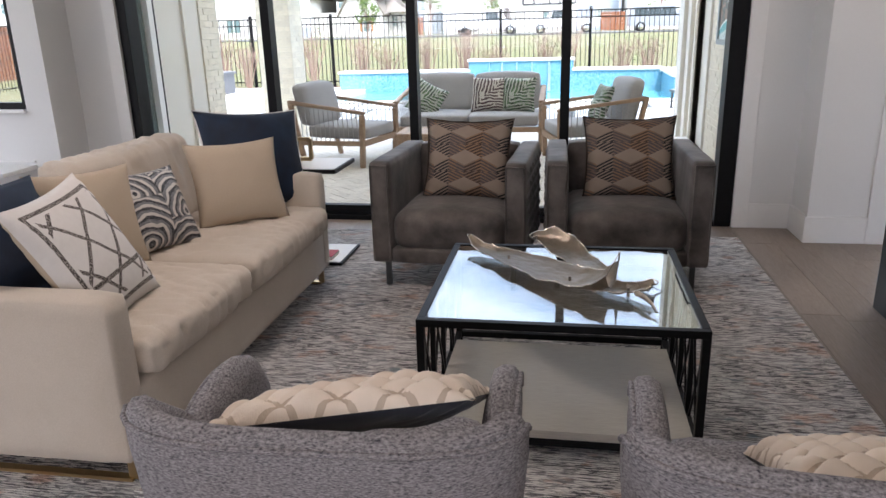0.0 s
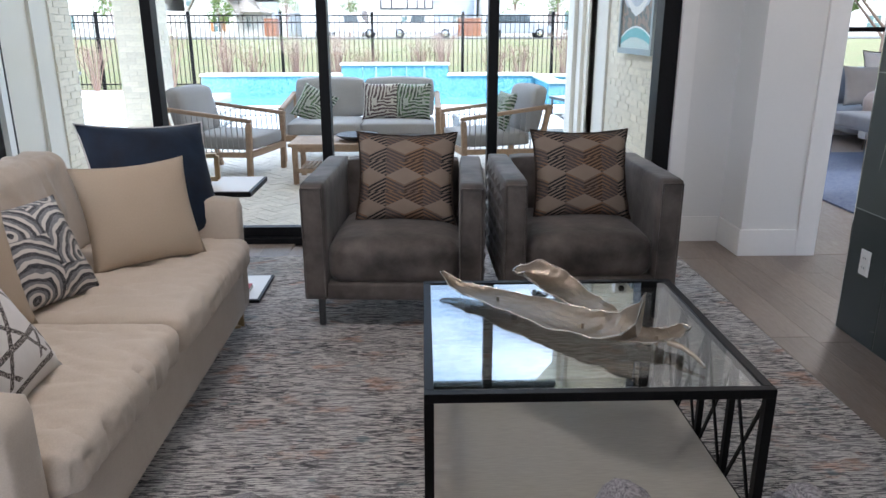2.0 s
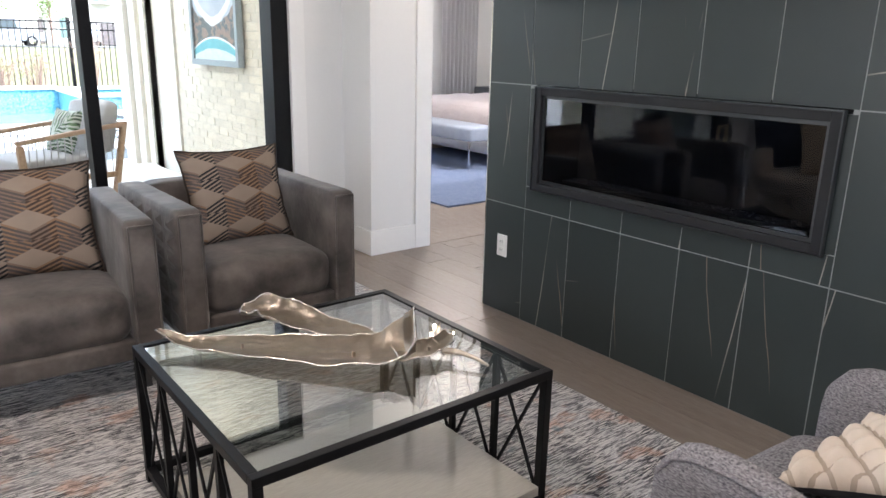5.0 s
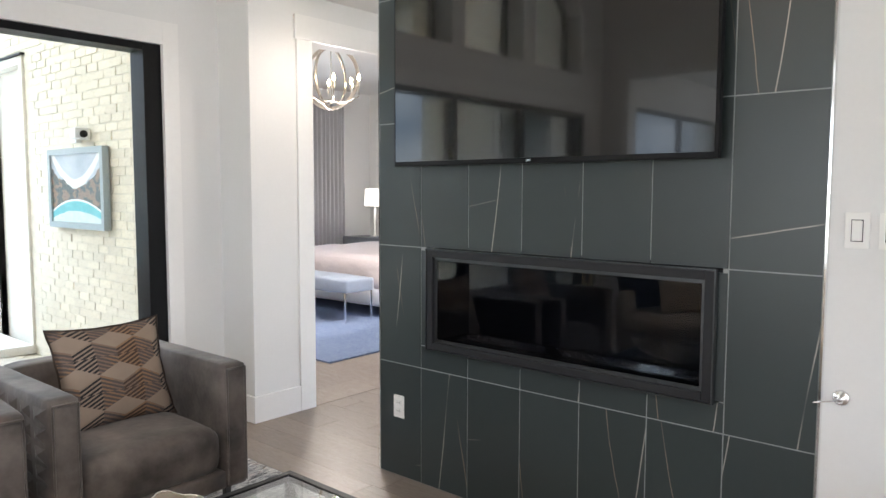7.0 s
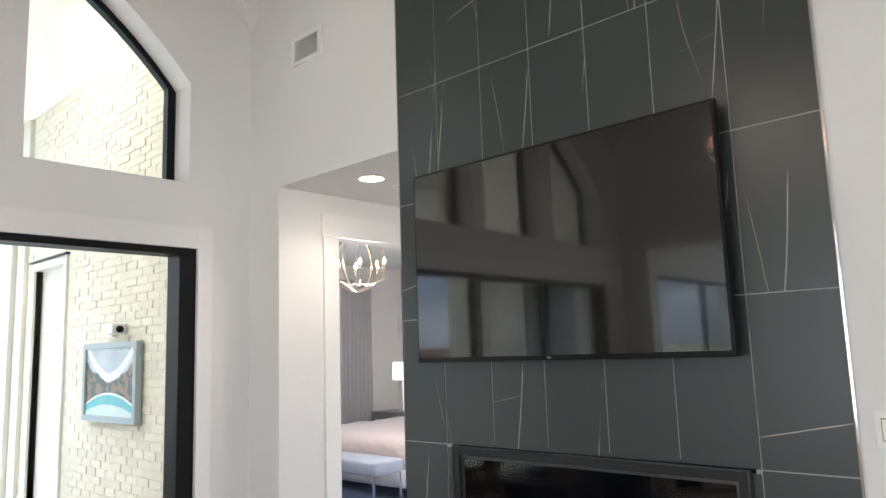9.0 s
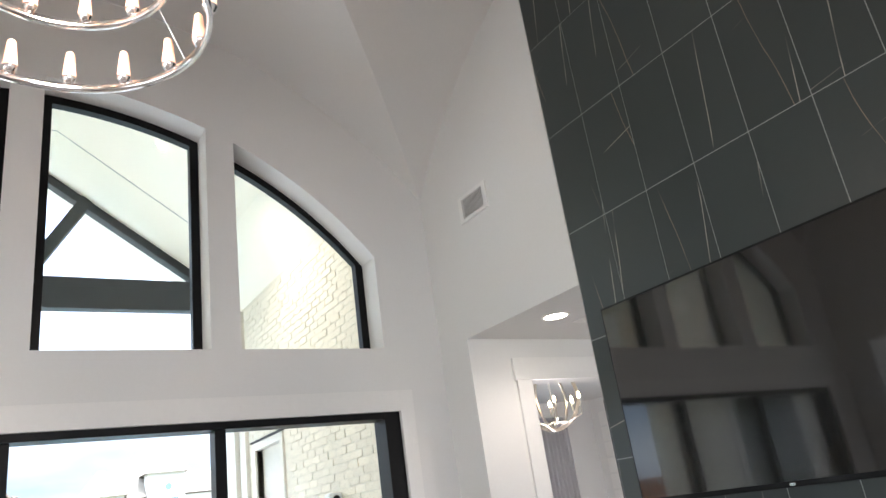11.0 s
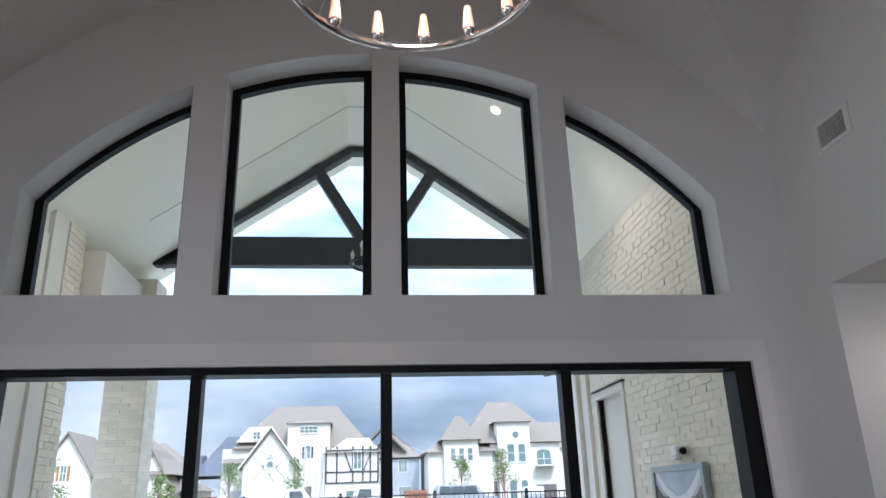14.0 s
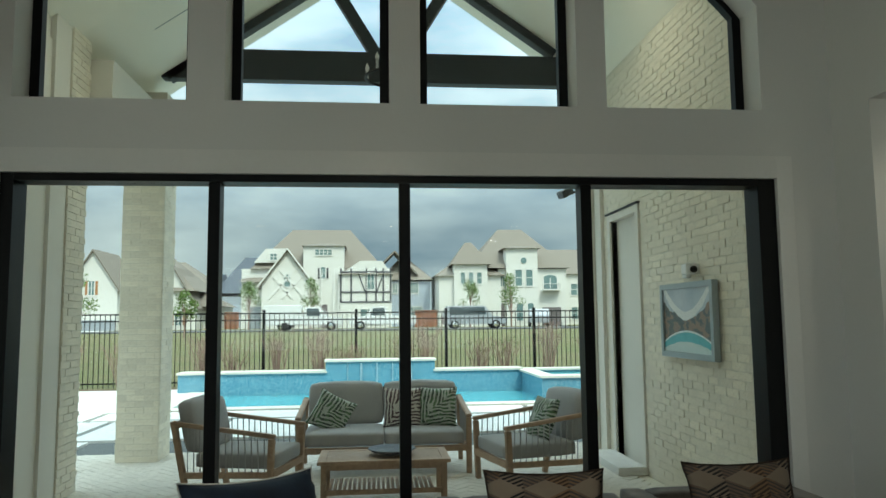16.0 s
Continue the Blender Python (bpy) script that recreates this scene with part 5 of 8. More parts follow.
def recessed(x, y, z, on=True):
    r = thing("recessed_light", "round white recessed ceiling light, switched on", "recessed light", (x, y, z), group="recessed lights")
    bm = bmesh.new()
    lathe(bm, [(0.095, 0.0), (0.093, -0.006), (0.075, -0.004), (0.074, 0.0)], 28)
    part("trim_ring", bm, M["plastic"], r, smooth=True)
    bm = bmesh.new()
    lathe(bm, [(0.074, -0.001), (0.0, -0.0015)], 28)
    bmesh.ops.recalc_face_normals(bm, faces=bm.faces[:])
    part("lens", bm, M["lamp_lens"], r)
    if on:
        d = bpy.data.lights.new("downlight", "SPOT")
        d.energy, d.spot_size, d.spot_blend, d.shadow_soft_size, d.color = (11 if y > 0 else 30), radians(150), 0.8, 0.07, (1.0, 0.88, 0.76)
        o = new("downlight", d)
        o.location = (x, y, z - 0.02)
    return r


M["lamp_lens"] = glow("lamp_lens", (1.0, 0.9, 0.76), 14.0)
recessed(2.17, 4.03, 2.73)
for x in (-2.6, -0.7, 1.2):
    for y in (-1.6, -3.6):
        recessed(x, y, KC)
hg = thing("return_air_grille", "white return air grille in the hall ceiling", "vent", (2.62, 4.02, 2.73))
part("frame", boxes((-0.22, -0.12, -0.008, 0.22, -0.10, 0), (-0.22, 0.10, -0.008, 0.22, 0.12, 0), (-0.22, -0.10, -0.008, -0.2, 0.10, 0), (0.2, -0.10, -0.008, 0.22, 0.10, 0)), M["trim"], hg)
for k in range(9):
    part("slat", boxes((-0.2, -0.092 + k * 0.022, -0.006, 0.2, -0.08 + k * 0.022, -0.001)), M["trim"], hg)

def window_light(name, at, to, w, h, watts):
    """The sky's light through a window behind or beside the camera."""
    d = bpy.data.lights.new(name, "AREA")
    d.shape, d.size, d.size_y, d.energy, d.color = "RECTANGLE", w, h, watts, (0.93, 0.97, 1.0)
    o = new(name, d)
    o.matrix_world = look(at, to)


window_light("kitchen_window_light", (-1.4, -5.98, 1.75), (-1.4, 0, 1.75), 5.2, 1.7, 56)
window_light("west_window_light", (-6.58, 1.5, 1.55), (0, 1.5, 1.55), 5.0, 1.9, 44)

# ---- bedroom things ----
orb = thing("orb_chandelier", "small round metal orb chandelier with lit candle bulbs", "chandelier", (4.06, 6.4, 2.59))
M["nickel"] = material("antique_nickel", (0.42, 0.38, 0.33), 0.35, 1.0, grain=40, grain_mix=0.3)
M["bulb"] = glow("bulb", (1.0, 0.8, 0.5), 25.0)
for tilt in (0, 90):
    bm = bmesh.new()
    R = 0.30
    for k in range(48):
        a, b = 2 * math.pi * k / 48, 2 * math.pi * (k + 1) / 48
        beam(bm, (R * math.cos(a), 0, R * math.sin(a)), (R * math.cos(b), 0, R * math.sin(b)), 0.035, 0.008, up=(0, 1, 0))
    o = part("hoop", bm, M["nickel"], orb)
    o.rotation_euler = (0, 0, radians(tilt + 20))
for k in range(8):
    a = 2 * math.pi * k / 8 + 0.2
    rr = 0.2 if k % 2 else 0.34
    bm = bmesh.new()
    tube(bm, [(0, 0, -0.22), (rr * 0.5 * math.cos(a), rr * 0.5 * math.sin(a), -0.25), (rr * math.cos(a), rr * math.sin(a), -0.2), (rr * math.cos(a), rr * math.sin(a), -0.12)], 0.006, 6)
    lathe(bm, [(0.012, 0), (0.012, 0.07)], 10, (rr * math.cos(a), rr * math.sin(a), -0.12))
    part("arm", bm, M["nickel"], orb)
    bm = bmesh.new()
    lathe(bm, [(0.008, 0), (0.016, 0.02), (0.012, 0.045), (0.0, 0.07)], 10, (rr * math.cos(a), rr * math.sin(a), -0.05))
    part("bulb", bm, M["bulb"], orb, smooth=True)
bm = bmesh.new()
tube(bm, [(0, 0, -0.24), (0, 0, 0.5)], 0.006, 8)
part("stem", bm, M["nickel"], orb)
bl = bpy.data.lights.new("orb_glow", "POINT")
bl.energy, bl.color, bl.shadow_soft_size = 40, (1.0, 0.94, 0.87), 0.2
bo = new("orb_glow", bl)
bo.location = (4.06, 6.4, 2.1)

M["duvet"] = material("pale_pink_grey_duvet", (0.56, 0.49, 0.48), 0.95, grain=80, grain_mix=0.1, bump=0.6, bump_scale=4, bump_dist=0.05)
M["bluegrey"] = material("blue_grey_velvet", (0.24, 0.28, 0.35), 0.7, grain=10, grain_mix=0.3, sheen=0.5)
M["bedwhite"] = material("white_bed_frame", (0.7, 0.7, 0.72), 0.6, grain=40, grain_mix=0.1)
bed = thing("bed", "made bed with a rumpled pale duvet and upholstered base", "bed")
part("base", rounded_slab(5.0, 6.6, 0.12, 7.6, 8.7, 0.36, 0.03, cuts=4), M["bedwhite"], bed, smooth=True)
part("duvet", rounded_slab(4.98, 6.56, 0.30, 7.4, 8.74, 0.70, 0.12, puff=0.04, cuts=16, wrinkle=0.02, seed=2), M["duvet"], bed, smooth=True)
part("headboard", rounded_slab(7.6, 6.5, 0.1, 7.72, 8.8, 1.35, 0.03, cuts=5), M["bluegrey"], bed, smooth=True)
for yy in (6.65, 8.6):
    part("leg", boxes((5.05, yy, 0, 5.1, yy + 0.05, 0.13)), M["ptrim"], bed)
bench = thing("bench", "blue-grey tufted bench on thin legs by the bed", "bench")
part("seat", rounded_slab(4.43, 6.64, 0.34, 4.88, 8.3, 0.50, 0.03, puff=0.01, cuts=7), M["bluegrey"], bench, smooth=True)
for x in (4.45, 4.84):
    for y in (6.66, 8.26):
        part("leg", boxes((x, y, 0, x + 0.015, y + 0.015, 0.35)), M["chrome"], bench)
M["bluerug"] = material("blue_ombre_rug", (0.06, 0.10, 0.21), 0.95, grain=30, grain_col=(0.35, 0.4, 0.5), grain_mix=0.6, stretch=(1, 6, 1), bump=0.5, bump_scale=120)
part("rug", boxes((3.2, 5.45, -0.004, 6.8, 8.4, 0.012), bevel=0.003), M["bluerug"])
tagged(bpy.data.objects["rug.001"], "blue striped bedroom rug on the oak floor", "rug")
M["drape"] = material("grey_white_drape", (0.85, 0.84, 0.86), 0.9, grain=60, grain_mix=0.1)
cu = thing("curtain", "long pale grey pleated curtain beside the bedroom window", "curtain")
bm = bmesh.new()
vs = [[bm.verts.new((6.52 + 0.72 * k / 60, BY1 - 0.08 + 0.035 * math.sin(k * 0.9) + 0.01 * math.sin(k * 2.3 + z), z)) for k in range(61)] for z in (0.02, 1.0, 2.0, 2.85)]
for a, b in zip(vs, vs[1:]):
    for k in range(60):
        bm.faces.new((a[k], a[k + 1], b[k + 1], b[k]))
bmesh.ops.solidify(bm, geom=bm.faces[:], thickness=0.006)
part("panel", bm, M["drape"], cu, smooth=True)
M["greywood"] = material("grey_stained_wood", (0.17, 0.18, 0.2), 0.5, grain=20, grain_mix=0.4, stretch=(1, 8, 8))
ns = thing("nightstand", "grey nightstand with mirrored door panels", "nightstand")
part("body", boxes((7.15, 8.85, 0.0, 7.65, 9.75, 0.72), bevel=0.005), M["greywood"], ns)
for y in (8.9, 9.33):
    part("door", boxes((7.135, y, 0.12, 7.15, y + 0.38, 0.66), bevel=0.002), M["greywood"], ns)
    part("door_inlay", boxes((7.13, y + 0.06, 0.2, 7.136, y + 0.32, 0.6)), M["chrome"], ns)
lp = thing("table_lamp", "crystal column table lamp with a white drum shade", "table lamp", (7.35, 9.2, 0.72))
bm = bmesh.new()
lathe(bm, [(0.08, 0.0), (0.08, 0.02), (0.02, 0.03), (0.022, 0.45), (0.01, 0.46), (0.01, 0.55)], 16)
part("base", bm, M["chrome"], lp, smooth=True)
bm = bmesh.new()
lathe(bm, [(0.17, 0.5), (0.16, 0.78)], 24)
part("shade", bm, glow("lamp_shade", (0.9, 0.85, 0.78), 0.6), lp, smooth=True)
wp = thing("wall_panel", "white horizontal slatted wall panel behind the nightstand", "wall panel")
for k in range(10):
    part("slat", boxes((GX1 - 0.035, 7.9, 0.4 + k * 0.25, GX1 - 0.001, 9.7, 0.62 + k * 0.25), bevel=0.004), M["trim"], wp)
ac = thing("armchair", "grey armchair with pillows under the bedroom window", "armchair", (5.6, 9.35, 0.0))
part("seat", rounded_slab(-0.5, -0.4, 0.12, 0.5, 0.4, 0.45, 0.05, cuts=4), M["bluegrey"], ac, smooth=True)
part("backrest", rounded_slab(-0.5, 0.25, 0.4, 0.5, 0.45, 0.9, 0.06, cuts=4), M["bluegrey"], ac, smooth=True)
pillow("grey pillow on the bedroom armchair", M["outcush"], M["outcush"], (5.32, 9.12, 0.46), -8, 18, 0.56, 0.50, 0.18)
pillow("large white pillow with a black flange on the bedroom armchair", M["bedwhite"], M["bedwhite"], (5.68, 9.30, 0.46), 6, 12, 0.66, 0.66, 0.18, flange=M["black_cloth"])

# ---- outdoors: patio, walls, roof ----
PZ = -0.05
M["grass"] = material("spring_grass", (0.105, 0.15, 0.04), 0.95, grain=5, grain_col=(0.24, 0.20, 0.10), grain_mix=0.85, big=0.45, big_col=(0.22, 0.175, 0.10), big_mix=0.75, bump=1.0, bump_scale=60, bump_dist=0.05)
M["asphalt"] = material("asphalt", (0.14, 0.14, 0.14), 0.9, grain=20, grain_mix=0.3)
M["water"] = material("pool_water", (0.10, 0.38, 0.44), 0.06, 0.0, grain=1.5, grain_col=(0.19, 0.48, 0.52), grain_mix=0.4, bump=0.12, bump_scale=5, bump_dist=0.02)
M["mosaic"] = material("blue_glass_mosaic", (0.06, 0.24, 0.36), 0.25, 0.0, grain=26, grain_col=(0.25, 0.46, 0.54), grain_mix=0.8, big=60, big_col=(0.03, 0.12, 0.22), big_mix=0.6, bump=0.3, bump_scale=40)
M["coping"] = material("pale_coping", (0.66, 0.63, 0.56), 0.75, grain=20, grain_mix=0.2)

gbm = bmesh.new()
xs = [-600, -120, -60, -25, -9, 6, 25, 60, 120, 600]
ys = [-60, 5.2, 13.6, 17.7, 22, 40, 56, 70, 100, 200, 1500]


def ground_z(y):
    return -0.12 if y < 18 else (-0.12 + 0.75 * min(1, (y - 18) / 44))


gv_ = [[gbm.verts.new((x, y, ground_z(y))) for x in xs] for y in ys]
for a, b, y0 in zip(gv_, gv_[1:], ys):
    for k in range(len(xs) - 1):
        if y0 == 13.6 and xs[k] == -9:
            continue
        if y0 < 5 and xs[k] in (-9,):
            continue
        gbm.faces.new((a[k], a[k + 1], b[k + 1], b[k]))
structure("ground", gbm, M["grass"], "rough spring grass reaching the far houses")
structure("road", boxes((-90, 60.5, 0.55, 90, 68, 0.66)), M["asphalt"], "pale asphalt street behind the lawn")
structure("patio", boxes((-4.6, OUT, -0.12, 6.0, 10.0, PZ - 0.012)), M["mortar"], "pale sanded bed under the patio pavers")
structure("gravel_strip", boxes((-11.0, 5.0, -0.12, -4.6, 14.0, -0.085), (-4.6, 10.0, -0.12, 7.5, 14.0, -0.085)), M["gravel"], "dark pebbles between the concrete pads", category="gravel")
pads = thing("paving", "large pale concrete pads with pebble joints", "paving", kind="structure")
rnd = random.Random(3)
y = 5.3
rows = [(5.3, 6.7), (6.8, 8.2), (8.3, 9.7), (9.82, 10.9), (11.02, 12.85), (13.0, 13.9)]
for y0, y1 in rows:
    x = -10.9 + rnd.uniform(0, 0.8)
    while x < 7.2:
        w = 1.7
        x1 = min(x + w, 7.4)
        if y0 < 9.9 and x1 > -4.6:
            if x < -4.9:
                part("pad", boxes((x, y0, -0.1, -4.65, y1, PZ), bevel=0.006), M["concrete"], pads)
            break
        part("pad", boxes((x, y0 + 0.14 if y0 == 9.82 else y0, -0.1, x1, y1, PZ), bevel=0.006), M["concrete"], pads)
        x = x1 + 0.11


def brick_face(parent, axis, plane, u0, u1, z0, top, normal, limit, seed, holes=(), L=0.198, Hh=0.0677, first=None):
    """Courses of bricks on a wall face. axis: the direction the wall runs in; top(u) gives the height."""
    r = random.Random(seed)
    meshes = []
    for _ in range(4):
        bm = bmesh.new()
        add_box(bm, -L / 2 + 0.0035, -0.008, -Hh / 2 + 0.0035, L / 2 - 0.0035, 0.008, Hh / 2 - 0.0035)
        for v in bm.verts:
            v.co += Vector((r.uniform(-0.004, 0.004), r.uniform(-0.002, 0.002), r.uniform(-0.003, 0.003)))
        me = bpy.data.meshes.new("brick")
        bm.to_mesh(me)
        bm.free()
        me.materials.append(M["brick"])
        meshes.append(me)
    cells = []
    row = 0
    z = z0 + Hh / 2
    while z < 7:
        u = u0 + (0 if row % 2 else -L / 2)
        while u < u1:
            a, b = max(u, u0), min(u + L, u1)
            if b - a > 0.04 and z + Hh / 2 < top((a + b) / 2) and not any(h[0] < (a + b) / 2 < h[1] and h[2] < z < h[3] for h in holes):
                cells.append(((a + b) / 2, z, (b - a) / L))
            u += L
        z += Hh
        row += 1
    key = first or (lambda c: 0)
    cells.sort(key=key)
    rest = bmesh.new()
    for i, (u, z, s) in enumerate(cells):
        out = r.uniform(-0.003, 0.003)
        loc = (u, plane + normal * out, z) if axis == "x" else (plane + normal * out, u, z)
        rz = 0 if axis == "x" else math.pi / 2
        tl = r.uniform(-0.012, 0.012)
        if i < limit:
            o = new("brick", meshes[i % 4])
            o.parent = parent
            o.matrix_basis = Matrix.LocRotScale(loc, Euler((0, tl, rz)), (s, 1, 1))
        else:
            m = Matrix.LocRotScale(loc, Euler((0, tl, rz)), (s, 1, 1))
            vs = [rest.verts.new(m @ v.co) for v in meshes[i % 4].vertices]
            for p in meshes[i % 4].polygons:
                rest.faces.new([vs[k] for k in p.vertices])
    if len(cells) > limit:
        part("brickwork", rest, M["brick"], parent, "pale painted bricks", kind="stuff")
    else:
        rest.free()


RIDGE, SLOPE, RX, FLAT = 6.335, 0.70, -0.72, 6.08


def roof_z(x):
    return min(FLAT, RIDGE - SLOPE * abs(x - RX))


EX = 1.80
# outdoor east wall with door
DO0, DO1 = 8.06, 8.86
structure("wall_patio_east", boxes((EX - 0.004, OUT, -0.12, EX + 0.12, DO0, 4.5), (EX - 0.004, DO0, 2.62, EX + 0.12, DO1, 4.5), (EX - 0.004, DO1, -0.12, EX + 0.12, 9.66, 4.5), (EX + 0.12, 9.6, -0.12, 3.4, 9.7, 4.5)), M["mortar"], "mortar backing of the pale brick patio wall")
east_bricks = thing("wall_brick_east", "pale painted brick patio wall with rough mortar", "wall", kind="structure")
brick_face(east_bricks, "y", EX, OUT, 9.66, PZ, lambda u: 4.33, -1, 290, 5, holes=((DO0 - 0.1, DO1 + 0.1, -1, 2.68), (9.12, 9.3, -1, 9)), first=lambda c: abs(c[0] - 6.9) + abs(c[1] - 1.5) * 0.8)
structure("pilaster_patio", boxes((EX - 0.05, 9.12, PZ, EX + 0.014, 9.34, 4.3), (EX - 0.1, 9.36, PZ, EX + 0.014, 9.70, 4.3)), M["stucco"], "pale painted pilaster at the end of the patio wall", category="pilaster")
pd = thing("door_patio", "cream panelled door in a deep frame in the brick wall", "door", kind="structure")
part("frame", boxes((EX - 0.03, DO0 - 0.09, PZ, EX + 0.1, DO0, 2.60), (EX - 0.03, DO1, PZ, EX + 0.1, DO1 + 0.09, 2.60), (EX - 0.03, DO0 - 0.09, 2.60, EX + 0.1, DO1 + 0.09, 2.68), bevel=0.004), M["stucco"], pd)
part("leaf", boxes((EX + 0.06, DO0, PZ + 0.02, EX + 0.1, DO1, 2.60)), M["stucco"], pd)
part("head_flashing", boxes((EX - 0.045, DO0 - 0.11, 2.682, EX - 0.0, DO1 + 0.11, 2.70)), M["black"], pd)
part("handle", boxes((EX + 0.02, DO0 + 0.06, 0.95, EX + 0.06, DO0 + 0.08, 1.1), bevel=0.004), M["black"], pd)
structure("step_patio_door", boxes((EX - 0.32, DO0 - 0.1, PZ, EX - 0.031, DO1 + 0.1, 0.03), bevel=0.004), M["concrete"], "low concrete step below the patio door", category="step")

# outdoor west wall: brick, glazed door, stucco, brick pier
WX = -3.74
structure("wall_patio_west", boxes((WX - 0.3, OUT, -0.12, WX - 0.001, 5.75, 4.3), (WX - 0.3, 5.75, 2.6, WX - 0.001, 6.75, 4.3), (WX - 0.3, 6.75, -0.12, WX + 0.0, 7.3, 4.0), (WX - 0.3, 6.75, 4.0, WX - 0.02, 7.3, 4.3)), M["stucco"], "cream stucco and brick patio wall")
west_bricks = thing("wall_brick_west", "pale painted brick piers on the west side of the patio", "wall", kind="structure")
brick_face(west_bricks, "y", WX, OUT, 5.7, PZ, lambda u: 4.3, 1, 0, 6)
structure("pier_core", boxes((-4.15, 7.62, -0.12, -3.703, 8.05, 4.3)), M["mortar"], "mortar core of the pale brick pier", category="pillar")
structure("pier_return", boxes((-4.1, 7.30, -0.12, -3.71, 7.618, 4.3)), M["stucco"], "cream stucco return beside the brick pier", category="pillar")
brick_face(west_bricks, "y", -3.70, 7.62, 8.05, PZ, lambda u: 4.3, 1, 200, 7)
brick_face(west_bricks, "x", 8.05, -4.15, -3.70, PZ, lambda u: 4.3, 1, 0, 8)
wd = thing("door_patio_glazed", "white framed glazed patio door in the side wall", "door", kind="structure")
part("frame", boxes((WX - 0.1, 5.75, PZ, WX + 0.01, 5.84, 2.6), (WX - 0.1, 6.66, PZ, WX + 0.01, 6.75, 2.6), (WX - 0.1, 5.84, 2.5, WX + 0.01, 6.66, 2.6), (WX - 0.1, 5.84, PZ, WX + 0.01, 6.66, 0.1)), M["trim"], wd)
M["darkglass"] = material("dark_reflective_glass", (0.10, 0.13, 0.13), 0.05, 0.0, grain=2, grain_mix=0.1, coat=0.5)
part("pane", boxes((WX - 0.06, 5.84, 0.1, WX - 0.05, 6.66, 2.5)), M["darkglass"], wd)
part("edge_strip", boxes((WX + 0.001, 6.752, PZ, WX + 0.012, 6.775, 2.6)), M["black"], wd)

# pillar
PX0, PX1, PY0, PY1 = -3.80, -3.345, 9.40, 9.86
structure("pillar_core", boxes((PX0 - 0.003, PY0 - 0.003, -0.12, PX1 + 0.003, PY1 + 0.003, 4.2)), M["mortar"], "mortar core of the brick pillar", category="pillar")
pil = thing("pillar_brick", "square pale painted brick pillar holding up the patio roof", "pillar", kind="structure")
brick_face(pil, "x", PY0, PX0, PX1, PZ, lambda u: 4.0, -1, 150, 9)
brick_face(pil, "y", PX1, PY0, PY1, PZ, lambda u: 4.0, 1, 120, 10)
brick_face(pil, "y", PX0, PY0, PY1, PZ, lambda u: 4.0, -1, 0, 11)
brick_face(pil, "x", PY1, PX0, PX1, PZ, lambda u: 4.0, 1, 0, 12)
structure("beam_patio_west", boxes((WX - 0.35, 8.06, 3.55, WX + 0.25, 10.0, 4.1)), M["stucco"], "cream beam between pier and pillar", category="beam")

# roof
bm = bmesh.new()
for x0, x1 in ((-4.6, RX - 0.364), (RX - 0.364, RX + 0.364), (RX + 0.364, 1.35)):
    prism(bm, [(x0, roof_z(x0)), (x1, roof_z(x1)), (x1, roof_z(x1) + 0.2), (x0, roof_z(x0) + 0.2)], "y", OUT, 10.1)
bmesh.ops.recalc_face_normals(bm, faces=bm.faces[:])
structure("ceiling_patio_eave", prism_of([(1.351, roof_z(1.351)), (1.80, 4.32), (2.6, 3.9), (2.6, 4.6), (1.351, 5.1)], "y", OUT, 10.1), M["soffit"], "cream painted sloping eave ceiling over the brick wall", category="ceiling")
structure("ceiling_patio", bm, M["soffit"], "cream painted gabled patio ceiling", category="ceiling")
bm = bmesh.new()
for yy in (6.8, 8.45):
    for s in (-1, 1):
        xa, x1 = RX + s * 0.37, RX + s * (2.5 if s < 0 else 2.05)
        beam(bm, (xa, yy, roof_z(xa) - 0.002), (x1, yy, roof_z(x1) - 0.002), 0.008, 0.006)
    beam(bm, (RX - 0.37, yy, FLAT - 0.002), (RX + 0.37, yy, FLAT - 0.002), 0.008, 0.006)
structure("trim_ceiling_joint", bm, M["grout"], "thin dark panel joint in the patio ceiling", category="trim")
structure("gable_house", boxes((-5.0, OUT - 0.12, TOP - 0.02, 3.0, OUT - 0.001, 6.6)), M["stucco"], "pale gable wall above the arched windows", category="gable")
for x, yy in ((-2.3, 7.4), (0.5, 7.4), (1.1, 6.6)):
    zz = roof_z(x) - 0.008
    r = thing("recessed_light", "round recessed light in the sloping patio ceiling", "recessed light", (x, yy, zz), group="recessed lights")
    r.rotation_euler = (0, math.atan(SLOPE) * (1 if x > RX else -1), 0)
    bm = bmesh.new()
    lathe(bm, [(0.05, 0.004), (0.047, -0.004), (0.0, -0.005)], 24)
    part("lens", bm, M["lamp_lens"], r)

truss = thing("roof_truss", "dark painted timber gable truss at the open end of the patio", "roof truss")
TY = 9.55
bm = bmesh.new()
beam(bm, (-3.44, TY, 4.595), (1.85, TY, 4.595), 0.16, 0.375, bevel=0.006)
part("bottom_chord", bm, M["truss"], truss)
for s in (-1, 1):
    bm = bmesh.new()
    x1 = RX + s * (2.65 if s < 0 else 2.07)
    xa = RX + s * 0.35
    beam(bm, (xa, TY, roof_z(xa) - 0.06), (x1, TY, roof_z(x1) - 0.06), 0.16, 0.10, bevel=0.006)
    part("rafter", bm, M["truss"], truss)
    bm = bmesh.new()
    beam(bm, (RX + s * 0.16, TY - 0.012, 4.74), (RX + s * 0.80, TY - 0.012, 5.80), 0.15, 0.14, bevel=0.006)
    part("strut", bm, M["truss"], truss)
part("ridge_plate", boxes((RX - 0.37, TY - 0.08, FLAT - 0.09, RX + 0.37, TY + 0.08, FLAT - 0.004), bevel=0.005), M["truss"], truss)
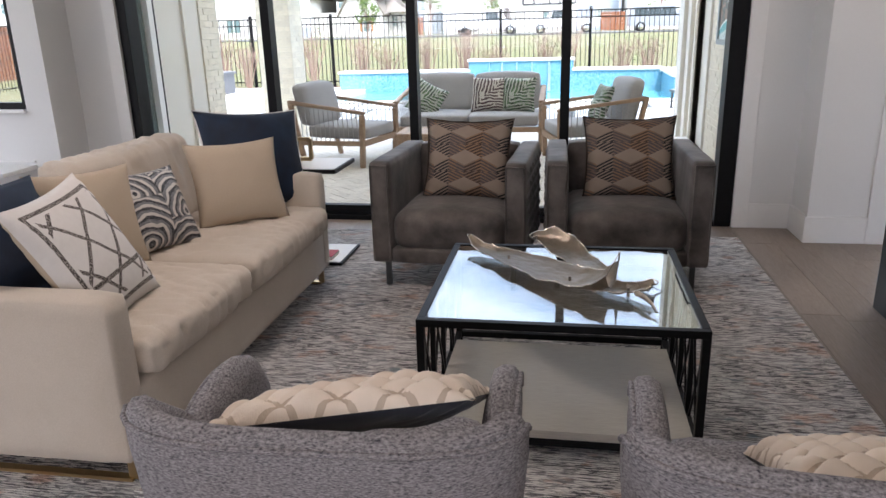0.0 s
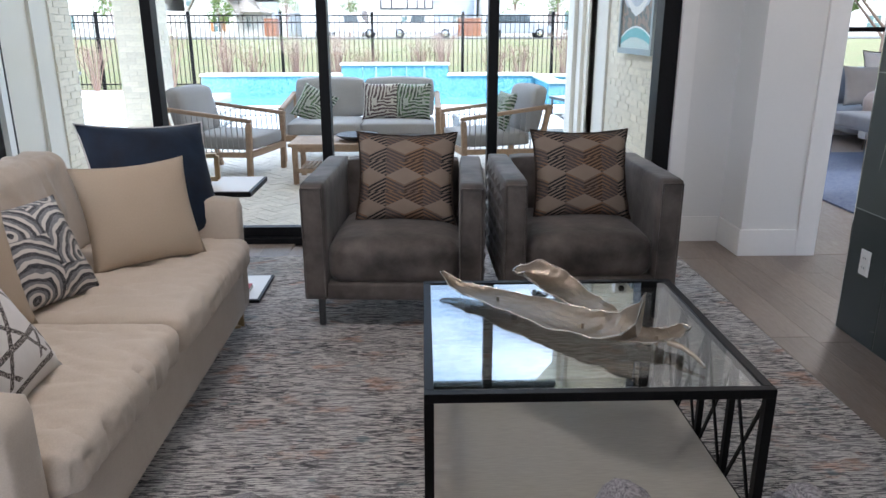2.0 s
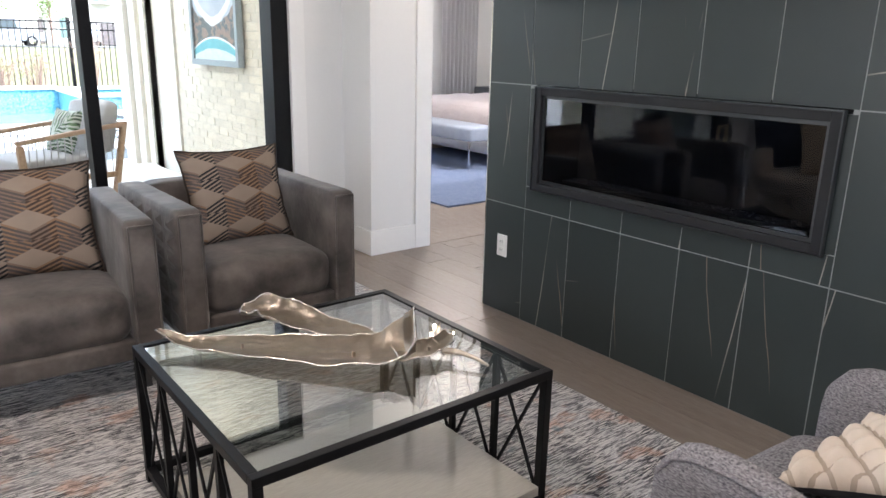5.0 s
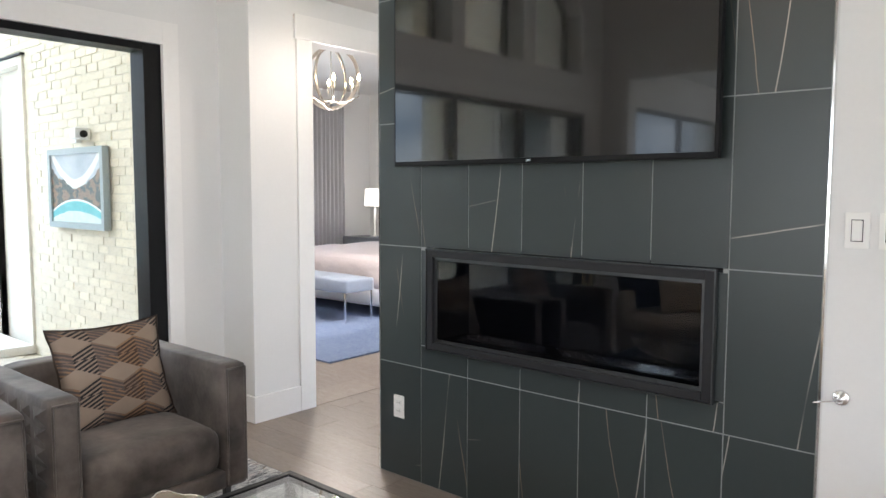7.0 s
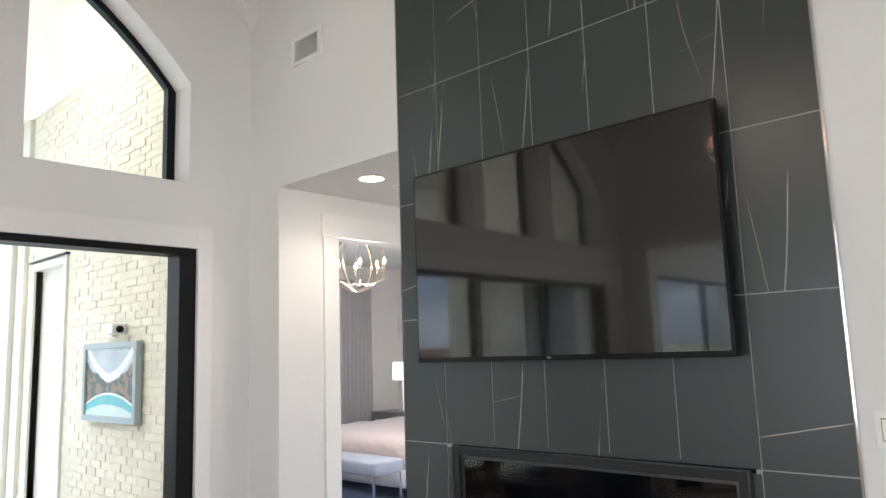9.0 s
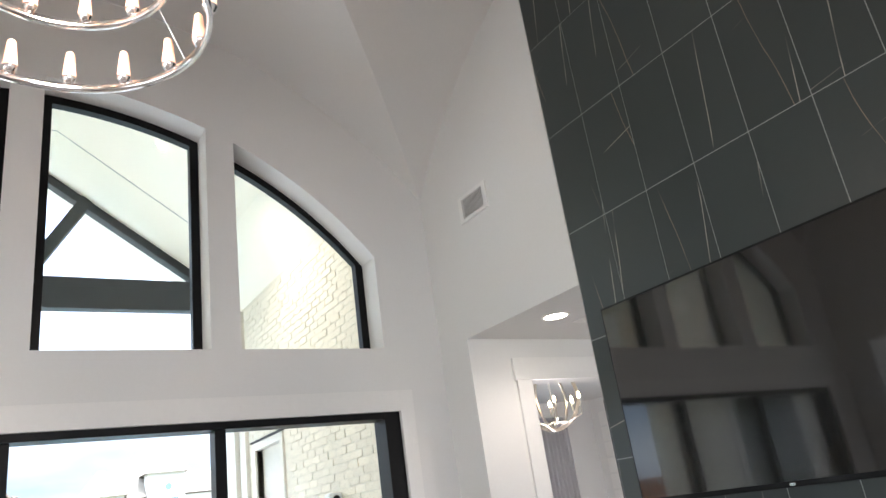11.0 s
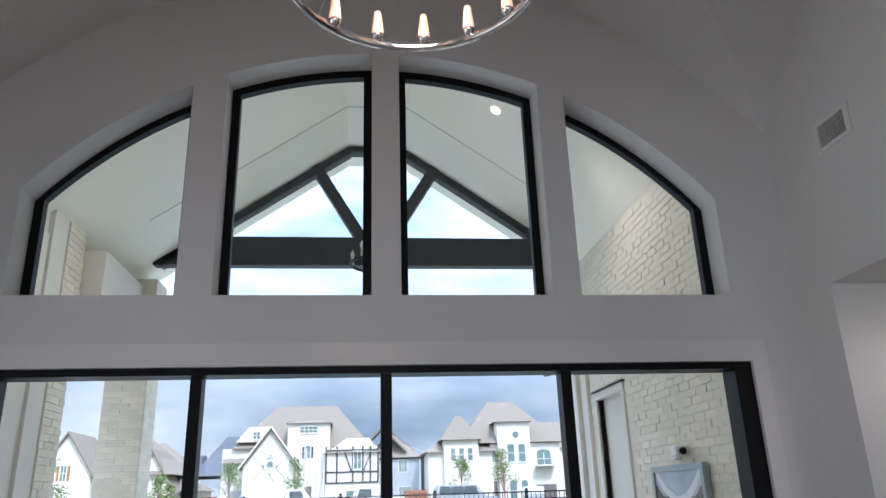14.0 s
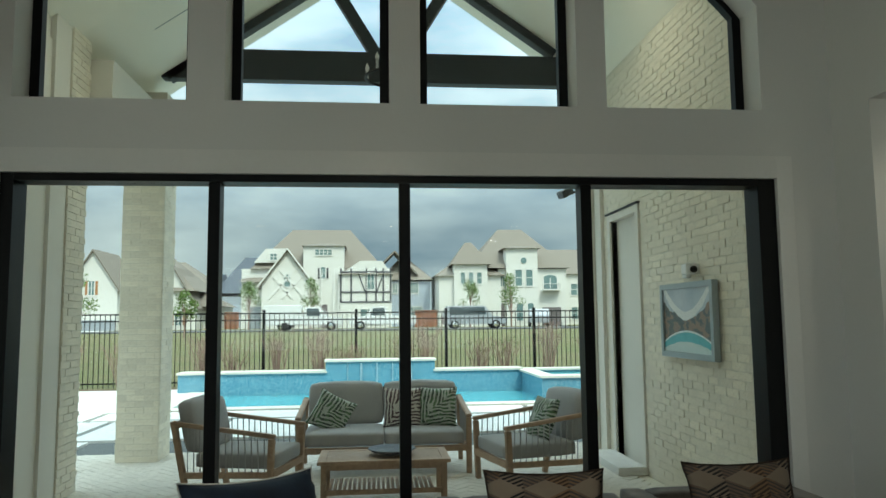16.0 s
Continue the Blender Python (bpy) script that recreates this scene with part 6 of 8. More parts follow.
pc = thing("patio_chandelier", "small black ring chandelier with candle bulbs hanging under the patio roof", "chandelier", (RX - 0.02, 7.3, 3.72))
bm = bmesh.new()
tube(bm, [(0.26 * math.cos(a), 0.26 * math.sin(a), 0) for a in (2 * math.pi * k / 32 for k in range(32))], 0.014, 8, closed=True)
part("ring", bm, M["black"], pc, smooth=True)
for k in range(5):
    a = 2 * math.pi * k / 5 + 0.3
    bm = bmesh.new()
    lathe(bm, [(0.012, 0.0), (0.012, 0.08), (0.014, 0.08), (0.02, 0.11), (0.0, 0.16)], 10, (0.26 * math.cos(a), 0.26 * math.sin(a), 0.01))
    part("candle", bm, M["plastic"], pc, smooth=True)
bm = bmesh.new()
for k in range(3):
    a = 2 * math.pi * k / 3
    tube(bm, [(0.26 * math.cos(a), 0.26 * math.sin(a), 0), (0, 0, 0.5)], 0.004, 5)
tube(bm, [(0, 0, 0.5), (0, 0, roof_z(RX) - 3.72)], 0.006, 6)
part("suspension", bm, M["black"], pc)

# security floodlight at the wall end
fl = thing("floodlight", "twin grey outdoor floodlight under the roof edge", "floodlight", (1.62, 9.5, 3.1))
for dz, dx in ((0.1, -0.10), (-0.06, -0.16)):
    bm = bmesh.new()
    beam(bm, (dx - 0.1, -0.05, dz - 0.03), (dx + 0.05, 0.02, dz + 0.05), 0.12, 0.09, bevel=0.01)
    part("lamp_head", bm, M["pewter"], fl)
bm = bmesh.new()
tube(bm, [(-0.05, 0, 0.1), (0.08, 0, 0.02), (-0.1, 0, -0.05)], 0.02, 8)
part("bracket", bm, M["pewter"], fl)

# painting on the brick wall
def paint_bay(u, v, math_, mix, tex):
    n_ = math_("MULTIPLY", math_("SUBTRACT", tex(5, 5), 0.5), 0.25)
    hills = mix(math_("GREATER_THAN", math_("ADD", tex(9, 4), 0.0), 0.5), (0.22, 0.13, 0.08), (0.04, 0.055, 0.045))
    sky = mix(tex(4, 4), (0.25, 0.33, 0.42), (0.66, 0.69, 0.70))
    du = math_("SUBTRACT", u, 0.5)
    d2 = math_("MULTIPLY", du, du)
    hill_line = math_("ADD", math_("MULTIPLY", d2, 1.2), math_("ADD", 0.52, n_))
    c = mix(math_("GREATER_THAN", v, hill_line), hills, sky)
    garland = math_("LESS_THAN", math_("ABSOLUTE", math_("SUBTRACT", v, math_("ADD", math_("MULTIPLY", d2, 1.9), math_("ADD", 0.58, math_("MULTIPLY", n_, 0.4))))), 0.07)
    c = mix(garland, c, (0.78, 0.78, 0.76))
    bay = math_("LESS_THAN", v, math_("SUBTRACT", 0.33, math_("MULTIPLY", d2, 0.7)))
    water = mix(tex(6, 3), (0.03, 0.36, 0.42), (0.15, 0.55, 0.58))
    c = mix(bay, c, water)
    foam = math_("LESS_THAN", math_("ABSOLUTE", math_("SUBTRACT", v, math_("SUBTRACT", 0.33, math_("MULTIPLY", d2, 0.7)))), 0.015)
    c = mix(foam, c, (0.8, 0.85, 0.84))
    low = math_("LESS_THAN", v, math_("SUBTRACT", 0.17, math_("ADD", math_("MULTIPLY", d2, 0.5), math_("MULTIPLY", n_, 0.3))))
    return mix(low, c, mix(tex(12), (0.75, 0.78, 0.74), (0.4, 0.6, 0.6)))


M["painting"] = uv_material("bay_painting", paint_bay, 0.35)
art = thing("painting", "framed coastal bay painting on the pale brick patio wall", "painting")
AY0, AY1, AZ0, AZ1 = 6.32, 7.36, 1.155, 1.805
M["artframe"] = material("silver_blue_frame", (0.34, 0.39, 0.41), 0.4, 0.3, grain=40, grain_mix=0.2)
part("frame", boxes((EX - 0.075, AY0, AZ0, EX - 0.02, AY0 + 0.05, AZ1), (EX - 0.075, AY1 - 0.05, AZ0, EX - 0.02, AY1, AZ1), (EX - 0.075, AY0 + 0.05, AZ0, EX - 0.02, AY1 - 0.05, AZ0 + 0.05), (EX - 0.075, AY0 + 0.05, AZ1 - 0.05, EX - 0.02, AY1 - 0.05, AZ1), bevel=0.003), M["artframe"], art)
bm = bmesh.new()
uvl = bm.loops.layers.uv.new("UVMap")
f = poly(bm, [(EX - 0.06, AY1 - 0.05, AZ0 + 0.05), (EX - 0.06, AY0 + 0.05, AZ0 + 0.05), (EX - 0.06, AY0 + 0.05, AZ1 - 0.05), (EX - 0.06, AY1 - 0.05, AZ1 - 0.05)])
for lp_, q in zip(f.loops, ((0, 0), (1, 0), (1, 1), (0, 1))):
    lp_[uvl].uv = q
part("canvas", bm, M["painting"], art, "painted canvas of a turquoise bay")
cb = thing("security_camera", "white security camera and junction box above the painting", "security camera", (EX - 0.02, 6.70, 1.895))
part("junction_box", boxes((-0.04, 0.10, -0.05, 0.0, 0.19, 0.04), bevel=0.004), M["plastic"], cb)
part("camera_body", boxes((-0.12, -0.08, -0.03, 0.0, 0.03, 0.06), bevel=0.015), M["plastic"], cb)
bm = bmesh.new()
lathe(bm, [(0.028, 0.0), (0.028, 0.02), (0.0, 0.03)], 16)
bmesh.ops.rotate(bm, verts=bm.verts[:], matrix=Matrix.Rotation(radians(90), 3, "X"))
bmesh.ops.translate(bm, verts=bm.verts[:], vec=(-0.06, -0.08, 0.01))
part("lens", bm, M["black"], cb, smooth=True)

# ---- pool ----
pool = thing("pool", "swimming pool with blue mosaic raised wall and sheet waterfall", "pool", kind="structure")
part("water", boxes((-4.55, 14.42, -0.5, 2.45, 17.3, -0.13)), M["water"], pool, "clear turquoise pool water")
part("coping", boxes((-4.95, 14.05, -0.15, 4.5, 14.42, -0.035), (-4.95, 14.42, -0.15, -4.55, 17.3, -0.035), bevel=0.01), M["coping"], pool, "pale stone coping")
for x0, x1, z in ((-5.19, -1.99, 0.335), (0.453, 2.45, 0.335), (-1.99, 0.453, 0.57)):
    part("raised_wall", boxes((x0, 17.3, -0.3, x1, 17.75, z)), M["mosaic"], pool, "blue glass mosaic wall")
    part("wall_cap", boxes((x0 - 0.03, 17.25, z, x1 + 0.03, 17.8, z + 0.05), bevel=0.008), M["coping"], pool, "pale stone wall cap")
part("spa_wall", boxes((2.45, 15.3, -0.3, 4.9, 15.5, 0.30), (2.45, 15.5, -0.3, 2.65, 17.75, 0.30), (2.65, 17.5, -0.3, 4.9, 17.75, 0.30)), M["mosaic"], pool, "blue mosaic spa wall")
part("spa_cap", boxes((2.40, 15.25, 0.30, 4.95, 15.6, 0.35), (2.40, 15.6, 0.30, 2.75, 17.8, 0.35), (2.75, 17.45, 0.30, 4.95, 17.8, 0.35), bevel=0.008), M["coping"], pool, "pale stone spa cap")
part("spa_water", boxes((2.65, 15.5, 0.0, 4.9, 17.5, 0.26)), M["water"], pool)
M["fall"] = material("falling_water", (0.42, 0.58, 0.66), 0.2, grain=14, grain_col=(0.3, 0.5, 0.58), grain_mix=0.8, stretch=(6, 1, 0.5))
for x0 in (-1.5, -1.2, -0.85, -0.5, -0.1):
    bm = bmesh.new()
    w = 0.015 + 0.03 * rnd.random()
    vs = [[bm.verts.new((x0 + w * (k / 4 - 0.5) * (1 + 0.5 * s), 17.28 - 0.10 * s - 0.005 * (k % 2), 0.55 - 0.66 * s * s)) for k in range(5)] for s in (0, 0.3, 0.6, 0.8, 1.0)]
    for a, b in zip(vs, vs[1:]):
        for k in range(4):
            bm.faces.new((a[k], a[k + 1], b[k + 1], b[k]))
    bmesh.ops.solidify(bm, geom=bm.faces[:], thickness=0.008)
    part("water_sheet", bm, M["fall"], pool, "thin sheet of falling water", smooth=True)

# ---- fences ----
def fence(x0, y0, x1, y1, post_at, z0=-0.05, top=1.72):
    d = Vector((x1 - x0, y1 - y0, 0))
    n = int(d.length / 0.115)
    f_ = thing("metal_fence", "black metal picket fence with square posts", "fence", kind="structure")
    bm0 = bmesh.new()
    add_box(bm0, -0.008, -0.008, z0 + 0.02, 0.008, 0.008, top - 0.02)
    me = bpy.data.meshes.new("picket")
    bm0.to_mesh(me)
    bm0.free()
    me.materials.append(M["black"])
    for k in range(n + 1):
        o = new("picket", me)
        o.parent = f_
        o.location = Vector((x0, y0, 0)) + d * k / n
    bm = bmesh.new()
    for z in (top - 0.04, top - 0.2, z0 + 0.12):
        bm1 = bmesh.new()
        beam(bm1, (x0, y0, z), (x1, y1, z), 0.025, 0.03)
        part("rail", bm1, M["black"], f_)
    bm.free()
    for s in post_at:
        p = Vector((x0, y0, 0)) + d.normalized() * s
        part("post", boxes((p.x - 0.035, p.y - 0.035, z0 - 0.08, p.x + 0.035, p.y + 0.035, top + 0.05), bevel=0.004), M["black"], f_)


fence(-14.6, 18.6, 7.2, 18.6, [8.85 + 2.2 * k for k in range(-4, 6)])
fence(-14.6, 6.0, -14.6, 18.6, [1 + 2.4 * k for k in range(5)])

fp = thing("fire_pit", "grey square concrete fire pit box beside the pool", "fire pit", (-8.35, 16.4, PZ - 0.04))
M["greyconc"] = material("grey_concrete", (0.14, 0.145, 0.155), 0.85, grain=14, grain_mix=0.3)
part("body", boxes((-0.6, -0.5, 0, 0.6, 0.5, 0.5), bevel=0.015), M["greyconc"], fp)
part("rim", boxes((-0.64, -0.54, 0.5, 0.64, -0.34, 0.56), (-0.64, 0.34, 0.5, 0.64, 0.54, 0.56), (-0.64, -0.34, 0.5, -0.44, 0.34, 0.56), (0.44, -0.34, 0.5, 0.64, 0.34, 0.56), bevel=0.01), M["greyconc"], fp)
part("fire_media", boxes((-0.44, -0.34, 0.5, 0.44, 0.34, 0.515)), M["gravel"], fp)
part("valve_plate", boxes((0.15, -0.504, 0.32, 0.27, -0.5, 0.42)), M["pewter"], fp)
structure("paving_far", boxes((-11, 14.0, -0.12, -4.95, 18.2, PZ), (-4.95, 17.8, -0.12, 5, 18.2, -0.07)), M["concrete"], "pale concrete deck round the pool", category="paving")

# ---- outdoor furniture ----
def slat_chair(label, x, y, rz, seats=1, W=0.78, group="", back_cushion=True):
    """Teak frame seating with rope sides, facing -y."""
    c = thing("patio_sofa" if seats > 1 else "patio_chair", label, "outdoor sofa" if seats > 1 else "outdoor armchair", (x, y, PZ), rz, group)
    D, AH = 0.80, 0.58
    for s in (-1, 1):
        bm = bmesh.new()
        beam(bm, (s * W / 2, 0.02, 0), (s * W / 2, 0.0, AH - 0.02), 0.055, 0.05, up=(0, 1, 0), bevel=0.006)
        part("front_leg", bm, M["teak"], c)
        bm = bmesh.new()
        beam(bm, (s * (W / 2), D - 0.05, 0), (s * (W / 2), D + 0.10, 0.70), 0.05, 0.05, up=(0, 1, 0), bevel=0.006)
        part("back_leg", bm, M["teak"], c)
        bm = bmesh.new()
        beam(bm, (s * W / 2, -0.03, AH), (s * W / 2, D + 0.10, AH + 0.10), 0.06, 0.035, bevel=0.008)
        part("armrest", bm, M["teak"], c)
        bm = bmesh.new()
        beam(bm, (s * W / 2, 0.0, 0.26), (s * W / 2, D, 0.24), 0.04, 0.05, bevel=0.005)
        part("side_rail", bm, M["teak"], c)
        bm = bmesh.new()
        for k in range(13):
            yy = 0.06 + (D - 0.10) * k / 12
            tube(bm, [(s * W / 2, yy, 0.27), (s * W / 2, yy + 0.01, AH + 0.10 * yy / D)], 0.0055, 5)
        part("rope_side", bm, M["outcush"], c, "grey rope strands")
    bm = bmesh.new()
    beam(bm, (-W / 2, 0.0, 0.26), (W / 2, 0.0, 0.26), 0.04, 0.06, bevel=0.005)
    part("front_rail", bm, M["teak"], c)
    bm = bmesh.new()
    beam(bm, (-W / 2, D + 0.10, 0.66), (W / 2, D + 0.10, 0.66), 0.04, 0.06, bevel=0.005)
    part("back_rail", bm, M["teak"], c)
    cw = (W - 0.08) / seats
    for k in range(seats):
        xa = -W / 2 + 0.04 + cw * k
        part("seat_cushion", rounded_slab(xa + 0.004, -0.01, 0.29, xa + cw - 0.004, D - 0.08, 0.43, 0.035, puff=0.012, cuts=7, wrinkle=0.002), M["outcush"], c, smooth=True)
        bm = rounded_slab(xa + 0.006, D - 0.14, 0.42, xa + cw - 0.006, D + 0.02, 0.86, 0.05, puff=0.02, cuts=7, wrinkle=0.004, seed=k)
        for v in bm.verts:
            v.co.y += (v.co.z - 0.42) * 0.22
        part("back_cushion", bm, M["outcush"], c, smooth=True)
    return c


slat_chair("two-seat teak patio sofa with grey cushions facing the house", -0.82, 8.30, 0, 2, 1.72)
slat_chair("teak patio armchair with grey cushions and rope sides", -1.70, 7.60, 76, 1, 0.76, "patio armchairs")
slat_chair("teak rope-sided patio armchair holding a green frond pillow", 0.17, 7.70, -76, 1, 0.76, "patio armchairs")
pillow("green and cream frond pillow on the patio sofa", M["pfern"], M["pfern"], (-1.46, 8.62, 0.36), 8, 24, 0.42, 0.42, 0.13, roll=28, seed=21)
pillow("dark and cream frond pillow on the patio sofa", M["pzebra"], M["pzebra"], (-0.62, 8.68, 0.37), -4, 18, 0.43, 0.43, 0.13, seed=22)
pillow("green frond pillow on the patio sofa", M["pfern"], M["pfern"], (-0.26, 8.64, 0.37), -10, 18, 0.43, 0.43, 0.13, seed=23)
pillow("green frond pillow on the patio armchair", M["pfern"], M["pfern"], (0.62, 7.74, 0.38), -72, 20, 0.42, 0.40, 0.13, seed=24)

ct = thing("patio_coffee_table", "low slatted teak coffee table on the patio", "outdoor coffee table")
tx0, tx1, ty0, ty1, tz = -1.40, -0.28, 7.05, 7.62, 0.34
part("top_frame", boxes((tx0, ty0, tz - 0.03, tx1, ty0 + 0.07, tz), (tx0, ty1 - 0.07, tz - 0.03, tx1, ty1, tz), (tx0, ty0 + 0.07, tz - 0.03, tx0 + 0.07, ty1 - 0.07, tz), (tx1 - 0.07, ty0 + 0.07, tz - 0.03, tx1, ty1 - 0.07, tz), bevel=0.003), M["teak"], ct)
part("top_panel", boxes((tx0 + 0.072, ty0 + 0.072, tz - 0.026, tx1 - 0.072, ty1 - 0.072, tz - 0.003)), M["teak"], ct)
for x in (tx0 + 0.03, tx1 - 0.08):
    for y in (ty0 + 0.03, ty1 - 0.08):
        part("leg", boxes((x, y, PZ, x + 0.05, y + 0.05, tz - 0.03), bevel=0.003), M["teak"], ct)
part("apron", boxes((tx0 + 0.08, ty0 + 0.04, tz - 0.08, tx1 - 0.08, ty0 + 0.06, tz - 0.031)), M["teak"], ct)
for k in range(22):
    x = tx0 + 0.09 + k * 0.041
    part("shelf_slat", boxes((x, ty0 + 0.05, 0.08, x + 0.026, ty1 - 0.05, 0.095)), M["teak"], ct)
part("shelf_rail", boxes((tx0 + 0.06, ty0 + 0.03, 0.06, tx1 - 0.06, ty0 + 0.049, 0.1)), M["teak"], ct)
dsh = thing("dish", "wide shallow dark stone dish on the patio table", "dish", (-0.77, 7.33, tz))
bm = bmesh.new()
lathe(bm, [(0.09, 0.0), (0.16, 0.02), (0.21, 0.05), (0.205, 0.055), (0.14, 0.028), (0.0, 0.012)], 32)
part("bowl", bm, material("dark_stone", (0.06, 0.065, 0.07), 0.5, grain=40, grain_mix=0.4), dsh, smooth=True)

# sun loungers by the pool
for k, (x, y) in enumerate(((2.6, 12.2), (3.5, 12.4))):
    c = thing("sun_lounger", "grey sling sun lounger with raised back on the concrete pads", "sun lounger", (x, y, PZ), 195, "sun loungers")
    bm = bmesh.new()
    for s in (-0.3, 0.3):
        beam(bm, (s, -0.9, 0.28), (s, 0.9, 0.28), 0.03, 0.04)
        for yy in (-0.8, 0.8):
            beam(bm, (s, yy, 0.0), (s, yy, 0.28), 0.03, 0.03, up=(0, 1, 0))
    part("frame", bm, M["pewter"], c)
    part("seat_sling", boxes((-0.28, -0.9, 0.29, 0.28, 0.2, 0.305)), M["outcush"], c)
    bm = bmesh.new()
    beam(bm, (0, 0.2, 0.30), (0, 0.75, 0.75), 0.56, 0.02)
    part("back_sling", bm, M["outcush"], c)


# ---- planting ----
M["twig"] = material("bare_twig", (0.30, 0.20, 0.16), 0.9, grain=50, grain_mix=0.3)
M["leaf"] = material("spring_leaf", (0.10, 0.17, 0.035), 0.7, grain=4, grain_col=(0.17, 0.24, 0.06), grain_mix=0.6)
M["conifer"] = material("conifer_leaf", (0.035, 0.085, 0.02), 0.8, grain=6, grain_col=(0.08, 0.15, 0.04), grain_mix=0.6)
M["redleaf"] = material("reddish_mulch", (0.16, 0.06, 0.04), 0.9, grain=10, grain_col=(0.1, 0.07, 0.05), grain_mix=0.6)


def shrub(x, y, h, seed, leaves=60):
    r = random.Random(seed)
    c = thing("shrub", "thin bare-twigged shrub by the fence", "shrub", (x, y, -0.1), group="shrubs along the fence")
    bm = bmesh.new()
    tips = []
    for k in range(30):
        a, sp = r.uniform(0, 6.28), r.uniform(0.05, 0.5)
        p = Vector((0.03 * math.cos(a), 0.03 * math.sin(a), 0))
        q = Vector((sp * 0.5 * math.cos(a), sp * 0.5 * math.sin(a), h * r.uniform(0.4, 0.6)))
        e = Vector((sp * math.cos(a), sp * math.sin(a), h * r.uniform(0.75, 1.0)))
        tube(bm, [p, q, e], 0.006, 4, rs=[0.009, 0.006, 0.003])
        for _ in range(5):
            s0 = q.lerp(e, r.random())
            t0 = s0 + Vector((r.uniform(-0.16, 0.16), r.uniform(-0.16, 0.16), r.uniform(0.05, 0.22)))
            tube(bm, [s0, t0], 0.003, 3)
            tips.append(t0)
    part("twigs", bm, M["twig"], c)
    bm = bmesh.new()
    for _ in range(leaves):
        t = r.choice(tips) + Vector((r.uniform(-0.06, 0.06), r.uniform(-0.06, 0.06), r.uniform(-0.08, 0.05)))
        u, v = Vector((r.uniform(-1, 1), r.uniform(-1, 1), r.uniform(-1, 1))).normalized() * 0.02, Vector((r.uniform(-1, 1), r.uniform(-1, 1), r.uniform(-1, 1))).normalized() * 0.015
        poly(bm, [t - u, t - v, t + u, t + v])
    part("leaves", bm, M["leaf"] if seed % 3 else M["twig"], c, kind="stuff")


for k in range(17):
    shrub(-9.6 + k * 0.92 + 0.2 * math.sin(k * 2.7), 18.12 + 0.06 * math.cos(k), 1.3 + 0.25 * math.sin(k * 1.9), 40 + k, 170)
structure("planting_bed", boxes((-12, 17.9, -0.12, 6.0, 18.55, -0.06)), M["redleaf"], "narrow mulched planting bed along the fence", category="planting bed")


def leafy(bm, centre, rad, n, r, size, flat=1.0):
    for _ in range(n):
        d = Vector((r.gauss(0, 1), r.gauss(0, 1), r.gauss(0, 1))).normalized() * rad * r.random() ** 0.4
        d.z *= flat
        t = centre + d
        u = Vector((r.uniform(-1, 1), r.uniform(-1, 1), r.uniform(-1, 1))).normalized()
        v = u.cross(Vector((r.uniform(-1, 1), r.uniform(-1, 1), r.uniform(-1, 1)))).normalized()
        poly(bm, [t - u * size, t - v * size * 0.6, t + u * size, t + v * size * 0.6])


def tree(x, y, z, h, spread, seed, n=900, size=0.09, label="young tree with thin spring leaves on the far lawn"):
    r = random.Random(seed)
    c = thing("tree", label, "tree", (x, y, z), group="young trees")
    bm = bmesh.new()
    tube(bm, [(0, 0, 0), (0.05, 0, h * 0.4), (0, 0.03, h * 0.9)], 0.1, 7, rs=[h * 0.018, h * 0.012, h * 0.004])
    ends = []
    for k in range(14):
        a, s = r.uniform(0, 6.28), r.uniform(0.3, 0.85)
        e = Vector((spread * math.cos(a) * r.uniform(0.4, 1) * (1.1 - s), spread * math.sin(a) * r.uniform(0.4, 1) * (1.1 - s), h * min(1, s + 0.2)))
        tube(bm, [(0, 0, h * s * 0.8), e], 0.02, 5, rs=[h * 0.008, h * 0.003])
        ends.append(e)
    part("trunk", bm, M["twig"], c)
    bm = bmesh.new()
    for e in ends + [Vector((0, 0, h * 0.95))]:
        leafy(bm, e, spread * 0.38, n // 15, r, size)
    part("crown", bm, M["leaf"], c, kind="stuff")


r_ = random.Random(12)
for x, y, h in ((-10.6, 17.2, 2.9), (-13.4, 19.6, 2.6)):
    c = thing("cypress", "tall narrow green conifer beside the fence", "tree", (x, y, -0.1))
    bm = bmesh.new()
    tube(bm, [(0, 0, 0), (0, 0, h * 0.9)], 0.04, 6, rs=[0.06, 0.01])
    part("trunk", bm, M["twig"], c)
    bm = bmesh.new()
    for k in range(2600):
        z = h * r_.random() ** 0.9
        rad = 0.42 * (1 - z / h) ** 0.7 * (0.75 + 0.3 * r_.random())
        a = r_.uniform(0, 6.28)
        t = Vector((rad * math.cos(a), rad * math.sin(a), z))
        v = Vector((math.cos(a) * 0.3, math.sin(a) * 0.3, 1)).normalized() * 0.07
        u = Vector((-math.sin(a), math.cos(a), 0)) * 0.025
        poly(bm, [t - u, t - v * 0.3, t + u, t + v])
    part("crown", bm, M["conifer"], c, kind="stuff")


# warm recessed lamps in the patio ceiling
for lx in (-2.4, 0.9):
    pl = bpy.data.lights.new("patio_lamp", "SPOT")
    pl.energy, pl.color, pl.shadow_soft_size, pl.spot_size, pl.spot_blend = 60, (1.0, 0.93, 0.82), 0.08, radians(150), 0.9
    plo = new("patio_lamp", pl)
    plo.location = (lx, 7.2, roof_z(lx) - 0.25)

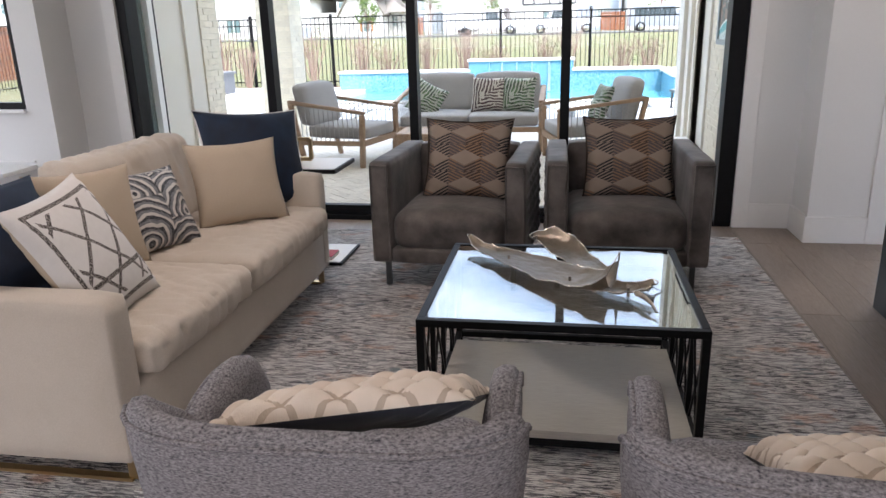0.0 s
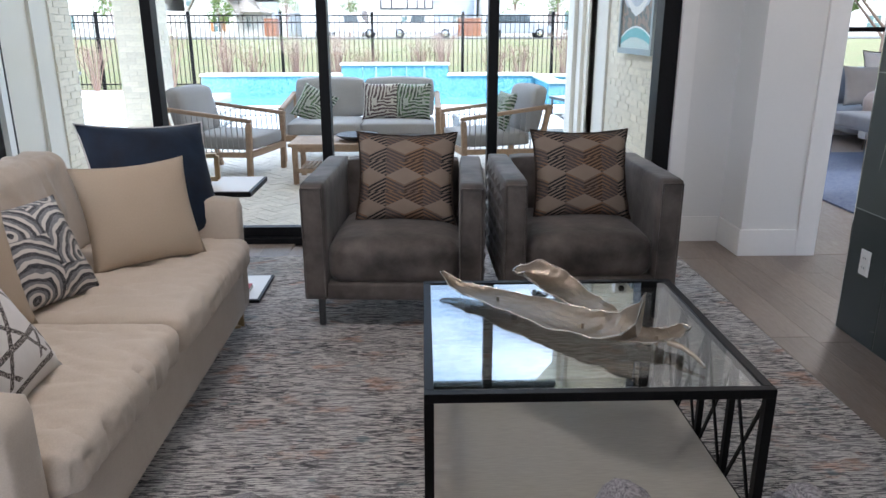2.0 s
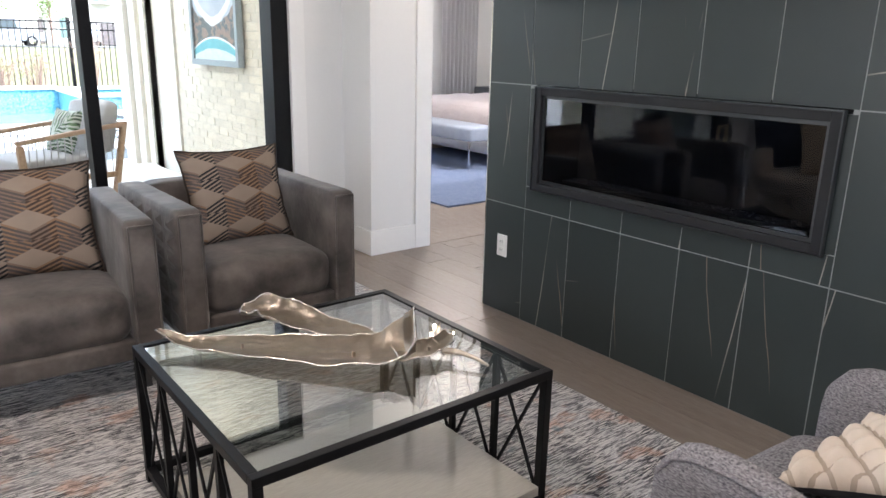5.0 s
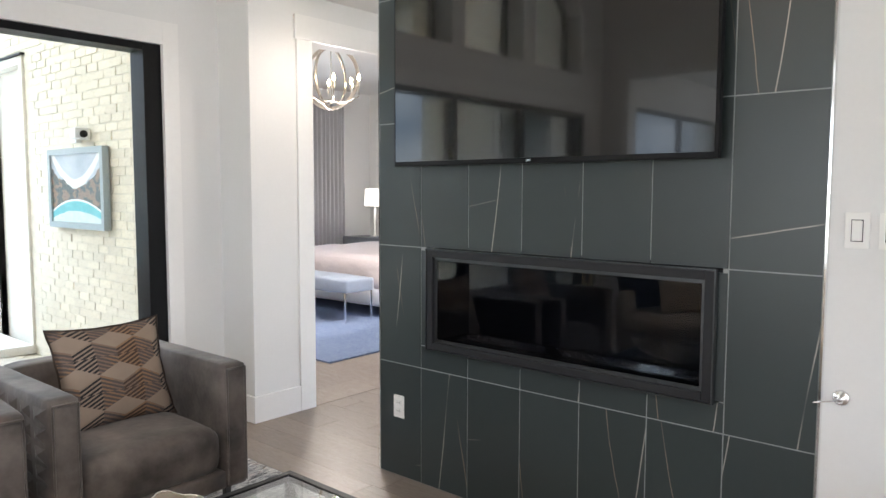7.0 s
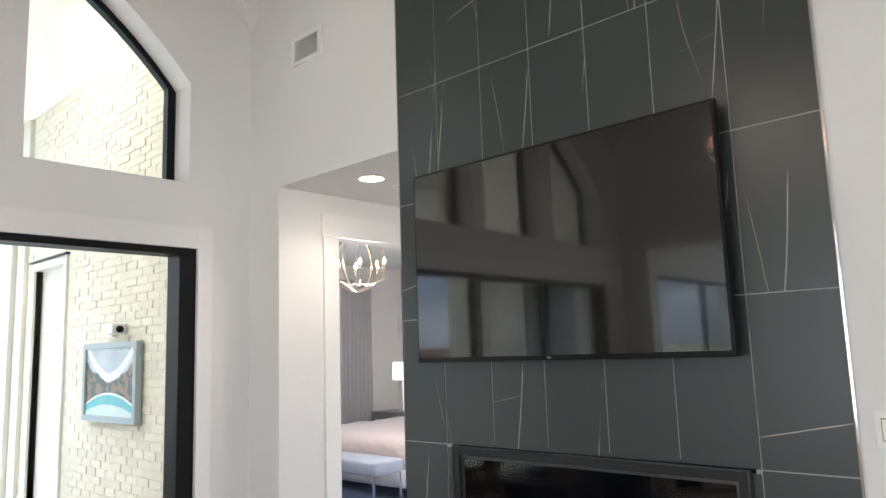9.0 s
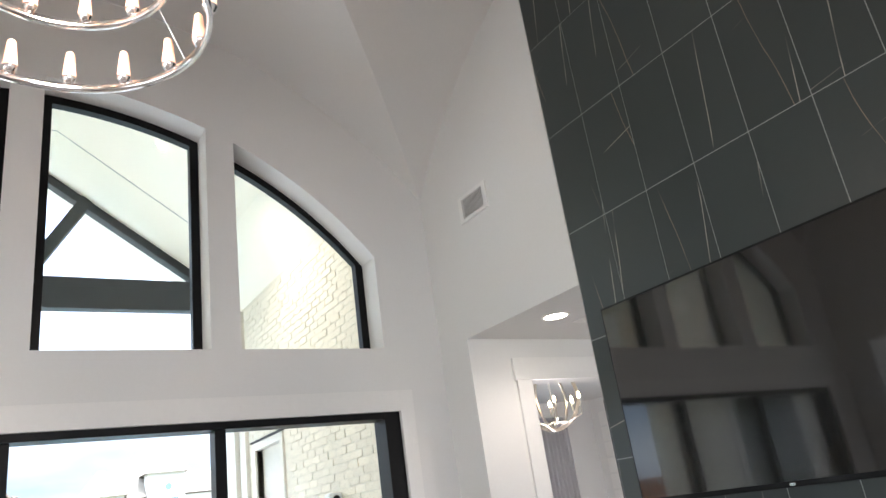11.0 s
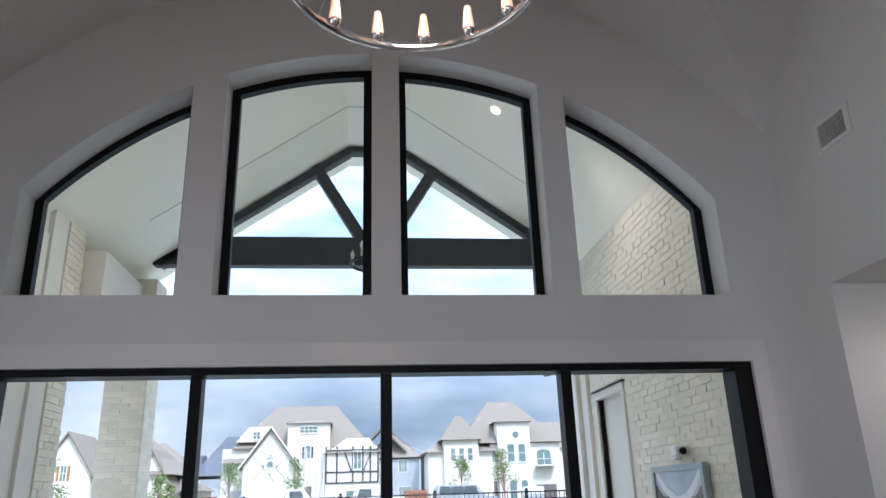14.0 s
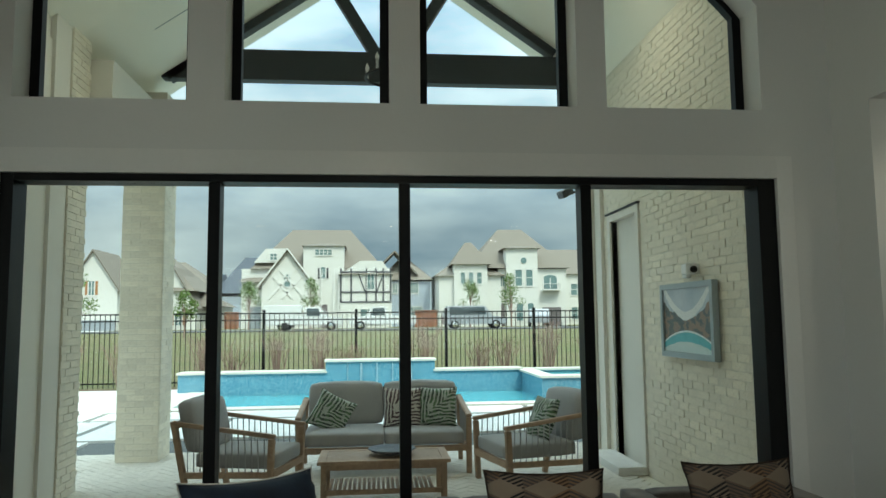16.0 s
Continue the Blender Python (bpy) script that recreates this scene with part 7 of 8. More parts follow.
# ---- the houses across the street ----
M["hwall"] = material("white_brick_house", (0.70, 0.69, 0.65), 0.9, grain=3, grain_mix=0.12, big=0.4, big_mix=0.08)
M["hwall2"] = material("grey_housewrap", (0.42, 0.48, 0.56), 0.9, grain=1, grain_mix=0.3)
M["shingle"] = material("tan_roof_shingle", (0.23, 0.2, 0.165), 0.9, grain=4, grain_mix=0.35, stretch=(1, 1, 4), big=0.5, big_mix=0.15)
M["shingle2"] = material("slate_roof_shingle", (0.10, 0.115, 0.14), 0.9, grain=4, grain_mix=0.3)
M["htrim"] = material("house_trim", (0.7, 0.69, 0.66), 0.7, grain=4, grain_mix=0.05)
M["hglass"] = material("house_window_glass", (0.16, 0.24, 0.24), 0.1, 0.0, grain=1, grain_mix=0.3)
M["htimber"] = material("half_timber", (0.07, 0.07, 0.08), 0.8, grain=4)
M["hshutter"] = material("cedar_shutter", (0.42, 0.2, 0.08), 0.7, grain=6)
M["hgarage"] = material("garage_door_paint", (0.16, 0.14, 0.14), 0.6, grain=2, grain_mix=0.1)
M["hgarage2"] = material("grey_garage_door", (0.3, 0.33, 0.36), 0.6, grain=2, grain_mix=0.1)


def hip_roof(bm, x0, y0, x1, y1, z0, z1, inset, over=0.4):
    x0, x1, y0, y1 = x0 - over, x1 + over, y0 - over, y1 + over
    ym = (y0 + y1) / 2
    a, b = (x0 + inset, ym, z1), (x1 - inset, ym, z1)
    c = [(x0, y0, z0), (x1, y0, z0), (x1, y1, z0), (x0, y1, z0)]
    poly(bm, [c[0], c[1], b, a]), poly(bm, [c[2], c[3], a, b])
    poly(bm, [c[1], c[2], b]), poly(bm, [c[3], c[0], a])
    poly(bm, c[::-1])


def gable_roof(bm, x0, x1, y0, y1, ze, zr, clip=0.0, over=0.3, t=0.18):
    xm = (x0 + x1) / 2
    s = (zr - ze) / ((x1 - x0) / 2)
    xa, xb, zo = x0 - over, x1 + over, ze - over * s
    prism(bm, [(xa, zo), (xm, zr), (xm, zr + t * 1.3), (xa, zo + t * 1.3)], "y", y0 - over, y1)
    prism(bm, [(xm, zr), (xb, zo), (xb, zo + t * 1.3), (xm, zr + t * 1.3)], "y", y0 - over, y1)


def hwindow(house, x0, x1, z0, z1, y, arched=False, mull=1, shutters=None):
    w = part("window", boxes((x0 - 0.1, y - 0.08, z0 - 0.15, x1 + 0.1, y - 0.0, z0 - 0.02)), M["htrim"], house, "white window surround and sill")
    top = [(x0, z0), (x1, z0), (x1, z1)]
    if arched:
        xm, r = (x0 + x1) / 2, (x1 - x0) / 2
        top += [(xm + r * math.cos(math.pi * k / 8), z1 + r * 0.45 * math.sin(math.pi * k / 8)) for k in range(1, 8)]
    top.append((x0, z1))
    bm = bmesh.new()
    prism(bm, top, "y", y - 0.03, y + 0.02)
    bmesh.ops.recalc_face_normals(bm, faces=bm.faces[:])
    part("pane", bm, M["hglass"], w)
    bm = boxes((x0 - 0.1, y - 0.09, z0 - 0.02, x0, y, z1), (x1, y - 0.09, z0 - 0.02, x1 + 0.1, y, z1))
    if not arched:
        add_box(bm, x0 - 0.1, y - 0.09, z1, x1 + 0.1, y, z1 + 0.1)
    for k in range(1, mull + 1):
        xx = x0 + (x1 - x0) * k / (mull + 1)
        add_box(bm, xx - 0.035, y - 0.06, z0, xx + 0.035, y, z1)
    add_box(bm, x0, y - 0.055, (z0 + z1) / 2 - 0.03, x1, y, (z0 + z1) / 2 + 0.03)
    part("frame", bm, M["htrim"], w)
    if shutters:
        ww = (x1 - x0) * 0.42
        for xa in (x0 - 0.12 - ww, x1 + 0.12):
            part("shutter", boxes((xa, y - 0.08, z0, xa + ww, y, z1)), M[shutters], house)


def garage(house, x0, x1, z0, z1, y, mat):
    g = part("garage_door", boxes((x0, y - 0.05, z0, x1, y + 0.02, z1)), M[mat], house)
    for k in range(4):
        zz = z0 + (z1 - z0) * k / 4
        part("door_panel", boxes((x0 + 0.08, y - 0.08, zz + 0.06, x1 - 0.08, y - 0.051, zz + (z1 - z0) / 4 - 0.06)), M[mat], g)


GZ = 0.3
Y0 = 78.0
# two-storey house with a crossed-band gable, tower and half-timbered wing
h = thing("house", "white two-storey house with tan roof, diagonal-band gable and half-timbered wing", "house")
bm = boxes((-14.79, Y0 + 0.6, GZ, 0.89, Y0 + 11, 6.95), (-8.28, Y0 - 0.2, GZ, -4.02, Y0 + 1, 9.31), (-12.42, Y0 - 1.2, GZ, -7.22, Y0 + 1, 5.14), (-4.38, Y0 - 0.8, GZ, 1.01, Y0 + 1, 6.25))
prism(bm, [(-12.42, 5.14), (-7.22, 5.14), (-9.82, 8.61)], "y", Y0 - 1.2, Y0 + 4)
prism(bm, [(-4.38, 6.25), (1.01, 6.25), (0.0, 7.66), (-2.3, 7.66)], "y", Y0 - 0.8, Y0 + 4)
prism(bm, [(-13.49, 7.58), (-10.06, 7.58), (-10.06, 9.08), (-12.25, 9.08)], "y", Y0 + 0.3, Y0 + 4)
bmesh.ops.recalc_face_normals(bm, faces=bm.faces[:])
part("wall", bm, M["hwall"], h)
bm = bmesh.new()
hip_roof(bm, -13.43, Y0 + 0.6, -0.17, Y0 + 11, 6.95, 11.75, 3.8)
gable_roof(bm, -12.42, -7.22, Y0 - 1.2, Y0 + 5, 5.14, 8.61)
poly(bm, [(-14.97, Y0 - 0.2, 5.54), (-12.25, Y0 - 0.2, 5.54), (-10.35, Y0 + 4, 8.13), (-13.31, Y0 + 4, 7.66)])
hip_roof(bm, -4.26, Y0 - 0.8, 0.89, Y0 + 6, 6.25, 7.98, 2.0, 0.3)
hip_roof(bm, -8.16, Y0 - 0.2, -4.14, Y0 + 5, 9.31, 9.86, 1.6, 0.3)
gable_roof(bm, -0.88, 3.85, Y0 + 5, Y0 + 9, 6.72, 9.08)
bmesh.ops.recalc_face_normals(bm, faces=bm.faces[:])
part("roof", bm, M["shingle"], h, "tan shingle roof")
for a, b in (((-11.65, 3.73), (-9.05, 6.72)), ((-7.98, 3.73), (-10.59, 6.72)), ((-10.35, 3.73), (-8.28, 6.09)), ((-9.29, 3.73), (-11.3, 6.09))):
    bm = bmesh.new()
    beam(bm, (a[0], Y0 - 1.22, a[1]), (b[0], Y0 - 1.22, b[1]), 0.18, 0.12, up=(0, 1, 0))
    part("band", bm, M["htrim"], h)
for k in (-1, 1):
    bm = bmesh.new()
    beam(bm, (-9.82 , Y0 - 1.5, 8.92), (-9.82 + k * 3.0, Y0 - 1.5, 4.91), 0.14, 0.3, up=(0, 1, 0))
    part("bargeboard", bm, M["htrim"], h)
for xa in (-4.32, -3.25, -1.65, -0.65, 0.12, 0.89):
    part("timber", boxes((xa - 0.09, Y0 - 0.86, 3.33, xa + 0.09, Y0 - 0.8, 6.87)), M["htimber"], h)
for za in (3.33, 4.36, 6.48):
    part("timber", boxes((-4.32, Y0 - 0.87, za - 0.08, 0.89, Y0 - 0.81, za + 0.08)), M["htimber"], h)
for a, b in ((-2.54, -1.77), (0.24, -0.59)):
    bm = bmesh.new()
    beam(bm, (a, Y0 - 0.84, 6.48), (b, Y0 - 0.84, 4.36), 0.14, 0.06, up=(0, 1, 0))
    part("timber", bm, M["htimber"], h)
hwindow(h, -10.11, -9.52, 4.99, 6.09, Y0 - 1.2, True, 0)
hwindow(h, -10.23, -9.46, 0.79, 2.23, Y0 - 1.2, True, 1, "htimber")
hwindow(h, -7.04, -5.32, 8.37, 8.92, Y0 - 0.2, False, 3)
hwindow(h, -6.45, -5.97, 5.85, 6.95, Y0 - 0.2, True, 0, "htimber")
hwindow(h, -1.53, -0.82, 4.67, 6.32, Y0 - 0.8, False, 1)
hwindow(h, -2.24, -0.06, 1.09, 2.55, Y0 - 0.8, False, 2)
hwindow(h, -11.77, -11.12, 7.9, 8.53, Y0 + 0.3, False, 1)
part("door", boxes((-6.51, Y0 - 0.26, GZ, -5.74, Y0 - 0.2, 3.1)), M["hgarage"], h)
part("porch", boxes((-14.02, Y0 + 0.5, GZ, -12.54, Y0 + 0.6, 2.94)), M["hgarage2"], h)
for px in (-6.56, -4.79):
    la = thing("ladder", "aluminium ladder leaning on the unfinished house wall", "ladder", (px, Y0 - 1.6, GZ))
    bm = bmesh.new()
    for s in (-0.25, 0.25):
        beam(bm, (s, 0, 0), (s, 1.3, 6.5), 0.07, 0.05)
    part("rail", bm, M["htrim"], la)
    for k in range(16):
        part("rung", boxes((-0.22, 1.3 * k / 16 + 0.02, 0.3 + 6.2 * k / 16, 0.22, 1.3 * k / 16 + 0.06, 0.34 + 6.2 * k / 16)), M["htrim"], la)

# grey-wrapped neighbour
h = thing("house", "unfinished grey-blue wrapped house with tan roof between two white houses", "house")
part("wall", boxes((1.01, Y0 + 5, GZ, 5.51, Y0 + 12, 5.77)), M["hwall2"], h)
bm = bmesh.new()
hip_roof(bm, -0.29, Y0 + 5, 5.51, Y0 + 12, 5.93, 8.92, 3.5)
part("roof", bm, M["shingle"], h, "tan shingle roof")
hwindow(h, 3.32, 4.15, 4.44, 5.62, Y0 + 5, False, 2)
hwindow(h, 3.32, 4.56, 1.84, 2.86, Y0 + 5, False, 3)
hwindow(h, 1.31, 1.78, 4.44, 5.46, Y0 + 5, False, 1)

# large white house with pyramid tower
h = thing("house", "large white stucco house with hipped tan roofs and a pyramid-roofed tower", "house")
bm = boxes((6.1, Y0, GZ, 12.84, Y0 + 10, 6.09), (7.7, Y0 - 0.5, GZ, 11.31, Y0 + 1, 7.27), (12.73, Y0 + 0.8, GZ, 20.3, Y0 + 11, 6.87), (13.5, Y0 + 0.2, GZ, 16.99, Y0 + 2, 9.08))
part("wall", bm, M["hwall"], h)
bm = bmesh.new()
hip_roof(bm, 5.98, Y0, 12.9, Y0 + 10, 6.09, 8.45, 3.4)
hip_roof(bm, 7.7, Y0 - 0.5, 11.31, Y0 + 3.5, 7.27, 9.86, 1.85)
hip_roof(bm, 9.89, Y0 + 0.8, 20.3, Y0 + 12, 6.95, 11.91, 4.2)
hip_roof(bm, 13.5, Y0 + 0.2, 16.99, Y0 + 6, 9.08, 9.55, 1.5, 0.35)
part("roof", bm, M["shingle"], h, "tan shingle roof")
for a, b in ((8.41, 8.88), (9.29, 9.77), (10.18, 10.66)):
    hwindow(h, a, b, 5.22, 6.4, Y0 - 0.5, False, 0)
hwindow(h, 12.9, 13.38, 4.99, 5.93, Y0 + 0.8, True, 1)
for a, b in ((14.5, 15.21), (15.68, 16.39)):
    hwindow(h, a, b, 4.99, 6.72, Y0 + 0.2, False, 0)
hwindow(h, 17.76, 19.24, 4.59, 5.85, Y0 + 0.8, True, 1)
hwindow(h, 8.52, 10.54, 1.09, 2.63, Y0, True, 2)
hwindow(h, 14.56, 15.27, 1.21, 2.94, Y0 + 0.2, True, 0)
hwindow(h, 15.8, 16.45, 1.21, 2.94, Y0 + 0.2, True, 0)
garage(h, 17.52, 19.65, GZ, 2.63, Y0 + 0.8, "hgarage")
part("entry", boxes((12.84, Y0 + 0.72, GZ, 13.32, Y0 + 0.8, 3.1)), M["hgarage"], h)
bm = bmesh.new()
lathe(bm, [(0.32, 0.0), (0.32, 0.06), (0.0, 0.06)], 24)
bmesh.ops.rotate(bm, verts=bm.verts[:], matrix=Matrix.Rotation(radians(90), 3, "X"))
bmesh.ops.translate(bm, verts=bm.verts[:], vec=(15.45, Y0 + 0.2, 7.74))
part("round_vent", bm, M["hglass"], h)
bm = boxes((17.52, Y0 - 0.2, 4.44, 19.53, Y0 + 0.8, 4.59))
part("balcony", bm, M["htrim"], h)
for k in range(12):
    xx = 17.58 + k * 0.16
    part("baluster", boxes((xx, Y0 - 0.18, 4.59, xx + 0.03, Y0 - 0.15, 5.22)), M["htimber"], h)

# garage house on the left
h = thing("house", "white gabled house with grey garage door and cedar shutters", "house")
Y1 = 74.0
bm = boxes((-32.31, Y1, GZ, -25.8, Y1 + 9, 4.81), (-25.8, Y1 + 3, GZ, -18.95, Y1 + 12, 3.09), (-18.95, Y1 + 6, GZ, -17.04, Y1 + 12, 3.02))
prism(bm, [(-30.51, 4.81), (-25.8, 4.81), (-28.15, 8.39)], "y", Y1, Y1 + 5)
prism(bm, [(-23.55, 3.09), (-19.01, 3.09), (-21.25, 6.67)], "y", Y1 + 3, Y1 + 8)
bmesh.ops.recalc_face_normals(bm, faces=bm.faces[:])
part("wall", bm, M["hwall"], h)
bm = bmesh.new()
gable_roof(bm, -30.51, -25.8, Y1, Y1 + 7, 4.81, 8.39)
gable_roof(bm, -23.55, -19.01, Y1 + 3, Y1 + 10, 3.09, 6.82)
hip_roof(bm, -31.18, Y1 + 3, -19.4, Y1 + 14, 4.59, 9.81, 5.5)
hip_roof(bm, -21.08, Y1 + 5, -17.04, Y1 + 12, 3.02, 4.96, 3.0)
bmesh.ops.recalc_face_normals(bm, faces=bm.faces[:])
part("roof", bm, M["shingle"], h, "tan shingle roof")
hwindow(h, -28.49, -27.99, 4.14, 5.48, Y1, False, 1, "hshutter")
garage(h, -29.72, -25.91, GZ, 1.68, Y1, "hgarage2")
hwindow(h, -21.08, -20.41, 1.11, 2.27, Y1 + 3, False, 1, "hshutter")
hwindow(h, -18.56, -18.17, 1.6, 2.57, Y1 + 6, False, 1)
structure("driveway", boxes((-30.06, 68.0, 0.5, -25.91, 74.0, 0.64)), M["concrete"], "pale concrete driveway")

# dark-roofed house far behind
h = thing("house", "dark slate-roofed house far behind the others", "house")
part("wall", boxes((-23.12, 95, GZ, -14.59, 105, 3.53)), M["hwall2"], h)
bm = bmesh.new()
hip_roof(bm, -20.73, 95, -13.87, 105, 4.97, 9.96, 3.0)
hip_roof(bm, -23.62, 97, -19.65, 107, 4.97, 7.85, 3.0)
part("roof", bm, M["shingle2"], h, "slate grey roof")

# farther houses on both sides
for hx, hy, w, hh in ((-42, 80, 16, 5.2), (-62, 84, 18, 6.5), (24, 86, 16, 6.4), (43, 80, 18, 6.0), (63, 84, 18, 5.6), (-30, 100, 14, 6.0)):
    h = thing("house", "white suburban house with hipped tan roof along the street", "house", (hx, hy, GZ))
    part("wall", boxes((-w / 2, 0, 0, w / 2, 9, hh)), M["hwall"], h)
    bm = bmesh.new()
    hip_roof(bm, -w / 2, 0, w / 2, 9, hh, hh + 3.4, 4.5)
    part("roof", bm, M["shingle"], h, "tan shingle roof")
    for k in range(3):
        hwindow(h, -w / 2 + 1.5 + k * w / 3, -w / 2 + 3.0 + k * w / 3, 1.0, 2.4, 0, False, 1)
        if hh > 5.8:
            hwindow(h, -w / 2 + 1.5 + k * w / 3, -w / 2 + 3.0 + k * w / 3, 3.9, 5.2, 0, False, 1)

# wooden fences between houses
M["cedar"] = material("cedar_fence", (0.30, 0.12, 0.06), 0.85, grain=3, grain_mix=0.3)
for xa, xb, yy in ((-16.56, -14.79, 79.0), (3.44, 5.98, 77.0)):
    wf = thing("wooden_fence", "reddish cedar board fence between the houses", "fence", (xa, yy, 0.2))
    n = int((xb - xa) / 0.3)
    for k in range(n):
        part("board", boxes((k * 0.3, 0, 0, k * 0.3 + 0.28, 0.03, 2.2)), M["cedar"], wf)
wf = thing("wooden_fence", "long reddish cedar board fence beside the yard", "fence", (-19.0, 14.0, -0.1))
for k in range(60):
    part("board", boxes((0, k * 0.3, 0, 0.03, k * 0.3 + 0.28, 1.9)), M["cedar"], wf)


# ---- vehicles ----
M["carwhite"] = material("white_car_paint", (0.72, 0.73, 0.74), 0.25, grain=2, grain_mix=0.04, coat=0.6)
M["carsilver"] = material("silver_car_paint", (0.42, 0.45, 0.5), 0.3, 0.3, grain=2, grain_mix=0.04, coat=0.6)
M["carglass"] = material("tinted_car_glass", (0.09, 0.115, 0.13), 0.08, grain=2, coat=0.5)
M["tyre"] = material("tyre_rubber", (0.02, 0.02, 0.02), 0.85, grain=20)


def vehicle(label, x, y, z, rz, L, H, cab, kind_="suv"):
    c = thing("car" if kind_ != "truck" else "pickup_truck", label, "car" if kind_ != "truck" else "truck", (x, y, z), rz)
    W = 1.9
    if kind_ == "truck":
        prof = [(-L / 2, 0.45), (L / 2, 0.45), (L / 2, 1.0), (L / 2 - 0.1, 1.08), (L / 2 - 1.3, 1.15), (L / 2 - 1.9, H), (L / 2 - 3.1, H), (L / 2 - 3.3, 1.2), (-L / 2, 1.2)]
    else:
        prof = [(-L / 2, 0.4), (L / 2, 0.4), (L / 2, 0.95), (L / 2 - 1.2, 1.08), (L / 2 - 1.9, H), (-L / 2 + 0.3, H), (-L / 2, 1.1)]
    bm = bmesh.new()
    prism(bm, prof, "y", -W / 2, W / 2)
    bmesh.ops.recalc_face_normals(bm, faces=bm.faces[:])
    bmesh.ops.bevel(bm, geom=bm.edges[:], offset=0.06, segments=2, affect="EDGES")
    part("body", bm, M["carwhite" if kind_ == "truck" else "carsilver"], c, smooth=False)
    spans = [(L / 2 - 2.95, L / 2 - 2.0)] if kind_ == "truck" else [(-L / 2 + 0.5, -L / 2 + 1.4), (-L / 2 + 1.5, -L / 2 + 2.4), (-L / 2 + 2.5, L / 2 - 1.95)]
    for s in (-1, 1):
        for a, b in spans:
            bm = bmesh.new()
            prism(bm, [(a, 1.2), (b + 0.2, 1.2), (b, H - 0.12), (a, H - 0.12)], "y", s * (W / 2 + 0.005) - 0.01, s * (W / 2 + 0.005) + 0.01)
            bmesh.ops.recalc_face_normals(bm, faces=bm.faces[:])
            part("side_window", bm, M["carglass"], c)
    bm = bmesh.new()
    beam(bm, (L / 2 - (1.36 if kind_ == "truck" else 1.28), 0, 1.18), (L / 2 - (1.86 if kind_ == "truck" else 1.84), 0, H - 0.08), W - 0.25, 0.04)
    part("windscreen", bm, M["carglass"], c)
    for sx in (-L / 2 + 0.95, L / 2 - 0.95):
        for sy in (-1, 1):
            bm = bmesh.new()
            lathe(bm, [(0.2, -0.11), (0.36, -0.11), (0.38, -0.06), (0.38, 0.06), (0.36, 0.11), (0.2, 0.11), (0.0, 0.08)], 20)
            bmesh.ops.rotate(bm, verts=bm.verts[:], matrix=Matrix.Rotation(radians(-90 * sy), 3, "X"))
            bmesh.ops.translate(bm, verts=bm.verts[:], vec=(sx, sy * (W / 2 - 0.08), 0.38))
            wheel = part("wheel", bm, M["tyre"], c, smooth=True)
            bm = bmesh.new()
            lathe(bm, [(0.22, 0.0), (0.2, 0.02), (0.0, 0.03)], 14)
            bmesh.ops.rotate(bm, verts=bm.verts[:], matrix=Matrix.Rotation(radians(-90 * sy), 3, "X"))
            bmesh.ops.translate(bm, verts=bm.verts[:], vec=(sx, sy * (W / 2 + 0.04), 0.38))
            part("rim", bm, M["chrome"], wheel)
    return c


vehicle("white pickup truck parked on the street, facing east", -6.43, 62.5, 0.62, 0, 5.9, 1.95, 0, "truck")
vehicle("white pickup truck parked on the street behind another", -0.14, 62.5, 0.62, 180, 5.6, 1.95, 0, "truck")
vehicle("long silver sport utility vehicle parked on the street", 7.69, 62.5, 0.62, 0, 5.4, 1.95, 0)
vehicle("silver sport utility vehicle on the driveway of the large house", 15.72, 73.0, 0.62, 80, 4.6, 1.75, 0)
ut = thing("cargo_trailer", "white enclosed cargo trailer parked behind a pickup truck", "trailer", (-8.16, 62.4, 0.62))
part("body", boxes((-1.8, -1.0, 0.5, 1.3, 1.0, 2.1), bevel=0.05), M["carwhite"], ut)
for sy in (-1, 1):
    bm = bmesh.new()
    lathe(bm, [(0.34, -0.1), (0.34, 0.1), (0.0, 0.1)], 18)
    bmesh.ops.rotate(bm, verts=bm.verts[:], matrix=Matrix.Rotation(radians(-90 * sy), 3, "X"))
    bmesh.ops.translate(bm, verts=bm.verts[:], vec=(0, sy * 0.98, 0.36))
    part("wheel", bm, M["tyre"], ut, smooth=True)
structure("driveway", boxes((17.22, 68.0, 0.5, 19.95, Y0 + 0.8, 0.63)), M["concrete"], "pale concrete driveway of the large house")

tree(10.3, 17.0, -0.1, 4.6, 1.9, 15, 3200, 0.11, "leafy green tree outside the bedroom window")
tree(-6.83, 70, 0.5, 4.6, 1.3, 5, 700)
tree(8.39, 70, 0.5, 4.4, 1.3, 6, 700)
tree(12.37, 70, 0.5, 5.0, 1.4, 7, 800)
tree(-11.88, 66, 0.5, 4.2, 1.3, 8, 700)
tree(-13.34, 50, 0.4, 3.0, 1.0, 9, 700)
tree(-21.0, 52, 0.4, 4.0, 1.4, 10, 800)
tree(-27.0, 40, 0.2, 4.5, 1.6, 11, 900)

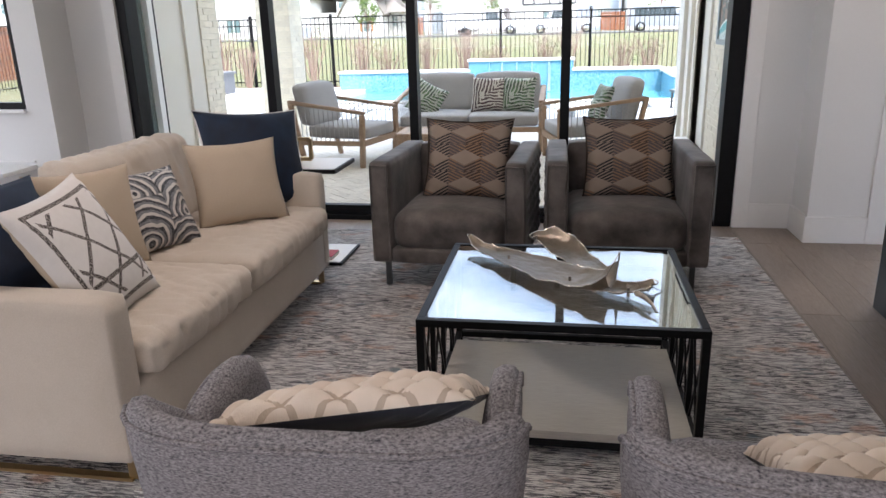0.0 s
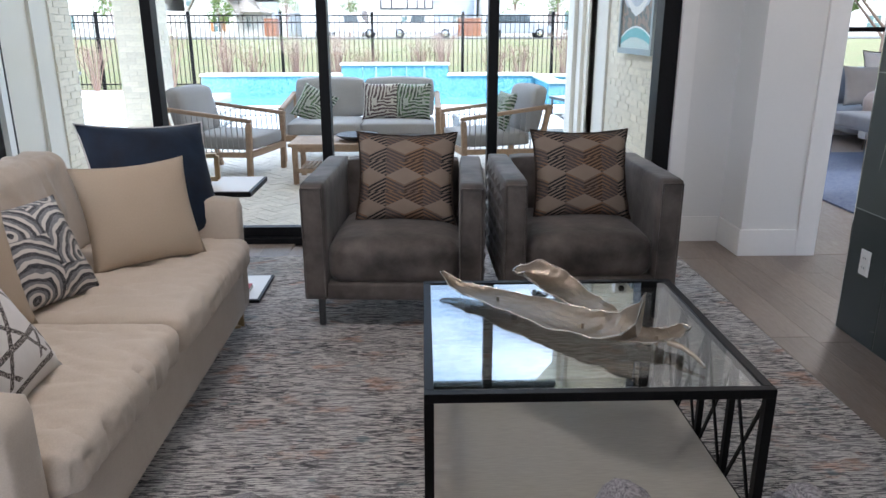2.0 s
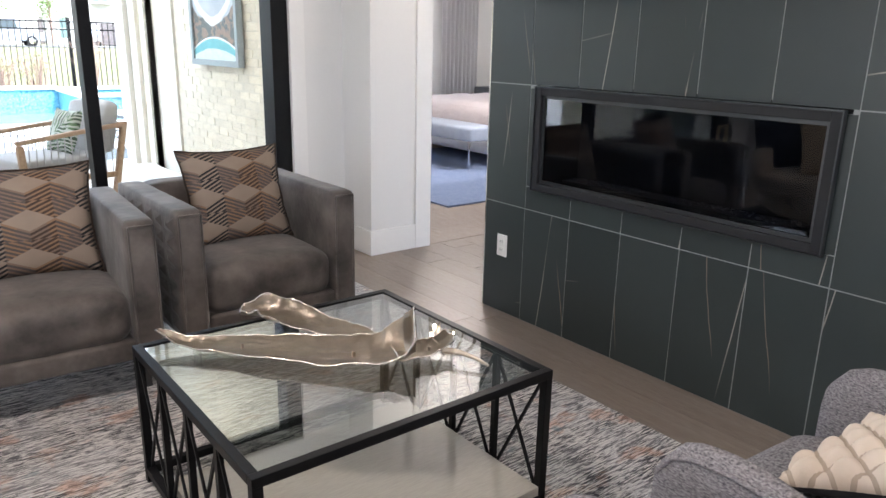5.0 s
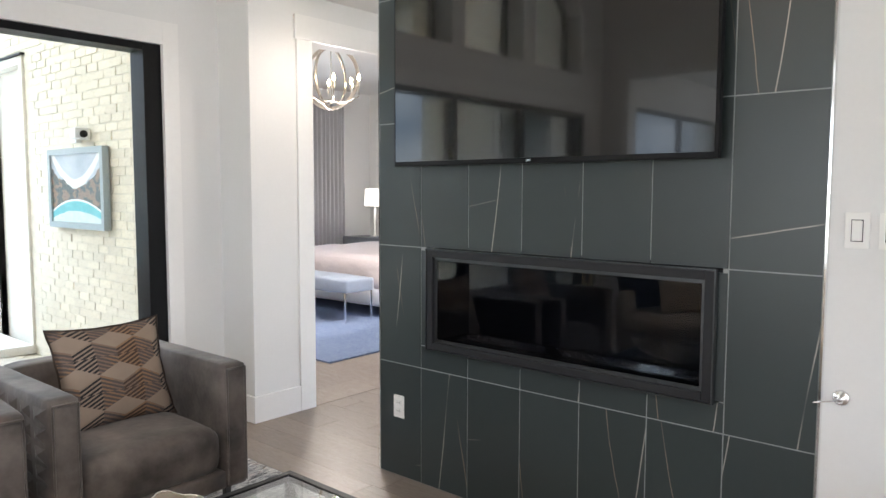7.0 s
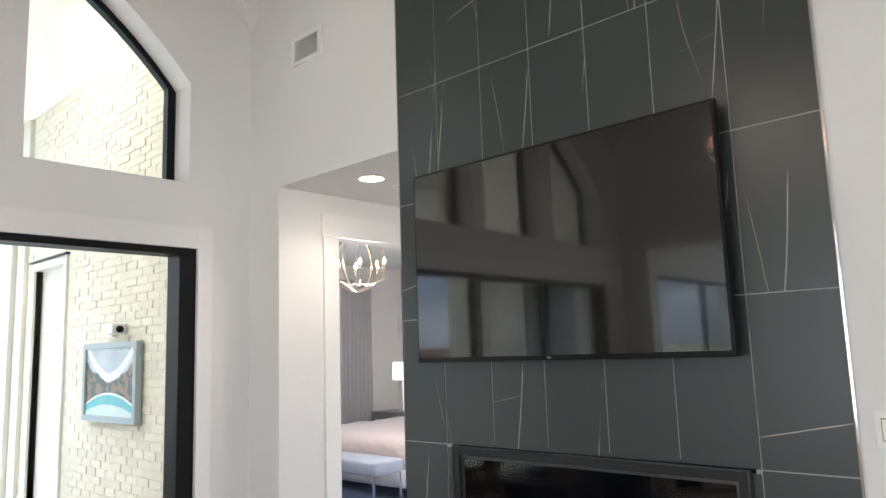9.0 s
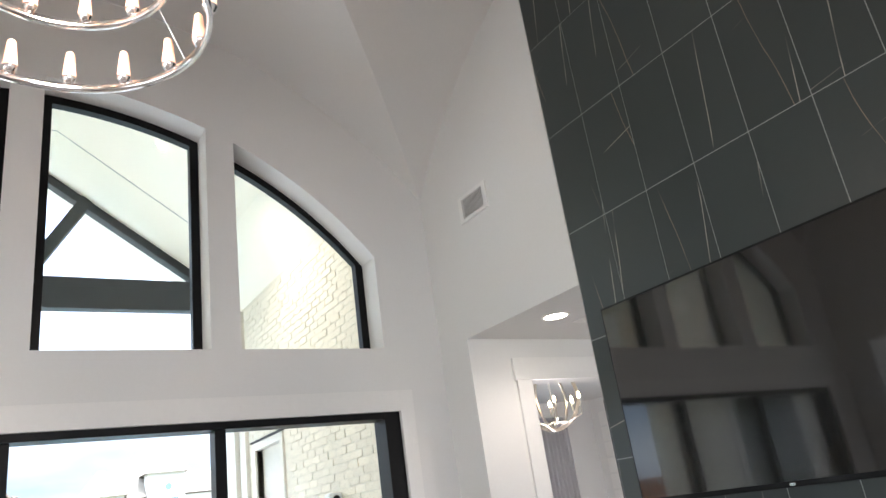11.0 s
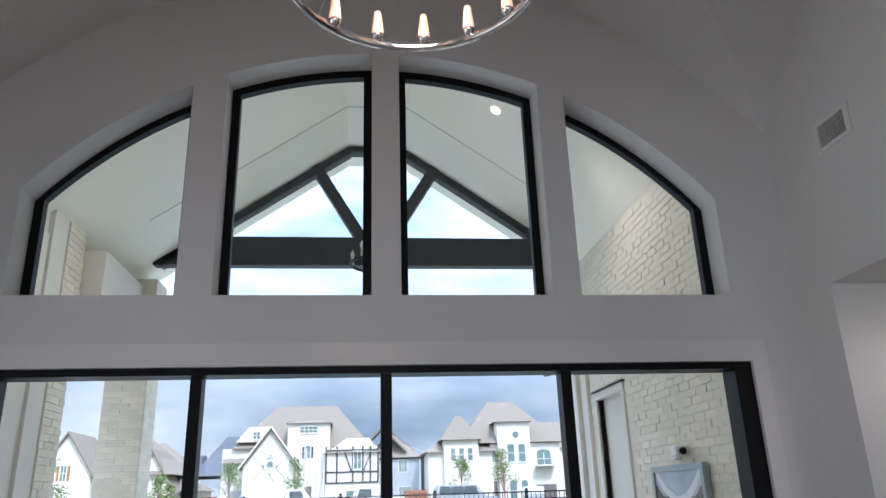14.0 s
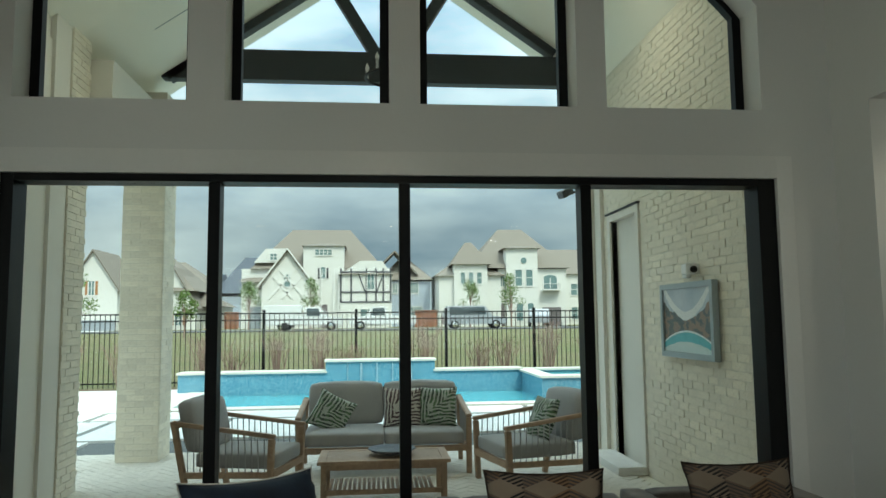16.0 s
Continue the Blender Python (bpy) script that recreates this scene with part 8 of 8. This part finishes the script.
# ---- black tiles of the chimney breast ----
def tile_material():
    m = material("veined_black_tile", (0.029, 0.038, 0.0375), 0.34, grain=40, grain_col=(0.033, 0.043, 0.042), grain_mix=0.4, big=0.9, big_col=(0.037, 0.047, 0.0465), big_mix=0.5, rough_var=0.008, rand=0.12)
    n, l = m.node_tree.nodes, m.node_tree.links
    b = n["Principled BSDF"]
    src = b.inputs["Base Color"].links[0].from_socket
    co, oi = n.new("ShaderNodeTexCoord"), n.new("ShaderNodeObjectInfo")
    off = n.new("ShaderNodeVectorMath")
    off.operation = "SCALE"
    off.inputs[0].default_value = (37.0, 53.0, 19.0)
    l.new(oi.outputs["Random"], off.inputs["Scale"])
    ad = n.new("ShaderNodeVectorMath")
    l.new(co.outputs["Object"], ad.inputs[0])
    l.new(off.outputs["Vector"], ad.inputs[1])
    col = src
    sp = n.new("ShaderNodeSeparateXYZ")
    l.new(ad.outputs["Vector"], sp.inputs[0])

    def calc(op, a, c):
        x = n.new("ShaderNodeMath")
        x.operation = op
        for i, v in enumerate((a, c)):
            if hasattr(v, "links"):
                l.new(v, x.inputs[i])
            else:
                x.inputs[i].default_value = v
        return x.outputs[0]
    for ky, kz, amp, sc, wdt, tint, k, lo in ((2.1, 0.25, 0.10, 1.1, 0.0045, (0.42, 0.39, 0.34), 0.8, 0.42), (0.3, 1.5, 0.10, 1.2, 0.0035, (0.40, 0.37, 0.32), 0.75, 0.56), (1.8, -0.3, 0.14, 1.6, 0.003, (0.34, 0.26, 0.19), 0.7, 0.48)):
        t, t2, r2 = n.new("ShaderNodeTexNoise"), n.new("ShaderNodeTexNoise"), n.new("ShaderNodeMapRange")
        t.inputs["Scale"].default_value, t.inputs["Detail"].default_value = sc, 2.5
        l.new(ad.outputs["Vector"], t.inputs["Vector"])
        s = calc("ADD", calc("ADD", calc("MULTIPLY", sp.outputs["Y"], ky), calc("MULTIPLY", sp.outputs["Z"], kz)), calc("MULTIPLY", t.outputs["Fac"], amp))
        line = calc("LESS_THAN", calc("ABSOLUTE", calc("SUBTRACT", calc("FRACT", s, 0), 0.5), 0), wdt * 1.1)
        t2.inputs["Scale"].default_value = 2.2
        l.new(ad.outputs["Vector"], t2.inputs["Vector"])
        r2.inputs["From Min"].default_value, r2.inputs["From Max"].default_value, r2.inputs["To Max"].default_value = lo, lo + 0.12, k
        l.new(t2.outputs["Fac"], r2.inputs["Value"])
        x = n.new("ShaderNodeMixRGB")
        l.new(calc("MULTIPLY", line, r2.outputs["Result"]), x.inputs["Fac"])
        l.new(col, x.inputs["Color1"])
        x.inputs["Color2"].default_value = (*tint, 1)
        col = x.outputs["Color"]
    l.new(col, b.inputs["Base Color"])
    return m


M["vtile"] = tile_material()
structure("chimney_backing", boxes((FX - 0.0025, FPS, 0, FX + 0.0195, BX0 - 0.021, TOP), (FX - 0.0025, BX1 + 0.021, 0, FX + 0.0195, FPN, TOP), (FX - 0.0025, BX0 - 0.021, 0, FX + 0.0195, BX1 + 0.021, BZ0 - 0.021), (FX - 0.0025, BX0 - 0.021, BZ1 + 0.021, FX + 0.0195, BX1 + 0.021, TOP)), M["grout"], "grey grout bed of the chimney tiles", category="wall")
breast = thing("wall_tiled_chimney", "tall black marble-look tiled chimney breast with pale veins", "wall", kind="structure")
ycols = [FPS, 1.67, 1.966, 2.265, 2.563, 2.861, 3.157, FPN]
zrows = [0.0, 0.59, 1.192, 1.803, 2.412, 3.02, 3.625, 4.235, 4.845, TOP]
g_ = 0.0025
for ya, yb in zip(ycols, ycols[1:]):
    for za, zb in zip(zrows, zrows[1:]):
        cells = [(ya, yb, za, zb)]
        if yb > BX0 and ya < BX1 and zb > BZ0 and za < BZ1:
            cells = []
            if za < BZ0:
                cells.append((ya, yb, za, BZ0 + 0.005))
            if zb > BZ1:
                cells.append((ya, yb, BZ1 - 0.005, zb))
            if ya < BX0:
                cells.append((ya, BX0 + 0.005, max(za, BZ0 + 0.005), min(zb, BZ1 - 0.005)))
            if yb > BX1:
                cells.append((BX1 - 0.005, yb, max(za, BZ0 + 0.005), min(zb, BZ1 - 0.005)))
        for a, b, c, d in cells:
            if b - a < 0.02 or d - c < 0.02:
                continue
            bm = bmesh.new()
            add_box(bm, -0.0065, -(b - a) / 2 + g_, -(d - c) / 2 + g_, 0.0065, (b - a) / 2 - g_, (d - c) / 2 - g_)
            t_ = part("tile", bm, M["vtile"], breast)
            t_.location = (FX + 0.0015, (a + b) / 2, (c + d) / 2)
part("edge_trim", boxes((FX - 0.006, FPS - 0.008, 0, FX + 0.02, FPS - 0.001, TOP), (FX - 0.006, FPN + 0.001, 0, FX + 0.0, FPN + 0.006, TOP)), M["chrome"], breast, "thin bright metal edge trim")

# ---- oak planks ----
rnd = random.Random(8)
planks = thing("oak_planks", "wide grey-brown oak floor planks running towards the windows", "floor", kind="structure")
PW = 0.19
bm = bmesh.new()
add_box(bm, -PW / 2 + 0.0008, -0.5, -0.012, PW / 2 - 0.0008, 0.5, 0.0)
me = bpy.data.meshes.new("plank")
bm.to_mesh(me)
bm.free()
me.materials.append(M["wood_floor"])
rest = bmesh.new()
made = 0
x = -6.5 + PW / 2
while x < 7.8:
    y = -5.9 - rnd.uniform(0, 1.5)
    while y < 5.1:
        L_ = rnd.choice((1.2, 1.5, 1.8, 2.1))
        a, b = max(y, -5.9), min(y + L_, YN + 0.0 if XW < x < XE else JY)
        y += L_ + 0.0012
        if b - a < 0.08:
            continue
        near = -0.3 < (a + b) / 2 < 5 and XW < x < 3.6
        if near and made < 300:
            o = new("plank", me)
            o.parent = planks
            o.matrix_basis = Matrix.LocRotScale((x, (a + b) / 2, 0), None, (1, b - a - 0.002, 1))
            made += 1
        else:
            add_box(rest, x - PW / 2 + 0.0008, a + 0.001, -0.012, x + PW / 2 - 0.0008, b - 0.001, 0.0)
    x += PW
part("planking", rest, M["wood_floor"], planks, "grey-brown oak planks", kind="stuff")
structure("threshold", boxes((2.33, JY, -0.012, 3.25, JY + 0.3, 0.002)), M["wood_floor"], "oak threshold of the bedroom doorway")

# ---- patio pavers in a herringbone ----
pav = thing("patio_pavers", "pale herringbone patio pavers", "paving", kind="structure")
bm = bmesh.new()
PL, PWD = 0.2, 0.1
add_box(bm, -PL / 2 + 0.0025, -PWD / 2 + 0.0025, -0.02, PL / 2 - 0.0025, PWD / 2 - 0.0025, 0.0)
pme = bpy.data.meshes.new("paver")
bm.to_mesh(pme)
bm.free()
pme.materials.append(M["patio"])
used = []
r45 = Matrix.Rotation(radians(45), 2)
for i in range(-70, 70):
    for j in range(-70, 70):
        d = (i - j) % 4
        if d == 0:
            c, rz = Vector(((i + 1) * PWD, (j + 0.5) * PWD)), 0
        elif d == 3:
            c, rz = Vector(((i + 0.5) * PWD, (j + 1) * PWD)), 90
        else:
            continue
        q = r45 @ c + Vector((-1.0, 7.5))
        if -4.5 < q.x < EX - 0.12 and OUT + 0.1 < q.y < 9.9:
            used.append((q.x, q.y, rz + 45))
used.sort(key=lambda c: abs(c[0] + 1.0) + abs(c[1] - 6.3))
rest = bmesh.new()
for k, (x, y, rz) in enumerate(used):
    m_ = pose(x, y, PZ - 0.0012 * (k % 2), 0, 0, rz)
    if k < 300:
        o = new("paver", pme)
        o.parent = pav
        o.matrix_basis = m_
    else:
        vs = [rest.verts.new(m_ @ v.co) for v in pme.vertices]
        for p in pme.polygons:
            rest.faces.new([vs[i] for i in p.vertices])
part("paving_field", rest, M["patio"], pav, "pale herringbone pavers", kind="stuff")
